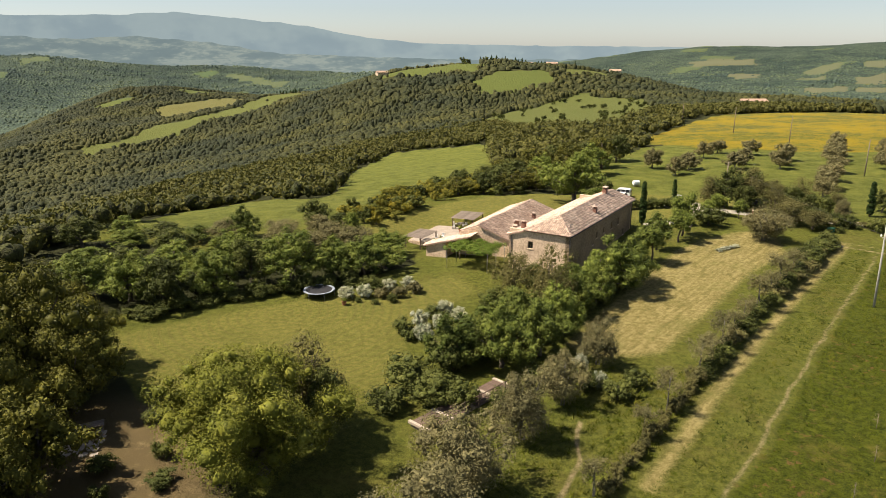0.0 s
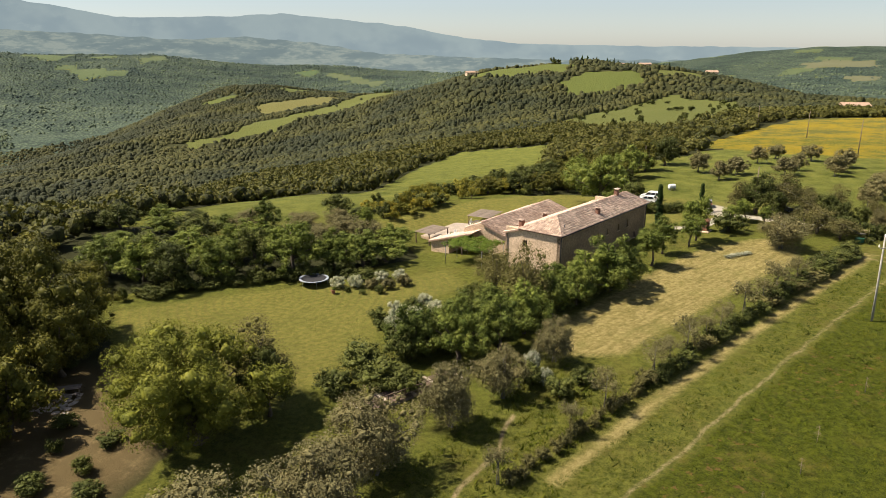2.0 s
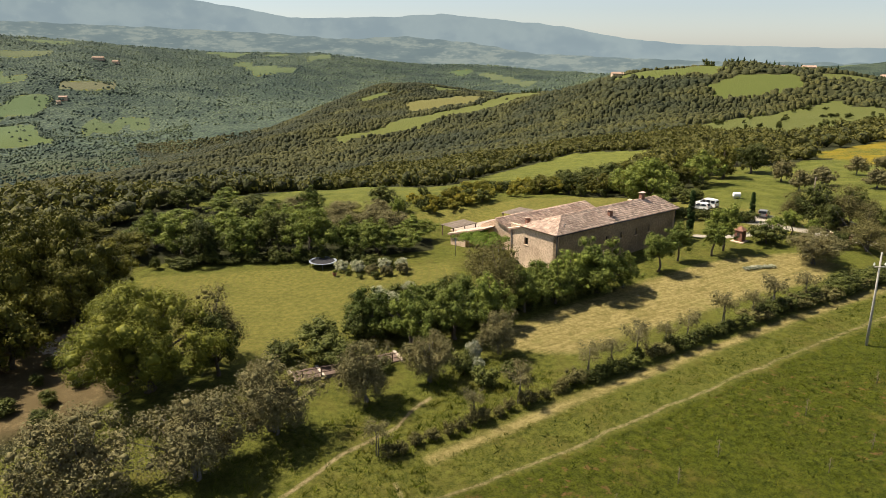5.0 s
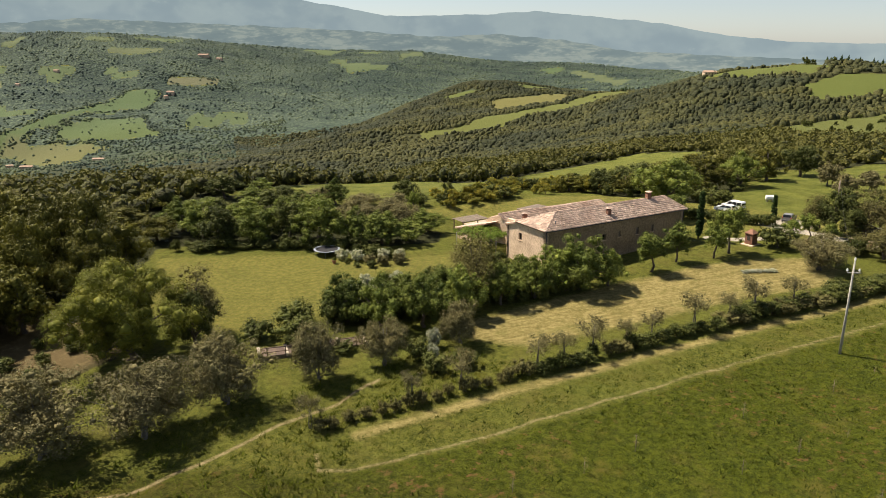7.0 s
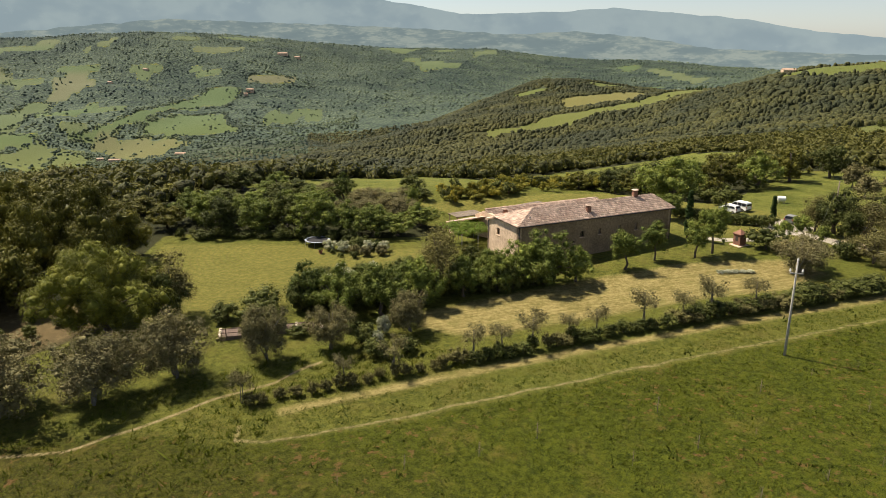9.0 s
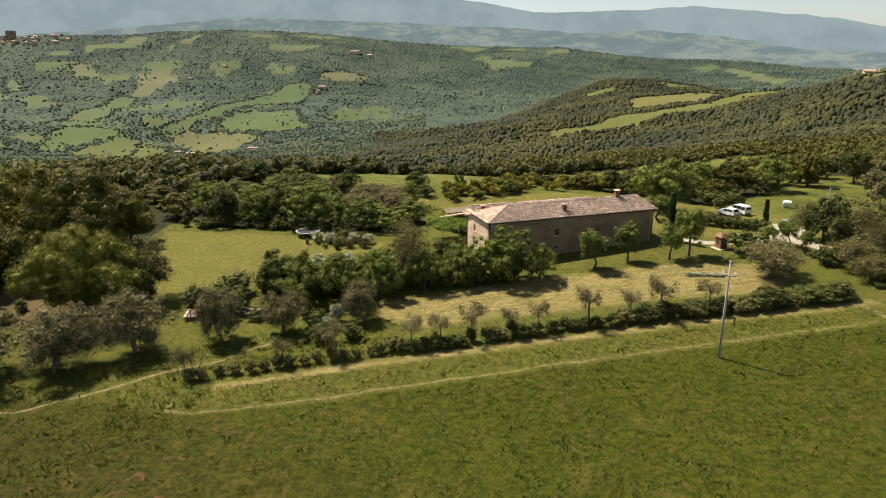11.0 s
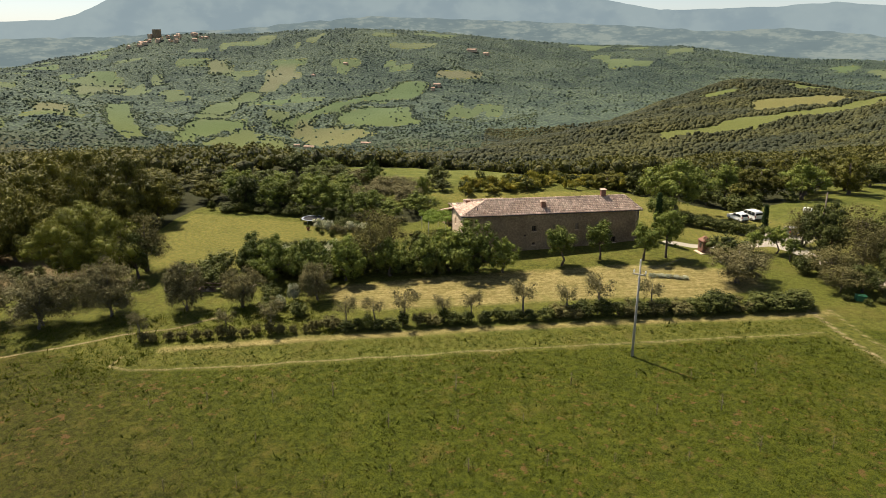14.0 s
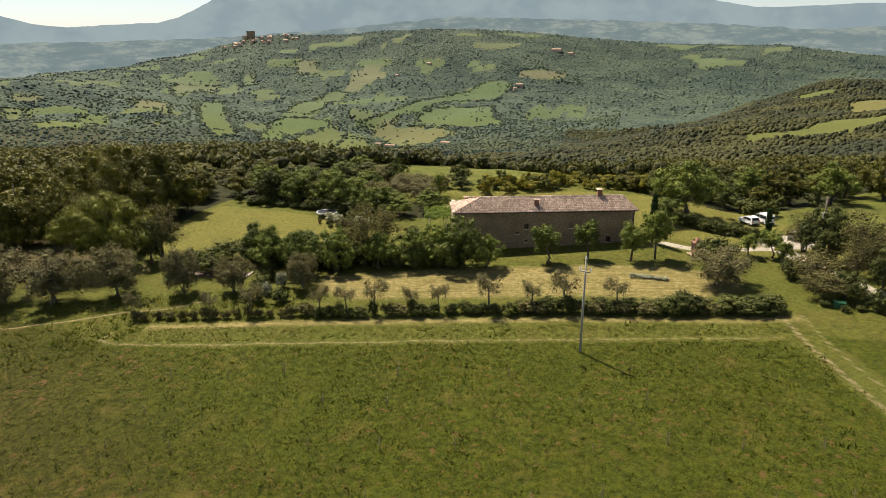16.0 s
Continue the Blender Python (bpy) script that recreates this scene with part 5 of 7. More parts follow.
def cypress_master():
    rng = np.random.RandomState(950)
    ob = thing("cypress", (0, 0, 0), "slim dark columnar cypress", "tree")
    s = rng.uniform(0, 1, 130)
    a = rng.uniform(0, 6.28, 130)
    ring = 0.36 * np.sin(np.pi * (0.12 + 0.85 * s)) ** 0.7 * (1 - 0.35 * s)
    centres = np.stack([ring * np.cos(a), ring * np.sin(a), 0.5 + s * 7.0], 1)
    verts, faces = leaf_cloud(rng, centres, 0.2 + 0.1 * rng.uniform(0, 1, 130), 4200, 0.15, 0.45)
    tubes("trunk", [([(0, 0, -0.5), (0, 0, 4), (0, 0, 7.3)], [0.14, 0.1, 0.03])], BARK, ob, 6)
    sheet("crown", verts, faces, LEAF_CYPRESS, ob)
    return ob


FAR_OLIVE = kinds("orchard_olive", "grey-green olive tree in the hillside orchard", "olive tree", LEAF_OLIVE, BARK_OLIVE, 5, 4.5, 0.5, 50, 1300, 0.22, 3, 1000, lump=0.24, lobes=0.3, stems=2, thick=0.04)
FAR_BUSH = kinds("far_bush", "lone dark bush on the grassy far slope", "bush", LEAF_DARK, BARK, 5, 4.5, 0.1, 16, 260, 0.46, 3, 1050, lump=0.3, lobes=0.25, stems=1, thick=0.03)
BACK_TREE = kinds("wood_tree", "leafy tree deep in the home wood", "tree", LEAF_HOLM, BARK, 8, 8.5, 0.3, 45, 1900, 0.28, 3, 1100, lump=0.2, lobes=0.28)


BACK_OAK = kinds("oak_tree", "dark spreading oak with yellow-green shoots", "tree", LEAF_HOLM, BARK, 12, 11, 0.3, 60, 1900, 0.36, 3, 1120, lump=0.2, lobes=0.34)
BROOM = kinds("broom_bush", "yellow-green broom bush on the bank", "bush", LEAF_BROOM, BARK, 3, 2.2, 0.02, 14, 300, 0.22, 4, 1150, lump=0.3, lobes=0.2, stems=2, thick=0.03)


def far_cypress_master():
    rng = np.random.RandomState(951)
    ob = thing("cypress", (0, 0, 0), "tall dark cypress on the far ridge", "tree")
    s = np.linspace(0.02, 0.98, 26)
    a = rng.uniform(0, 6.28, 26)
    ring = 0.25 * np.sin(np.pi * (0.12 + 0.85 * s)) ** 0.7 * (1 - 0.35 * s)
    centres = np.stack([ring * np.cos(a), ring * np.sin(a), 0.5 + s * 7.0], 1)
    verts, faces = dense_hearts(rng, centres, 0.42 * np.sin(np.pi * (0.2 + 0.72 * s)))
    tubes("trunk", [([(0, 0, -0.5), (0, 0, 4), (0, 0, 7.0)], [0.14, 0.1, 0.03])], BARK, ob, 4)
    sheet("crown", verts, faces, LEAF_CYPRESS, ob)
    return ob


CYPRESS = ("cypress", cypress_master, 1.2, 7.8)
FAR_CYPRESS = ("far_cypress", far_cypress_master, 1.2, 7.8)
rnd = random.Random(7)


def mixed(pick, x, y, wide, high, **more):
    return plant(pick[rnd.randrange(len(pick))], x, y, wide, high, rnd.uniform(0, 360), **more)


# old olives in a row between the field and the lawns
for x, y, w, h in ((-20, 14, 8, 7), (-15, 22, 8.5, 7), (-9.6, 31, 9.6, 7.8), (-4.6, 36.8, 8.6, 7.0), (-2.4, 44, 7.6, 7.0), (2.4, 51.2, 5.4, 6.2), (6.4, 56.8, 4.8, 5.4), (10.9, 64.3, 4.4, 5.0), (43.2, 105.2, 7.4, 5.6)):
    mixed(OLIVE, x, y, w, h, group="old olives beside the field")
# great oaks at the corner of the lawn and round the shaded clearing
for x, y, w, h in ((-18, 45.5, 14.5, 11), (-42, 57, 13, 13), (-46, 43, 13, 11.2), (-41.8, 49.5, 11, 11), (-38.5, 41, 10, 9.5), (-52, 66, 11, 6.8), (-55, 52, 14, 12.5), (-66, 60, 13, 9.8), (-49, 75, 7, 4.2), (-62, 78, 9, 3.4), (-72, 72, 10, 3.6)):
    mixed(OAK if (x, y) == (-18, 45.5) else WOOD_OAK, x, y, w, h, group="oaks round the clearing")
for x, y, w, h in ((-39, 33, 11, 10), (-49, 36, 12, 11), (-58, 36, 12, 10.5), (-66, 41, 12, 8.8), (-72, 50, 11, 6.5), (-62, 28, 11, 10), (-77, 58, 12, 9), (-82, 68, 11, 6.5), (-85, 79, 9, 3), (-75, 84, 8, 3), (-66, 88, 8, 3), (-60, 68, 10, 5.2), (-50, 59, 11, 11.5), (-34, 44.5, 8, 8), (-45, 27, 11, 9), (-74, 34, 12, 8.5), (-84, 46, 11, 5.5), (-92, 60, 12, 7.2), (-36, 22, 10, 8), (-56, 22, 11, 9), (-72, 24, 11, 10)):
    mixed(BACK_OAK, x, y, w, h, group="oaks round the clearing")
for x, y, w, h in ((-34.5, 39.5, 8, 8), (-36, 34.5, 9, 7.5), (-36.5, 54.5, 9, 8.5), (-40, 62, 8, 7.5)):
    mixed(WOOD_OAK, x, y, w, h, group="oaks round the clearing")
for x, y in ((-27, 38), (-24.5, 40.5), (-28.5, 42.5), (-25, 44.5), (-30, 46), (-26, 48), (-23, 48.5), (-31, 37), (-22.5, 38), (-38, 52), (-37, 56), (-29, 53.5)):
    mixed(SHRUB if rnd.random() < 0.5 else GREEN_BUSH, x, y, rnd.uniform(1.4, 2.6), rnd.uniform(0.6, 1.5), group="undergrowth at the wood's edge", label="low undergrowth in the oaks' shade")
mixed(TWIGGY, -15.5, 52.5, 6.5, 8.0)
mixed(EVERGREEN, -13.6, 50.6, 5.0, 7.0)
# undergrowth along the wood's edge
for k in range(46):
    s = k / 45
    x, y = -41 + 29 * s + rnd.uniform(-1, 0.5), 70.8 + 15 * s - 3 * s * s + 2.5 * math.sin(s * 3.1) + rnd.uniform(0.8, 3.2)
    mixed(SHRUB if k % 3 else GREEN_BUSH, x, y, rnd.uniform(1.6, 3.0), rnd.uniform(0.8, 1.9), group="undergrowth at the wood's edge", label="leafy undergrowth at the wood's edge")
# the wood's edge behind the oval lawn
for x, y, w, h in ((-43, 79, 7.5, 6.6), (-38, 77.5, 6.5, 6.6), (-33, 81, 7, 6.0), (-29.5, 84, 6.5, 6.6), (-24.6, 84.9, 8.6, 7.4), (-19.8, 87.6, 6.5, 5.9), (-16, 89.5, 6.5, 5.2), (-13, 92.5, 6, 3.8), (-20, 94, 6, 3.4), (-34, 89, 7.5, 5.2), (-40, 86, 8, 5.6), (-47, 86, 8, 4.7), (-14, 99, 6, 4), (-36, 98, 6, 3.6), (-44, 96, 7, 4.2), (-54, 90, 8, 3.2), (-53, 100, 6, 3), (-30, 92, 6, 4), (-36, 83.5, 5.5, 4.6), (-49, 80, 7, 6)):
    mixed(BROAD if rnd.random() < 0.75 else EVERGREEN, x, y, w, h, group="trees behind the oval lawn")
for x, y in ((-23, 103), (-27, 95), (-19, 101), (-39, 104), (-30, 103), (-25, 98)):
    mixed(OLIVE, x, y, 6, 3.4, group="olives behind the oval lawn")
# the belt of trees and shrubs between lawn, strip and house
for x, y, w, h, pick in ((-3.2, 63.5, 6, 5.9, BROAD), (1.2, 63.6, 6, 6.6, BROAD), (5.4, 66.5, 6, 6.8, BROAD), (7.6, 70.6, 5.5, 6.3, BROAD), (1.5, 69, 6.5, 5.2, BROAD), (3.6, 74, 6, 5, BROAD), (10.4, 76, 5, 5.8, BROAD), (7.4, 75.2, 5.4, 8.6, TWIGGY), (3.5, 80.5, 5.5, 6.5, TWIGGY), (10.6, 81.6, 5.2, 5.2, BROAD), (14.4, 82.6, 6, 6.2, BROAD), (17.4, 84.6, 7.6, 7.4, BROAD), (20.0, 87.4, 4.6, 5.0, BROAD), (13.2, 79.4, 4.6, 5.4, BROAD), (6.3, 83.6, 4, 4, EVERGREEN), (1, 76, 4, 3.6, EVERGREEN)):
    mixed(pick, x, y, w, h, group="belt of trees below the house")
for x, y, w, h in ((-7.6, 59.5, 5, 3.0), (-5, 56.6, 4.6, 2.8), (-9, 55.5, 4, 2.4), (-2.5, 56.2, 3.6, 2.6), (1.0, 57.0, 2.6, 1.2), (4.8, 61.2, 3.0, 1.6), (8.6, 59.6, 3, 2.2), (11.6, 57.6, 2.8, 2.0), (13.8, 60.2, 2.6, 1.8), (37.3, 113, 5.6, 3.2), (-4, 68, 3, 2)):
    mixed(SHRUB, x, y, w, h, group="garden shrubs")
for k in range(26):
    s = k / 25
    x, y = -4 + 21 * s + rnd.uniform(-1.2, 1.0), 61.6 + 22.5 * s + rnd.uniform(-1.0, 1.2)
    mixed(SHRUB, x, y, rnd.uniform(3.0, 4.4), rnd.uniform(2.4, 3.8), group="belt of trees below the house", label="dense undergrowth beneath the belt of trees")
# slender trees in front of the house
for x, y, w, h in ((23.4, 94.6, 4.4, 5.6), (25.6, 100.2, 4.0, 5.4), (30.0, 104.2, 4.2, 5.2), (31.4, 107.4, 4.8, 7.0), (40.8, 119.2, 3.2, 4.0), (43.8, 117.4, 2.6, 3.6), (38.6, 117.6, 2.8, 3.4)):
    mixed(FRUIT, x, y, w, h, group="young trees on the house lawn")
plant(CYPRESS, 26.3, 112.4, 1.3, 7.6, group="cypresses")
plant(CYPRESS, 35.3, 126.6, 1.1, 5.0, group="cypresses")
plant(CYPRESS, 66.5, 119.5, 1.5, 6.2, group="cypresses")
# trees beyond the house
for x, y, w, h, pick in ((17.5, 129.5, 11.5, 10.6, BROAD), (20.5, 121.5, 5, 4.5, FRUIT), (8, 150, 8, 6.4, EVERGREEN), (14, 153, 8, 6.8, BROAD), (2, 156, 7, 5.4, EVERGREEN), (20, 156, 9, 7.2, BACK_TREE), (26, 160, 9, 8, BROAD), (10, 162, 8, 6, BACK_TREE), (-4, 160, 6, 4.4, EVERGREEN), (30, 170, 8, 8, BACK_TREE), (22, 172, 8, 7.6, BACK_TREE), (15, 176, 8, 6.6, BACK_TREE), (6, 172, 7, 5, BACK_TREE), (-37, 105, 5, 5.2, BROAD), (-28, 115, 5.5, 4.4, EVERGREEN), (-20, 105, 3.6, 4.6, BROAD), (-32, 108, 5, 2.6, OLIVE), (-26, 109, 5, 2.8, OLIVE), (-23, 112, 4, 2.6, EVERGREEN), (-43, 103, 5, 2.8, BROAD), (-49, 104, 6, 3, EVERGREEN), (-56, 106, 6, 3.4, BROAD), (-60, 100, 7, 5, EVERGREEN), (36, 182, 8, 8, EVERGREEN)):
    mixed(pick, x, y, w, h, group="trees beyond the house")
for x, y in ((-4, 140), (1, 142), (7, 141.5), (12, 143), (17, 142), (5, 147), (11, 148), (19, 149), (16, 158), (5, 164), (12, 168), (23, 166), (27, 176), (17, 184), (9, 182), (28, 186), (22, 192), (33, 196)):
    mixed(BACK_TREE if rnd.random() < 0.55 else EVERGREEN, x, y, rnd.uniform(5, 7.5), rnd.uniform(3.4, 5.6), group="trees beyond the house")
for k in range(16):
    mixed(FAR_BUSH, 2 + 26 * rnd.random(), 139 + 3.5 * rnd.random() + 8 * (k % 3), rnd.uniform(3, 5), rnd.uniform(1.8, 3.2), group="trees beyond the house", label="dark undergrowth in the wood beyond the house")
# trees along the road
for x, y, w, h, pick in ((44.2, 125.2, 7, 7.2, EVERGREEN), (48.5, 126, 7, 7.2, TWIGGY), (52, 125, 5, 5.5, TWIGGY), (41.6, 125.4, 5, 5.6, TWIGGY), (54.5, 122.5, 4.5, 5, EVERGREEN), (50.5, 131, 6, 6.5, EVERGREEN), (57, 125, 4.5, 5.5, TWIGGY), (59, 119.8, 3.5, 3.5, EVERGREEN), (50.5, 113.5, 6, 4.6, TWIGGY), (53, 110.8, 5, 3.4, TWIGGY), (62, 122, 3.2, 4.2, TWIGGY), (61, 117.6, 3, 3.4, OLIVE), (70, 122, 4, 4, EVERGREEN), (47.2, 114.6, 3.6, 2.6, SHRUB), (46.4, 122.6, 4.5, 5.2, EVERGREEN), (51.2, 121.2, 4.2, 5.0, TWIGGY), (55.5, 118.8, 4.0, 4.4, EVERGREEN), (58.5, 112.2, 3.4, 2.4, SHRUB), (62.5, 110.4, 3.2, 2.2, SHRUB), (54.6, 112.6, 4.4, 3.6, EVERGREEN)):
    mixed(pick, x, y, w, h, group="trees beside the gravel road")
# hedge below the car park and along the road
for k in range(11):
    s = k / 10
    mixed(SHRUB, 21.5 + 13.5 * s, 124.0 + 1.4 * s, 2.8, 1.9, group="clipped hedge by the parking place")
for k in range(14):
    s = k / 13
    mixed(LAUREL, 46.5 + 26 * s, 117.6 - 8.2 * s, 2.4, 0.9, group="low hedge along the road")
# olive orchard on the rise
for x, y in ((42, 168.6), (45, 160.2), (49.5, 164.9), (57.9, 181.2), (64.4, 189.9), (71.3, 184.8), (59.1, 162.7), (64, 170), (76, 175.5), (69.6, 163.4), (72, 169), (98.7, 196.7), (92, 184), (88.5, 177), (85.7, 171.6), (80, 159), (73.8, 148.3), (69, 140), (65.3, 133.7), (93.6, 163.4), (98, 172), (103, 182), (108, 172), (104, 160), (99, 150), (114, 186), (88, 141), (80, 130)):
    mixed(FAR_OLIVE, x, y, rnd.uniform(4.2, 6.2), rnd.uniform(3.8, 5.0), group="olive orchard")
# flowering shrubs round the oval lawn
for x, y, w, h, pick in ((-16.9, 80.6, 2.3, 1.6, BLOOMING), (-14.6, 81.2, 2.3, 1.7, BLOOMING), (-11.9, 83.6, 2.0, 1.6, BLOOMING), (-9.6, 84.6, 2.1, 1.6, BLOOMING), (-12.6, 81.3, 2.0, 1.4, LAVENDER), (-10.3, 81.4, 2.0, 1.4, LAVENDER), (-8.6, 82.6, 2.0, 1.5, LAVENDER), (-11.2, 79.6, 1.4, 1.1, SHRUB), (-13.2, 79.0, 1.0, 0.7, SHRUB), (-15.2, 79.5, 0.9, 0.7, SHRUB), (-7.4, 73.0, 2.4, 1.9, BLOOMING), (-6.6, 69.4, 2.5, 2.0, BLOOMING), (-5.0, 72.2, 2.2, 1.8, BLOOMING), (-9.0, 71.4, 2.6, 1.6, SHRUB), (-8.2, 69.4, 2.0, 1.2, SHRUB), (-4.6, 76.2, 2.2, 1.7, BLOOMING), (-6.0, 75.2, 2.2, 1.5, SHRUB), (-3.0, 74.5, 2.2, 1.7, BLOOMING), (8.9, 62.2, 1.8, 2.2, BLOOMING), (10.2, 59.8, 1.6, 1.8, BLOOMING)):
    mixed(pick, x, y, w, h, group="shrubs round the oval lawn")


def along(line, s):
    """The place s metres along a line of points."""
    for (x0, y0), (x1, y1) in zip(line, line[1:]):
        d = math.hypot(x1 - x0, y1 - y0)
        if s <= d:
            return x0 + (x1 - x0) * s / d, y0 + (y1 - y0) * s / d
        s -= d
    return line[-1]


# hedge along the field: small plants at the low end, thick bushes towards the road
s = 0.8
while s < 74.5:
    x, y = along(HEDGE_LINE, s)
    if s < 21:
        mixed(LAUREL, x + rnd.uniform(-0.2, 0.2), y + rnd.uniform(-0.2, 0.2), rnd.uniform(1.0, 1.5), rnd.uniform(1.0, 1.6), group="hedge along the field")
        s += rnd.uniform(1.0, 1.6)
    else:
        big = 1 + 0.5 * (s > 44) + 0.4 * (s > 62)
        mixed(GREEN_BUSH if rnd.random() < 0.82 else LAUREL, x + rnd.uniform(-0.5, 0.3), y + rnd.uniform(-0.3, 0.5), rnd.uniform(1.6, 2.4) * big, rnd.uniform(1.0, 1.6) * (0.6 + 0.45 * big), group="hedge along the field")
        s += rnd.uniform(1.1, 1.9)
for s, h in ((0.2, 2.9), (9.5, 2.8), (14.5, 3.6), (22.8, 3.4), (25.8, 3.2), (29.3, 3.8), (33.5, 3.0), (36.8, 3.3), (42.5, 4.2), (47.5, 3.4), (51, 4.4), (57, 3.6)):
    x, y = along(HEDGE_LINE, s)
    mixed(YOUNG_OLIVE, x - 0.5, y + 0.4, h * 0.88, h * 1.12, group="young olives in the hedge")
# bushes and lone trees dotted over the far slopes
for k in range(60):
    x, y = rnd.uniform(10, 150), rnd.uniform(330, 740)
    if bool(inside(BUSHY_SLOPE, np.array(x), np.array(y))):
        mixed(FAR_BUSH, x, y, rnd.uniform(3, 6), rnd.uniform(2.5, 4.5), group="bushes on the far slope")
# scrubby bank between the back garden and the meadow
for k in range(420):
    x, y = rnd.uniform(-27, 12), rnd.uniform(112, 184)
    if bool(inside(SCRUB, np.array(x), np.array(y))):
        mixed(BROOM if rnd.random() < 0.8 else FAR_BUSH, x, y, rnd.uniform(2.2, 4.2), rnd.uniform(1.4, 2.8), group="bushes on the bank", label="mixed scrub bush on the grassy bank")
# ---- poles and wires ----
def power_pole(x, y, high, turn, arm=True, lean=(0.0, 0.0), mat=None, label="tall weathered concrete power pole"):
    z = float(ground_z(x, y))
    ob = thing("power_pole", (x, y, z), label, "power pole", "power line poles", turn=turn)
    tubes("pole", [([(0, 0, -0.8), (lean[0] / 2, lean[1] / 2, high / 2), (lean[0], lean[1], high)], [0.14, 0.115, 0.085])], mat or CONCRETE, ob, 10)
    if arm:
        part("crossarm", boxed((-0.62 + lean[0], -0.05, high - 1.23), (0.62 + lean[0], 0.05, high - 1.13), 0.01), CONCRETE, ob, "short steel crossarm")
        for ax, az in ((-0.56, high - 1.13), (0.56, high - 1.13), (0.0, high)):
            bm = bmesh.new()
            for zz, r, d in ((0.0, 0.05, 0.1), (0.08, 0.11, 0.07), (0.17, 0.09, 0.07), (0.25, 0.06, 0.05)):
                made = bmesh.ops.create_cone(bm, segments=10, radius1=r, radius2=r * 0.8, depth=d, cap_ends=True)["verts"]
                bmesh.ops.translate(bm, verts=made, vec=(ax + lean[0], lean[1], az + 0.05 + zz))
            part("insulator", bm, PORCELAIN, ob, "white porcelain insulator")
    return Vector((x, y, z + high))


TOPS = [
    power_pole(46.1, 79.75, 9.75, 20, True, (0.0, 0.25)),
    power_pole(43.9, 125.4, 8.2, 15, False, mat=OLD_WOOD, label="grey wooden power pole among the trees"),
    power_pole(84.6, 155.6, 8.0, 30, False, mat=OLD_WOOD, label="grey wooden power pole in the orchard"),
    power_pole(87.7, 201.0, 9.0, 30, False, mat=OLD_WOOD, label="grey wooden power pole at the yellow field"),
    power_pole(88.4, 245.5, 8.5, 30, False, mat=OLD_WOOD, label="grey wooden power pole in the yellow field"),
    power_pole(84.0, 290.0, 8.5, 30, False, mat=OLD_WOOD, label="grey wooden power pole beyond the yellow field"),
]


def wire(a, b, sag, label):
    pts = [a.lerp(b, k / 12) - Vector((0, 0, sag * 4 * (k / 12) * (1 - k / 12))) for k in range(13)]
    ob = tubes("power_line", [(pts, [0.012] * 13)], RUBBER, None, 4)
    return tagged(ob, label, "cable", "power lines")


wire(TOPS[1], TOPS[0] - Vector((0, 0, 1)), 0.8, "thin dark power cable above the lawn")
wire(TOPS[1], TOPS[2], 0.9, "thin dark power cable above the orchard")
wire(TOPS[3], TOPS[4], 0.7, "thin dark power cable above the yellow field")


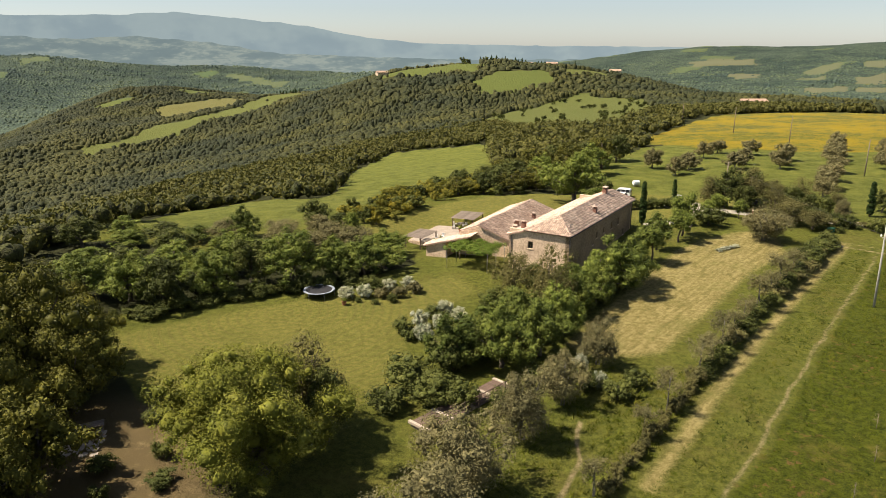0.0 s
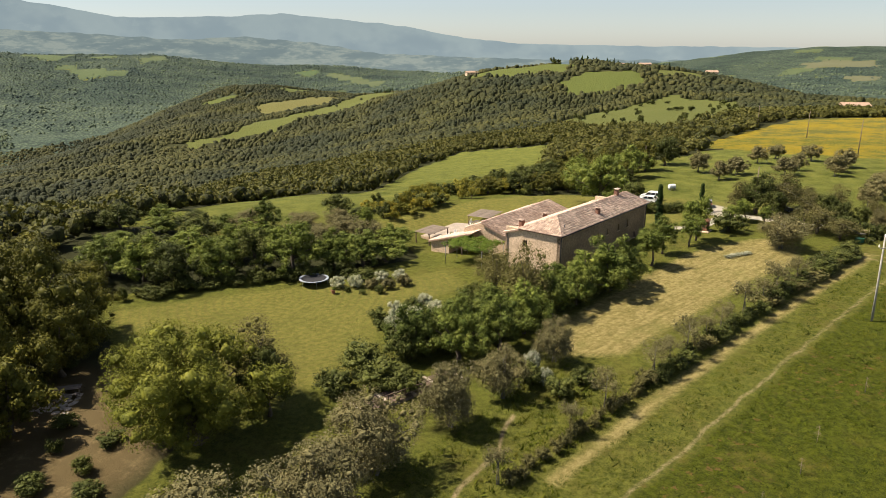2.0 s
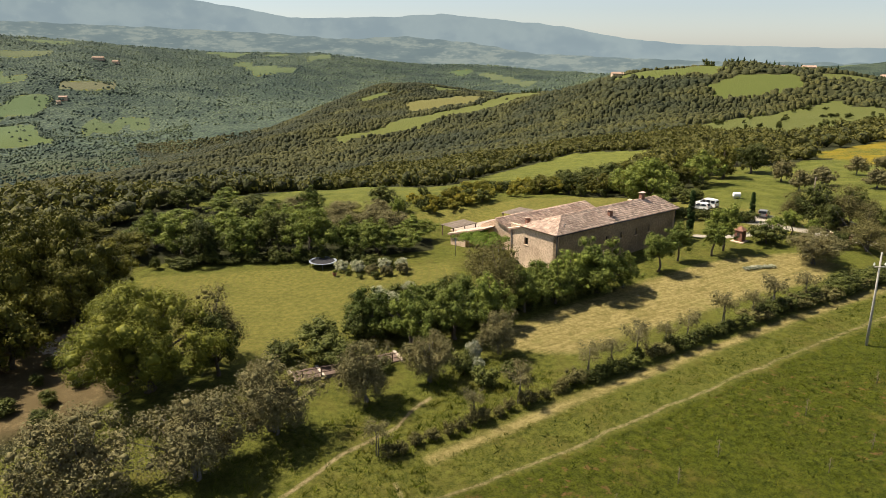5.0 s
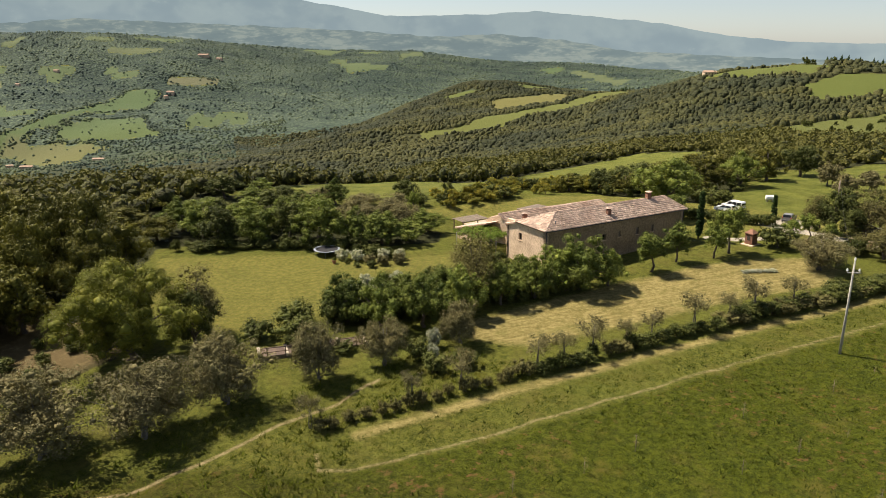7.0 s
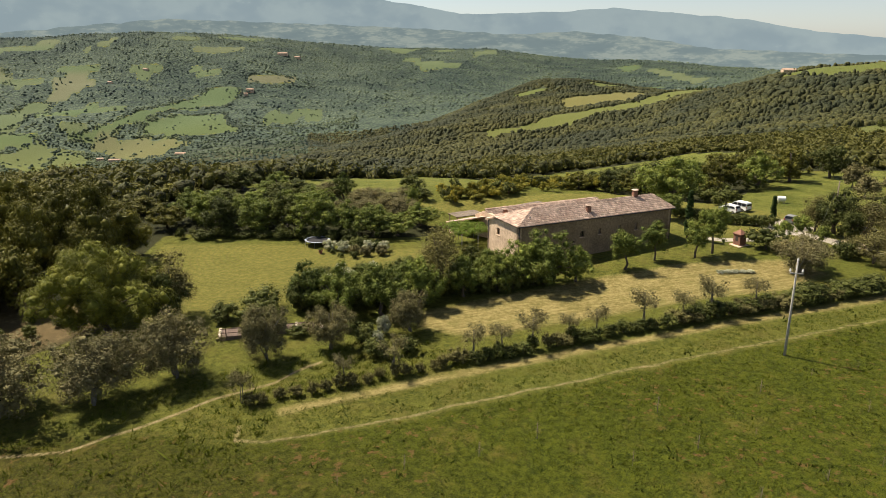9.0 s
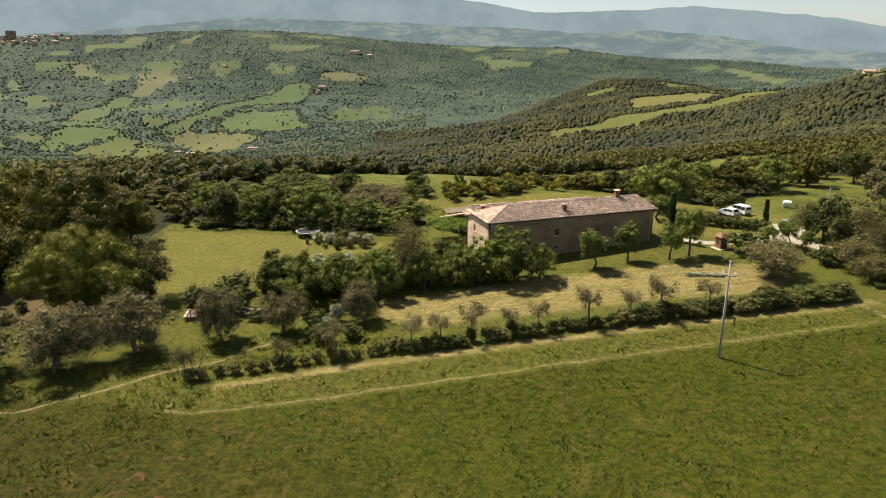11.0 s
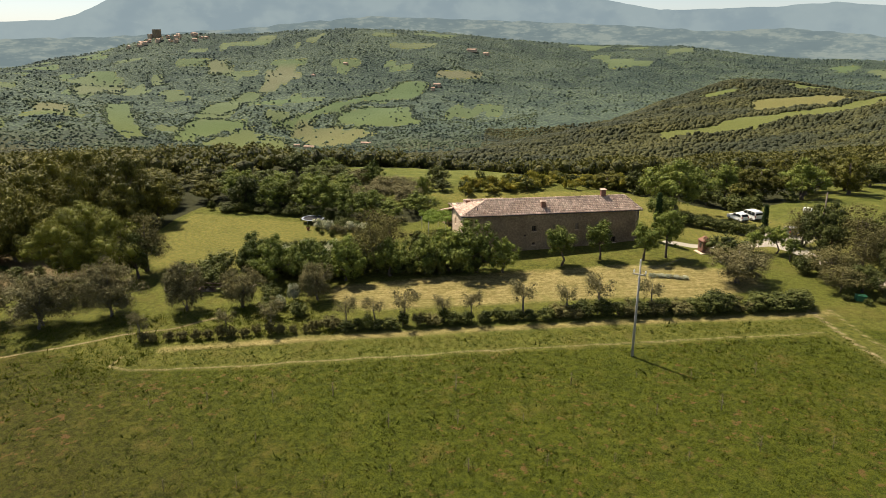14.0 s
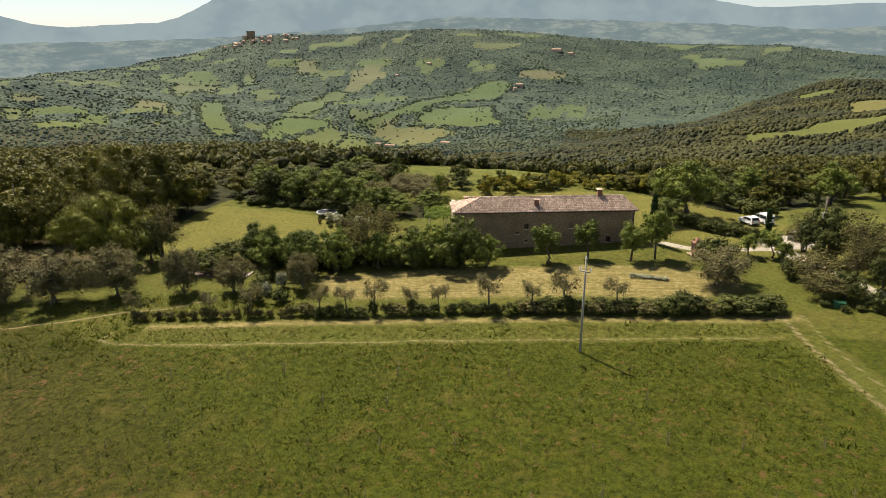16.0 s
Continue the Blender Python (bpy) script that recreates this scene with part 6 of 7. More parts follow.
# ---- vehicles by the house ----
def vehicle(name, at, turn, outline, wide, glass_side, glass_ends, paint, label, category, axles, radius):
    """outline: side profile (x forward, z up) of the body; glass_side and glass_ends: corner lists of the windows."""
    ob = thing(name, (*at, float(ground_z(*at))), label, category, "parked vehicles", turn=turn)
    ob.matrix_basis = ob.matrix_basis @ Matrix.Diagonal((0.9, 0.9, 0.9, 1))
    bm = bmesh.new()
    top = max(z for _, z in outline)

    def half(z):
        return wide / 2 * (1 - 0.13 * max(0.0, (z - 0.9) / (top - 0.9)) ** 1.2)

    left = [bm.verts.new((x, half(z), z)) for x, z in outline]
    right = [bm.verts.new((x, -half(z), z)) for x, z in outline]
    bm.faces.new(left[::-1])
    bm.faces.new(right)
    for k in range(len(outline)):
        m = (k + 1) % len(outline)
        bm.faces.new((left[k], left[m], right[m], right[k]))
    bmesh.ops.recalc_face_normals(bm, faces=bm.faces)
    bmesh.ops.bevel(bm, geom=[e for e in bm.edges], offset=0.045, segments=2, affect="EDGES")
    part("body", bm, paint, ob)
    for pane in glass_side:
        for s in (1, -1):
            bm = bmesh.new()
            outer = [bm.verts.new((x, s * (half(z) + 0.012), z)) for x, z in pane]
            inner = [bm.verts.new((x, s * (half(z) - 0.01), z)) for x, z in pane]
            bm.faces.new(outer)
            for k in range(len(pane)):
                m = (k + 1) % len(pane)
                bm.faces.new((outer[k], inner[k], inner[m], outer[m]))
            bmesh.ops.recalc_face_normals(bm, faces=bm.faces)
            part("side_window", bm, GLASS, ob)
    for (x0, z0), (x1, z1), out in glass_ends:
        bm = bmesh.new()
        h0, h1 = half(z0) - 0.1, half(z1) - 0.1
        face = [bm.verts.new(p) for p in ((x0 + out, h0, z0 + 0.012), (x0 + out, -h0, z0 + 0.012), (x1 + out, -h1, z1 + 0.012), (x1 + out, h1, z1 + 0.012))]
        bm.faces.new(face)
        bmesh.ops.solidify(bm, geom=bm.faces[:], thickness=0.02)
        part("windscreen" if out > 0 else "rear_window", bm, GLASS, ob)
    front, back = max(x for x, _ in outline), min(x for x, _ in outline)
    for s in (1, -1):
        part("headlight", boxed((front - 0.14, s * wide * 0.36 - 0.15, 0.66), (front + 0.012, s * wide * 0.36 + 0.15, 0.82), 0.02), PORCELAIN, ob)
        part("tail_light", boxed((back - 0.012, s * wide * 0.43 - 0.08, 0.8), (back + 0.1, s * wide * 0.43 + 0.08, 1.15), 0.02), RED_CLOTH, ob)
    part("front_bumper", boxed((front - 0.2, -wide / 2 + 0.08, 0.3), (front + 0.05, wide / 2 - 0.08, 0.52), 0.04), paint, ob)
    part("rear_bumper", boxed((back - 0.05, -wide / 2 + 0.08, 0.32), (back + 0.2, wide / 2 - 0.08, 0.56), 0.04), DARK_PAINT, ob)
    for x in axles:
        for s in (1, -1):
            bm = bmesh.new()
            bmesh.ops.create_cone(bm, segments=18, radius1=radius, radius2=radius, depth=0.2, cap_ends=True)
            bmesh.ops.bevel(bm, geom=[e for e in bm.edges if abs(e.verts[0].co.z - e.verts[1].co.z) < 1e-4], offset=0.03, segments=1, affect="EDGES")
            tyre = part("wheel", bm, RUBBER, ob)
            tyre.matrix_basis = pose(x, s * (wide / 2 - 0.08), radius, 90, 0, 0)
            bm = bmesh.new()
            bmesh.ops.create_cone(bm, segments=14, radius1=radius * 0.62, radius2=radius * 0.5, depth=0.21, cap_ends=True)
            part("rim", bm, STEEL, tyre)
    return ob


VAN = [(-2.15, 0.35), (2.1, 0.35), (2.2, 0.75), (2.05, 0.98), (1.25, 1.12), (0.55, 1.78), (0.2, 1.86), (-1.95, 1.86), (-2.15, 1.6)]
HATCH = [(-1.9, 0.35), (1.95, 0.35), (2.02, 0.7), (1.85, 0.92), (0.95, 1.02), (0.2, 1.5), (-0.1, 1.56), (-1.45, 1.54), (-1.85, 1.1)]
vehicle("white_van", (27.9, 136.8), 158, VAN, 1.8, [[(1.05, 1.14), (0.5, 1.7), (-0.1, 1.72), (-0.1, 1.14)], [(-0.2, 1.14), (-0.2, 1.72), (-1.05, 1.72), (-1.05, 1.14)], [(-1.15, 1.14), (-1.15, 1.72), (-1.95, 1.7), (-2.0, 1.14)]], [((1.2, 1.16), (0.6, 1.74), 0.01), ((-2.15, 1.18), (-2.15, 1.58), -0.012)], WHITE_PAINT, "white high-roofed van parked on the grass", "van", (1.3, -1.35), 0.32)
vehicle("white_car", (26.9, 134.6), 160, HATCH, 1.7, [[(0.8, 1.04), (0.2, 1.42), (-0.25, 1.46), (-0.25, 1.04)], [(-0.35, 1.04), (-0.35, 1.46), (-1.3, 1.44), (-1.6, 1.06)]], [((0.92, 1.04), (0.24, 1.47), 0.01), ((-1.85, 1.1), (-1.5, 1.48), -0.012)], WHITE_PAINT, "white hatchback car parked beside a van", "car", (1.2, -1.2), 0.3)
vehicle("grey_car", (37.4, 131.6), 80, HATCH, 1.7, [[(0.8, 1.04), (0.2, 1.42), (-0.25, 1.46), (-0.25, 1.04)], [(-0.35, 1.04), (-0.35, 1.46), (-1.3, 1.44), (-1.6, 1.06)]], [((0.92, 1.04), (0.24, 1.47), 0.01), ((-1.85, 1.1), (-1.5, 1.48), -0.012)], GREY_PAINT, "dark grey estate car on the gravel drive", "car", (1.3, -1.35), 0.32)
vehicle("dark_car", (49.2, 128.4), 20, HATCH, 1.7, [[(0.8, 1.04), (0.2, 1.42), (-0.25, 1.46), (-0.25, 1.04)], [(-0.35, 1.04), (-0.35, 1.46), (-1.3, 1.44), (-1.6, 1.06)]], [((0.92, 1.04), (0.24, 1.47), 0.01), ((-1.85, 1.1), (-1.5, 1.48), -0.012)], DARK_PAINT, "dark car half hidden beneath roadside trees", "car", (1.2, -1.2), 0.3)


def water_tank(x, y):
    ob = thing("water_tank", (x, y, float(ground_z(x, y))), "white plastic water tank lying on a stand", "water tank", turn=20)
    bm = bmesh.new()
    bmesh.ops.create_cone(bm, segments=20, radius1=0.5, radius2=0.5, depth=1.4, cap_ends=True)
    bmesh.ops.bevel(bm, geom=[e for e in bm.edges if abs(e.verts[0].co.z - e.verts[1].co.z) < 1e-4], offset=0.1, segments=2, affect="EDGES")
    bmesh.ops.rotate(bm, verts=bm.verts, matrix=Matrix.Rotation(radians(90), 3, "Y"))
    bmesh.ops.translate(bm, verts=bm.verts, vec=(0, 0, 0.78))
    part("tank", bm, WHITE_PAINT, ob)
    for x0 in (-0.45, 0.45):
        part("leg_frame", boxed((x0 - 0.08, -0.5, -0.2), (x0 + 0.08, 0.4, 0.36), 0.01), STEEL, ob)
    return ob


water_tank(33.0, 146.2)


# ---- brick shrine on the lawn ----
def shrine():
    ob = thing("brick_shrine", (33.6, 113.2, float(ground_z(33.6, 113.2))), "small red brick garden shrine with pyramid roof", "shrine", turn=-28)
    part("plinth", boxed((-1.0, -1.0, -0.5), (1.0, 1.0, 0.06), 0.02), STONE, ob)
    core = part("core", boxed((-0.58, -0.58, 0.08), (0.58, 0.58, 1.62)), BRICK, ob)
    meshes = {}
    for row in range(12):
        z = 0.1 + row * 0.126
        for side in range(4):
            for k in range(5):
                if "brick" not in meshes:
                    b = part("brick", boxed((-0.11, -0.03, 0), (0.11, 0.03, 0.112), 0.008), BRICK, core)
                    meshes["brick"] = b.data
                else:
                    b = new("brick", meshes["brick"])
                    b.parent = core
                b.matrix_basis = pose(0, 0, 0, 0, 0, 90 * side) @ pose(-0.48 + 0.238 * k + (0.03 if row % 2 else -0.02), -0.59, z)
    part("cornice", boxed((-0.72, -0.72, 1.62), (0.72, 0.72, 1.74), 0.02), BRICK, ob)
    bm = bmesh.new()
    bmesh.ops.create_cone(bm, segments=4, radius1=1.02, radius2=0.04, depth=0.62, cap_ends=True)
    bmesh.ops.rotate(bm, verts=bm.verts, matrix=Matrix.Rotation(radians(45), 3, "Z"))
    bmesh.ops.translate(bm, verts=bm.verts, vec=(0, 0, 2.06))
    part("roof", bm, BRICK, ob, "brick pyramid roof")
    # shallow dark panel painting the shade of a niche
    part("niche", boxed((-0.24, -0.64, 0.7), (0.24, -0.6, 1.35), 0.01), SHADOW_HOLE, ob)
    return ob


shrine()


# ---- gate piers on the road ----
def gate_pier(x, y):
    ob = thing("gate_pier", (x, y, float(ground_z(x, y))), "short brick gate pier beside the gravel road", "gate pier", "gate piers", turn=-25)
    part("shaft", boxed((-0.24, -0.24, -0.4), (0.24, 0.24, 1.25), 0.015), BRICK, ob)
    part("cap", boxed((-0.32, -0.32, 1.25), (0.32, 0.32, 1.36), 0.03), STONE, ob)


gate_pier(46.4, 118.2)
gate_pier(48.9, 117.6)


# ---- trampoline beside the lawn ----
def trampoline():
    ob = thing("trampoline", (-20.4, 81.6, float(ground_z(-20.4, 81.6))), "round trampoline with dark mat and pale rim pad", "trampoline")
    turn = [2 * math.pi * k / 40 for k in range(40)]
    bm = bmesh.new()
    mat_ring = [bm.verts.new((1.62 * math.cos(a), 1.62 * math.sin(a), 0.82)) for a in turn]
    low_ring = [bm.verts.new((1.62 * math.cos(a), 1.62 * math.sin(a), 0.8)) for a in turn]
    bm.faces.new(mat_ring)
    bm.faces.new(low_ring[::-1])
    for k in range(40):
        bm.faces.new((mat_ring[k], low_ring[k], low_ring[(k + 1) % 40], mat_ring[(k + 1) % 40]))
    part("jumping_mat", bm, PLUM_SHEET, ob)
    bm = bmesh.new()
    rings = [[bm.verts.new((r * math.cos(a), r * math.sin(a), z)) for a in turn] for r, z in ((1.63, 0.83), (1.75, 0.88), (1.93, 0.86), (1.95, 0.8), (1.64, 0.79))]
    for i in range(5):
        for k in range(40):
            bm.faces.new((rings[i][k], rings[i][(k + 1) % 40], rings[(i + 1) % 5][(k + 1) % 40], rings[(i + 1) % 5][k]))
    bmesh.ops.recalc_face_normals(bm, faces=bm.faces)
    part("rim_pad", bm, BLUE_PAD, ob)
    for k in range(6):
        a = 2 * math.pi * k / 6
        c, s = math.cos(a), math.sin(a)
        tubes("leg", [([(1.85 * c, 1.85 * s, 0.8), (1.9 * c, 1.9 * s, -0.15)], [0.03, 0.03])], STEEL, ob, 6)
    return ob


trampoline()


# ---- table and bench on stone slabs in the oaks' shade ----
def picnic_place():
    z = float(ground_z(-33.6, 50.4))
    for k in range(38):
        x, y = -35.2 + (k % 6) * 0.66 - (k // 6) * 0.12 + rnd.uniform(-0.22, 0.22), 48.2 + (k // 6) * 0.6 + rnd.uniform(-0.22, 0.22)
        bm = bmesh.new()
        n = rnd.choice((5, 6, 7))
        rim = [(0.36 * rnd.uniform(0.55, 1.15) * math.cos(2 * math.pi * j / n), 0.36 * rnd.uniform(0.55, 1.15) * math.sin(2 * math.pi * j / n)) for j in range(n)]
        top = [bm.verts.new((p, q, 0.05)) for p, q in rim]
        low = [bm.verts.new((p * 1.04, q * 1.04, -0.1)) for p, q in rim]
        bm.faces.new(top)
        for j in range(n):
            bm.faces.new((top[j], low[j], low[(j + 1) % n], top[(j + 1) % n]))
        bmesh.ops.recalc_face_normals(bm, faces=bm.faces)
        slab = part("flagstone", bm, PAVING)
        slab.matrix_basis = pose(x, y, float(ground_z(x, y)), 0, 0, rnd.uniform(0, 360))
        tagged(slab, "irregular pale flagstone set in bare earth", "paving stone", "flagstones under the oaks")
    table = thing("garden_table", (-33.6, 51.2, z), "weathered slatted wooden table under oaks", "table", turn=28)
    for k in range(9):
        part("slat", boxed((-1.1, -0.5 + k * 0.112, 0.72), (1.1, -0.4 + k * 0.112, 0.755), 0.006), OLD_WOOD, table)
    for x0 in (-0.95, 0.95):
        for y0 in (-0.38, 0.38):
            part("leg", boxed((x0 - 0.05, y0 - 0.05, -0.1), (x0 + 0.05, y0 + 0.05, 0.72), 0.006), OLD_WOOD, table)
        part("rail", boxed((x0 - 0.03, -0.33, 0.62), (x0 + 0.03, 0.33, 0.71)), OLD_WOOD, table)
    for side, d in (("near", -0.95), ("across", 0.95)):
        c, s = math.cos(radians(28)), math.sin(radians(28))
        bench = thing("garden_bench", (-33.6 - d * s, 51.2 + d * c, z), "weathered plain wooden bench beside a table", "bench", "benches under the oaks", turn=28)
        for k in range(3):
            part("slat", boxed((-1.0, -0.17 + k * 0.12, 0.43), (1.0, -0.07 + k * 0.12, 0.465), 0.006), OLD_WOOD, bench)
        for x0 in (-0.8, 0.8):
            part("leg", boxed((x0 - 0.05, -0.14, -0.1), (x0 + 0.05, 0.14, 0.43), 0.006), OLD_WOOD, bench)


picnic_place()


# ---- long timber-edged deck between the olives ----
def timber_deck():
    ax, ay, bx, by = -5.2, 51.4, 2.2, 59.6
    run = math.hypot(bx - ax, by - ay)
    turn = math.degrees(math.atan2(by - ay, bx - ax))
    z = float(ground_z((ax + bx) / 2, (ay + by) / 2)) + 0.25
    ob = thing("timber_deck", (ax, ay, z), "long sunken brown timber deck with pale cross kerbs", "deck", turn=turn)
    mesh = None
    n = int(run / 0.2)
    for k in range(n):
        if mesh is None:
            first = part("plank", boxed((0, 0, 0.0), (0.185, 2.2, 0.05), 0.006), DARK_WOOD, ob)
            mesh = first.data
        else:
            p = new("plank", mesh)
            p.parent = ob
            p.location.x = k * 0.2
    part("base", boxed((0, 0.02, -0.9), (run, 2.18, -0.01)), OLD_WOOD, ob)
    for k in range(5):
        part("kerb", boxed((run * k / 4 - 0.15, -0.15, -0.1), (run * k / 4 + 0.15, 2.35, 0.17), 0.03), PAVING, ob, "pale stone kerb")
    for k in range(6):
        part("post", boxed((run * (k + 0.4) / 6 - 0.05, -0.1, -0.6), (run * (k + 0.4) / 6 + 0.05, 0.0, 1.0), 0.008), DARK_WOOD, ob)
    part("handrail", boxed((0.2, -0.09, 0.92), (run - 0.2, -0.01, 1.0), 0.01), DARK_WOOD, ob)
    part("handrail", boxed((0.2, -0.09, 0.45), (run - 0.2, -0.01, 0.52), 0.01), DARK_WOOD, ob)
    return ob


timber_deck()


# ---- vine pergola in the courtyard ----
def vine_pergola():
    ob = thing("vine_pergola", (-0.9, 93.9, 1.85), "courtyard pergola covered by bright green vine", "pergola", turn=62)
    w, d, high = 5.4, 6.2, 2.45
    for x in (-w / 2, 0, w / 2):
        for y in (-d / 2, d / 2):
            tubes("post", [([(x, y, -0.8), (x, y, high)], [0.05, 0.05])], STEEL, ob, 7)
    for x in (-w / 2, 0, w / 2):
        part("beam", boxed((x - 0.04, -d / 2 - 0.2, high), (x + 0.04, d / 2 + 0.2, high + 0.08)), DARK_WOOD, ob)
    rng = np.random.RandomState(61)
    n = 90
    centres = np.stack([rng.uniform(-w / 2 - 0.3, w / 2 + 0.3, n), rng.uniform(-d / 2 - 0.3, d / 2 + 0.3, n), high + 0.2 + 0.18 * rng.uniform(-1, 1, n)], 1)
    verts, faces = leaf_cloud(rng, centres, np.full(n, 0.55), 5200, 0.13, 0.8)
    verts[:, 2] = high + (verts[:, 2] - high) * 0.6
    sheet("vine", verts, faces, LEAF_VINE, ob, "bright green vine foliage")
    return ob


vine_pergola()


# ---- small things on the terrace and lawns ----
def pot(x, y, z, r, label="terracotta plant pot on the terrace"):
    ob = thing("plant_pot", (x, y, z), label, "plant pot", "terrace pots")
    bm = bmesh.new()
    turn = [2 * math.pi * k / 14 for k in range(14)]
    rings = [[bm.verts.new((q * r * math.cos(a), q * r * math.sin(a), h * r)) for a in turn] for q, h in ((0.62, 0), (0.95, 1.5), (1.08, 1.5), (1.08, 1.75), (0.9, 1.75), (0.85, 1.4))]
    for i in range(5):
        for k in range(14):
            bm.faces.new((rings[i][k], rings[i][(k + 1) % 14], rings[i + 1][(k + 1) % 14], rings[i + 1][k]))
    bm.faces.new(rings[0][::-1])
    bm.faces.new(rings[-1])
    part("pot", bm, TERRACOTTA, ob)
    rng = np.random.RandomState(int(abs(x * 10)) + 3)
    c = np.stack([rng.normal(size=8) * r * 0.4, rng.normal(size=8) * r * 0.4, r * 2.3 + rng.normal(size=8) * r * 0.3], 1)
    verts, faces = leaf_cloud(rng, c, np.full(8, r * 0.7), 160, 0.08)
    sheet("plant", verts, faces, LEAF_GREEN, ob)


for x, y, r in ((-7.0, 105.0, 0.38), (-6.2, 106.6, 0.34), (-3.2, 112.6, 0.34), (-2.6, 113.4, 0.3)):
    pot(x, y, 1.4, r)
pot(-16.8, 78.6, float(ground_z(-16.8, 78.6)), 0.3, "rust-red fire bowl planter at the lawn's edge")


def garden_chair(x, y, z, turn):
    ob = thing("garden_chair", (x, y, z), "white slatted garden chair on the terrace", "chair", "terrace chairs", turn=turn)
    part("seat", boxed((-0.23, -0.22, 0.42), (0.23, 0.22, 0.46), 0.01), WHITE_PAINT, ob)
    back = part("backrest", boxed((-0.23, 0.2, 0.5), (0.23, 0.24, 0.92), 0.01), WHITE_PAINT, ob)
    for px, py in ((-0.2, -0.19), (0.2, -0.19), (-0.2, 0.21), (0.2, 0.21)):
        part("leg", boxed((px - 0.02, py - 0.02, 0.0), (px + 0.02, py + 0.02, 0.42)), WHITE_PAINT, ob)


def garden_table(x, y, z, turn):
    ob = thing("terrace_table", (x, y, z), "pale rectangular table under the pergola", "table", turn=turn)
    part("tabletop", boxed((-0.9, -0.45, 0.71), (0.9, 0.45, 0.75), 0.01), PAVING, ob)
    for px in (-0.8, 0.8):
        for py in (-0.36, 0.36):
            part("leg", boxed((px - 0.03, py - 0.03, 0), (px + 0.03, py + 0.03, 0.71)), DARK_WOOD, ob)


garden_table(-3.4, 115.9, 1.4, 66)
for k, (x, y) in enumerate(((-4.4, 115.2), (-4.2, 116.8), (-2.6, 114.9), (-2.4, 116.4), (-7.0, 107.9), (-6.0, 108.6))):
    garden_chair(x, y, 1.4, 70 * k)


def compost_box(x, y):
    ob = thing("garden_bin", (x, y, float(ground_z(x, y))), "bright green lidded bin among road bushes", "bin", turn=35)
    part("body", boxed((-0.55, -0.4, -0.2), (0.55, 0.4, 0.55), 0.04), GREEN_PAINT, ob)
    part("lid", boxed((-0.6, -0.45, 0.55), (0.6, 0.45, 0.64), 0.03), GREEN_PAINT, ob)


compost_box(55.4, 109.9)
for k, (x, y) in enumerate(((53.6, 110.2), (54.4, 108.9), (56.6, 109.0), (57.4, 110.6), (58.6, 111.6), (60.2, 111.2))):
    mixed(SHRUB, x, y, rnd.uniform(1.0, 1.8), rnd.uniform(0.6, 1.1), group="bushes by the green bin")
# heap of flowering weeds left on the mown strip
for x, y in ((34.6, 99.6), (35.4, 100.3), (36.1, 100.9), (37.0, 101.4), (37.8, 101.9)):
    mixed(BLOOMING, x, y, 1.3, 0.45, group="weeds on the mown strip", label="clump of pale flowering weeds in mown grass")


# ---- young trees staked out in the field ----
def stake_master():
    ob = thing("staked_sapling", (0, 0, 0), "thin staked olive sapling in the field", "sapling", "saplings in the field")
    tubes("stake", [([(0.08, 0, -0.2), (0.08, 0, 1.25)], [0.018, 0.015])], OLD_WOOD, ob, 5)
    tubes("stem", [([(0, 0, -0.1), (0.03, 0.02, 0.6), (0.06, 0, 1.2)], [0.014, 0.012, 0.006])], BARK_OLIVE, ob, 5)
    rng = np.random.RandomState(990)
    c = np.stack([rng.normal(size=6) * 0.1, rng.normal(size=6) * 0.1, 0.95 + rng.normal(size=6) * 0.2], 1)
    verts, faces = leaf_cloud(rng, c, np.full(6, 0.16), 60, 0.06, 0.35)
    sheet("crown", verts, faces, LEAF_OLIVE, ob)
    return ob


STAKED = ("staked_sapling", stake_master, 1.0, 1.0)
for row in range(7):
    for k in range(13):
        s, d = 4 + k * 5.6 + rnd.uniform(-0.5, 0.5), 7.5 + row * 6.2 + rnd.uniform(-0.4, 0.4)
        x, y = along(FIELD_PATH[2:], s) if s < 70 else (0, 0)
        x, y = x + d * 0.81, y - d * 0.58
        if s < 70 and rnd.random() < 0.8:
            size = rnd.uniform(0.6, 1.25)
            plant(STAKED, x, y, size, size, rnd.uniform(0, 360), group="saplings in the field")


# ---- far farms, the hilltop village and its keep ----
def far_house(x, y, size, turn, label, walls=None):
    z = float(ground_z(x, y))
    ob = thing("far_farmhouse", (x, y, z), label, "house", "far farmhouses", turn=turn)
    a, b, h = size
    part("wall", boxed((-a / 2, -b / 2, -4), (a / 2, b / 2, h)), walls or STONE, ob)
    bm = bmesh.new()
    e = 0.4
    low = [bm.verts.new((sx * (a / 2 + e), sy * (b / 2 + e), h)) for sx, sy in ((-1, -1), (1, -1), (1, 1), (-1, 1))]
    top = [bm.verts.new((sx * (a / 2 + e), 0, h + b * 0.24)) for sx in (-1, 1)]
    for f in ((low[0], low[1], top[1], top[0]), (low[2], low[3], top[0], top[1]), (low[1], low[2], top[1]), (low[3], low[0], top[0]), low[::-1]):
        bm.faces.new(f)
    part("roof", bm, TILE_BED, ob)
    for k in range(int(a / 4)):
        part("window", boxed((-a / 2 + 1.5 + 4 * k, -b / 2 - 0.05, h * 0.5), (-a / 2 + 2.5 + 4 * k, -b / 2 + 0.05, h * 0.5 + 1.4)), SHADOW_HOLE, ob)
    return ob


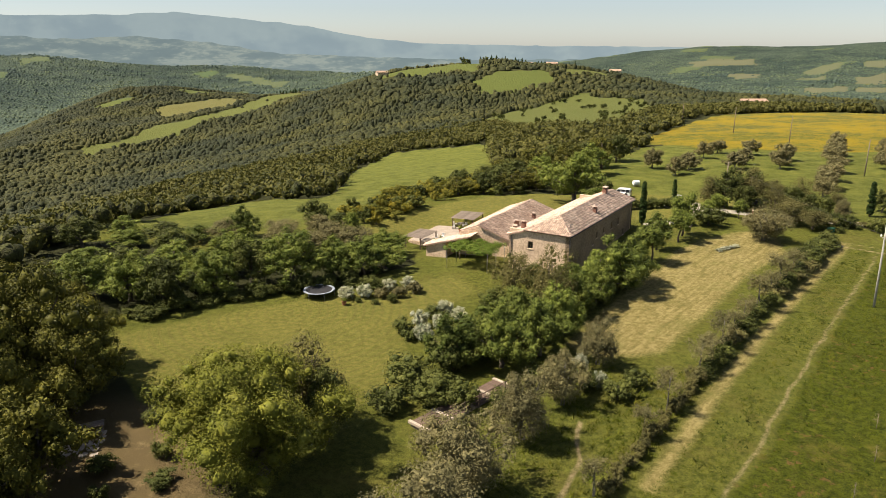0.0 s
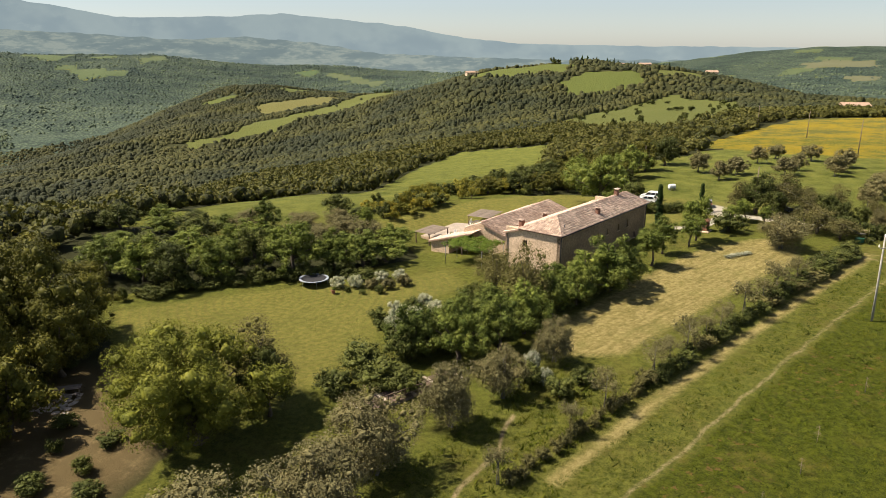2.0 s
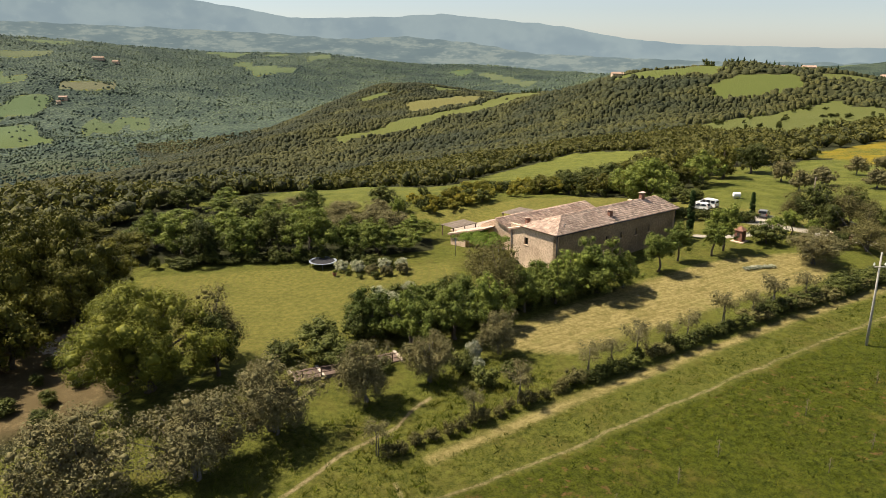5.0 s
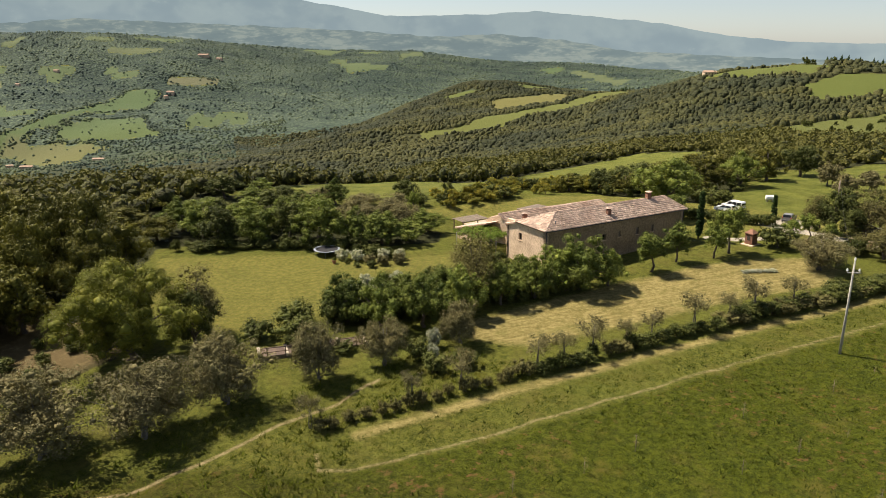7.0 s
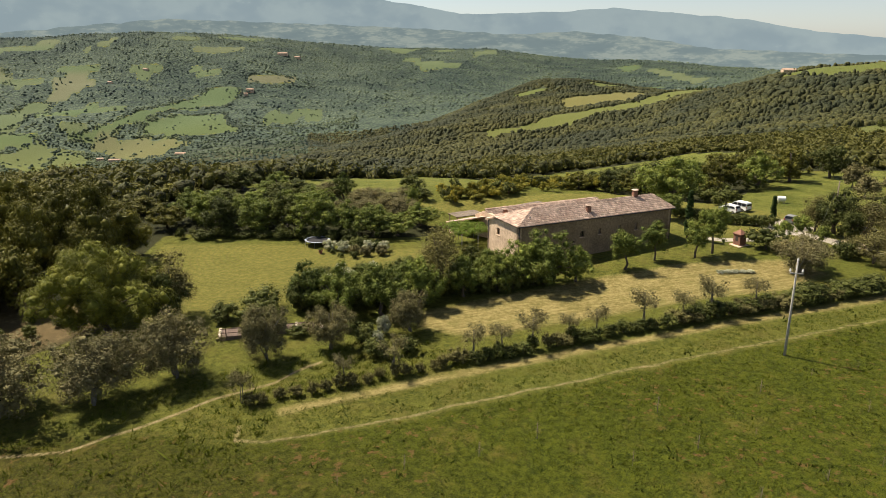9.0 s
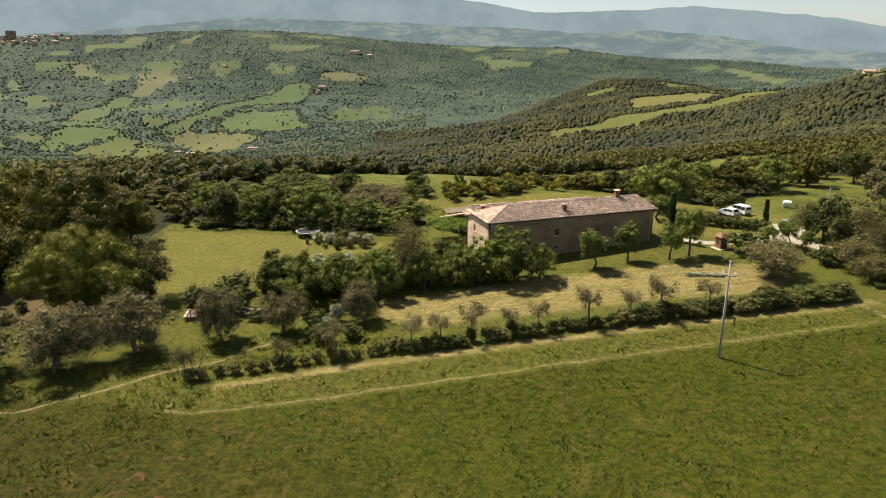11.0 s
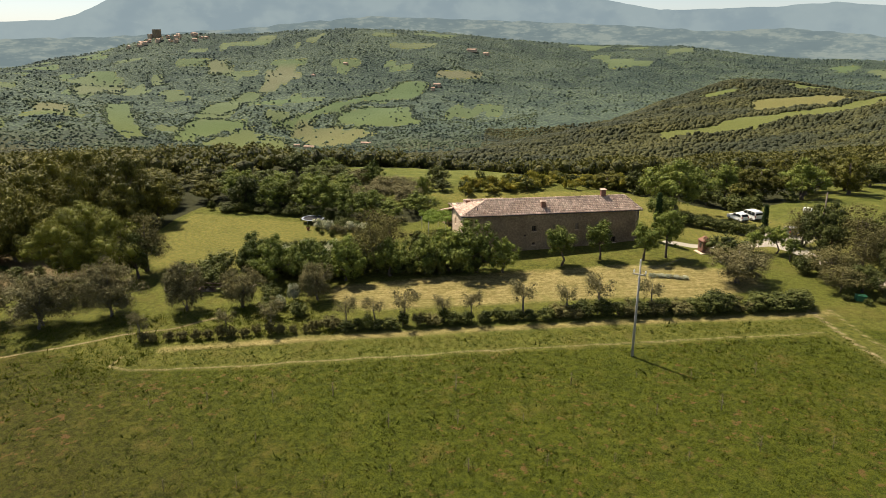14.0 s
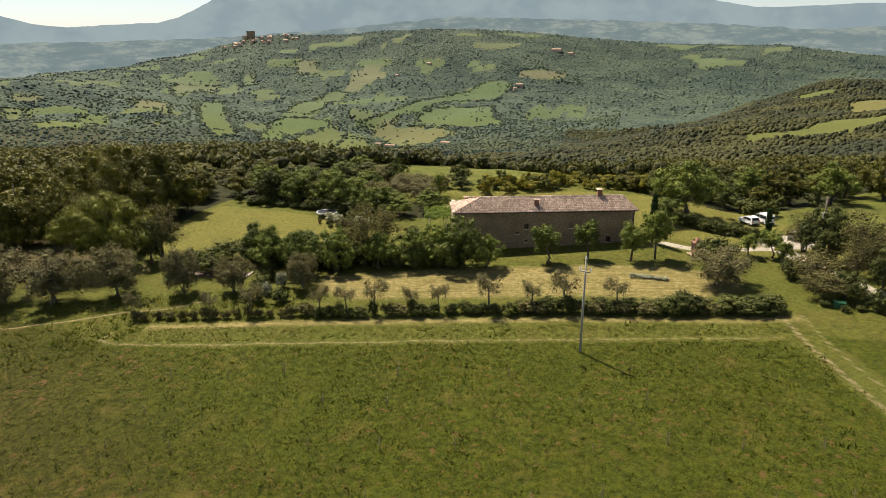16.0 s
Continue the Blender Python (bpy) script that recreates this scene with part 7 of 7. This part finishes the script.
for x, y, size, turn in ((-1508, 898, (26, 9, 5), 40), (-1540, 880, (14, 8, 4), 70), (-1380, 985, (24, 9, 4.5), 35), (-1850, 1592, (24, 12, 8), 30), (-1835, 1560, (12, 9, 6), 60), (-2283, 1497, (18, 10, 7), 20), (-2129, 1998, (40, 14, 7), 25), (-2080, 2030, (24, 12, 6), 10), (-2180, 1300, (16, 9, 6), 10), (110, 985, (15, 8, 5), 15), (82, 1000, (9, 7, 4.5), 50), (205, 530, (18, 9, 4.5), 5), (-125, 1035, (16, 9, 5), 30), (190, 960, (14, 9, 6), 0)):
    far_house(x, y, size, turn, "small distant stone farmhouse with tiled roof")
VILLAGE = (-3120, 1085)
for k in range(22):
    a, d = rnd.uniform(0, 6.28), rnd.uniform(25, 130)
    far_house(VILLAGE[0] + 120 + d * math.cos(a) * 0.7, VILLAGE[1] + d * math.sin(a) * 1.3, (rnd.uniform(12, 22), rnd.uniform(9, 13), rnd.uniform(6, 11)), rnd.uniform(0, 180), "stone village house on the far hilltop")


def keep():
    z = float(ground_z(*VILLAGE))
    ob = thing("castle_keep", (*VILLAGE, z), "square stone castle keep above a hill village", "castle", turn=20)
    part("tower", boxed((-13, -13, -6), (13, 13, 30), 0.4), DARK_STONE, ob)
    for k in range(4):
        for side in range(4):
            m = part("merlon", boxed((-12.5 + 7 * k, -13.2, 30), (-9 + 7 * k, -11.5, 33)), DARK_STONE, ob)
            m.matrix_basis = pose(0, 0, 0, 0, 0, 90 * side)
    part("curtain_wall", boxed((-32, -24, -8), (-15, 26, 14), 0.4), STONE, ob)
    return ob


keep()
for k in range(26):
    s = k / 25
    plant(FAR_CYPRESS, 20 + 120 * s + rnd.uniform(-6, 6), 985 + 40 * math.sin(3 * s) + rnd.uniform(-5, 5), rnd.uniform(3, 4.5), rnd.uniform(9, 14), group="cypresses on the far ridge", label="tall dark cypress on the far ridge")
for k in range(22):
    x, y = 60 + rnd.uniform(-70, 120), 1005 + rnd.uniform(-15, 40)
    mixed(FAR_BUSH, x, y, rnd.uniform(6, 11), rnd.uniform(6, 10), group="trees on the far ridge", label="dark evergreen tree on the far ridge")
for k in range(16):
    s = k / 15
    plant(FAR_CYPRESS, -345 - 60 * s + rnd.uniform(-5, 5), 1480 + 60 * s + rnd.uniform(-8, 8), rnd.uniform(3, 4.5), rnd.uniform(9, 14), group="cypresses on the far spur", label="tall dark cypress on the far spur")


# ---- grass of the field, too fine to count ----
def tufts(name, label, count, poly, blade, tall, material, seed, avoid=()):
    """Loose clumps of blades, from single wisps to thick weeds, thinner towards the south."""
    rng = np.random.RandomState(seed)
    xs, ys = zip(*poly)
    x, y = rng.uniform(min(xs), max(xs), count), rng.uniform(min(ys), max(ys), count)
    keep = inside(poly, x, y) & (0.5 * waves(x, y, 31, seed + 1, 2) > rng.uniform(-1.6, 0.6, count))
    keep &= rng.uniform(0, 1, count) > 0.6 * smooth_step(50, 28, y - 0.08 * x)
    for line, gap in avoid:
        keep &= off_line(line, x, y) > gap
    x, y = x[keep], y[keep]
    n, k = len(x), 6
    lift = np.exp(rng.normal(size=n) * 0.42)
    px = np.repeat(x, k) + rng.normal(size=n * k) * np.repeat(lift, k) * blade * 2.6
    py = np.repeat(y, k) + rng.normal(size=n * k) * np.repeat(lift, k) * blade * 2.6
    pz = ground_z(px, py) - 0.02
    a = rng.uniform(0, 6.283, n * k)
    h = np.repeat(lift, k) * tall * rng.uniform(0.5, 1.3, n * k)
    w = blade * rng.uniform(0.6, 1.4, n * k) * np.repeat(lift, k) ** 0.5
    lean = rng.normal(size=(n * k, 2)) * h[:, None] * 0.75
    p0 = np.stack([px - w * np.cos(a), py - w * np.sin(a), pz], 1)
    p1 = np.stack([px + w * np.cos(a), py + w * np.sin(a), pz], 1)
    p2 = np.stack([px + lean[:, 0], py + lean[:, 1], pz + h], 1)
    verts = np.stack([p0, p1, p2], 1).reshape(-1, 3)
    ob = sheet(name, verts, np.arange(len(verts)).reshape(-1, 3), material)
    return tagged(ob, label, "grass", kind="stuff")


GRASS = leafy("grass_blades", (0.037, 0.051, 0.004), (0.1, 0.115, 0.01), (0.15, 0.13, 0.02), 0.12, 0.7, 0.0)
WEEDS = leafy("weed_leaves", (0.024, 0.038, 0.005), (0.06, 0.078, 0.011), (0.1, 0.095, 0.022), 0.08, 0.7, 0.0)
FIELD = [(9, 42), (24, 61.5), (55.5, 102.6), (66, 96), (84, 84), (95, 70), (92, 45), (60, 25), (25, 15), (-10, 12), (0, 30)]
VERGE = [(-25, 10), (-6, 34), (8, 60), (12, 64), (22, 62), (12, 44), (20, 20)]
tufts("field_grass", "uneven green grass and weeds of the young olive field", 125000, FIELD, 0.032, 0.09, GRASS, 81, ((FIELD_PATH, 0.6), (FARM_TRACK, 1.4)))
tufts("field_weeds", "dark clumps of weeds in the young olive field", 14000, FIELD, 0.05, 0.14, WEEDS, 85, ((FIELD_PATH, 0.7), (FARM_TRACK, 1.4)))
tufts("verge_grass", "long rough grass round the old olives", 14000, VERGE, 0.04, 0.25, GRASS, 83, ((FOOT_PATH, 0.6), (HEDGE_PATH, 1.0)))
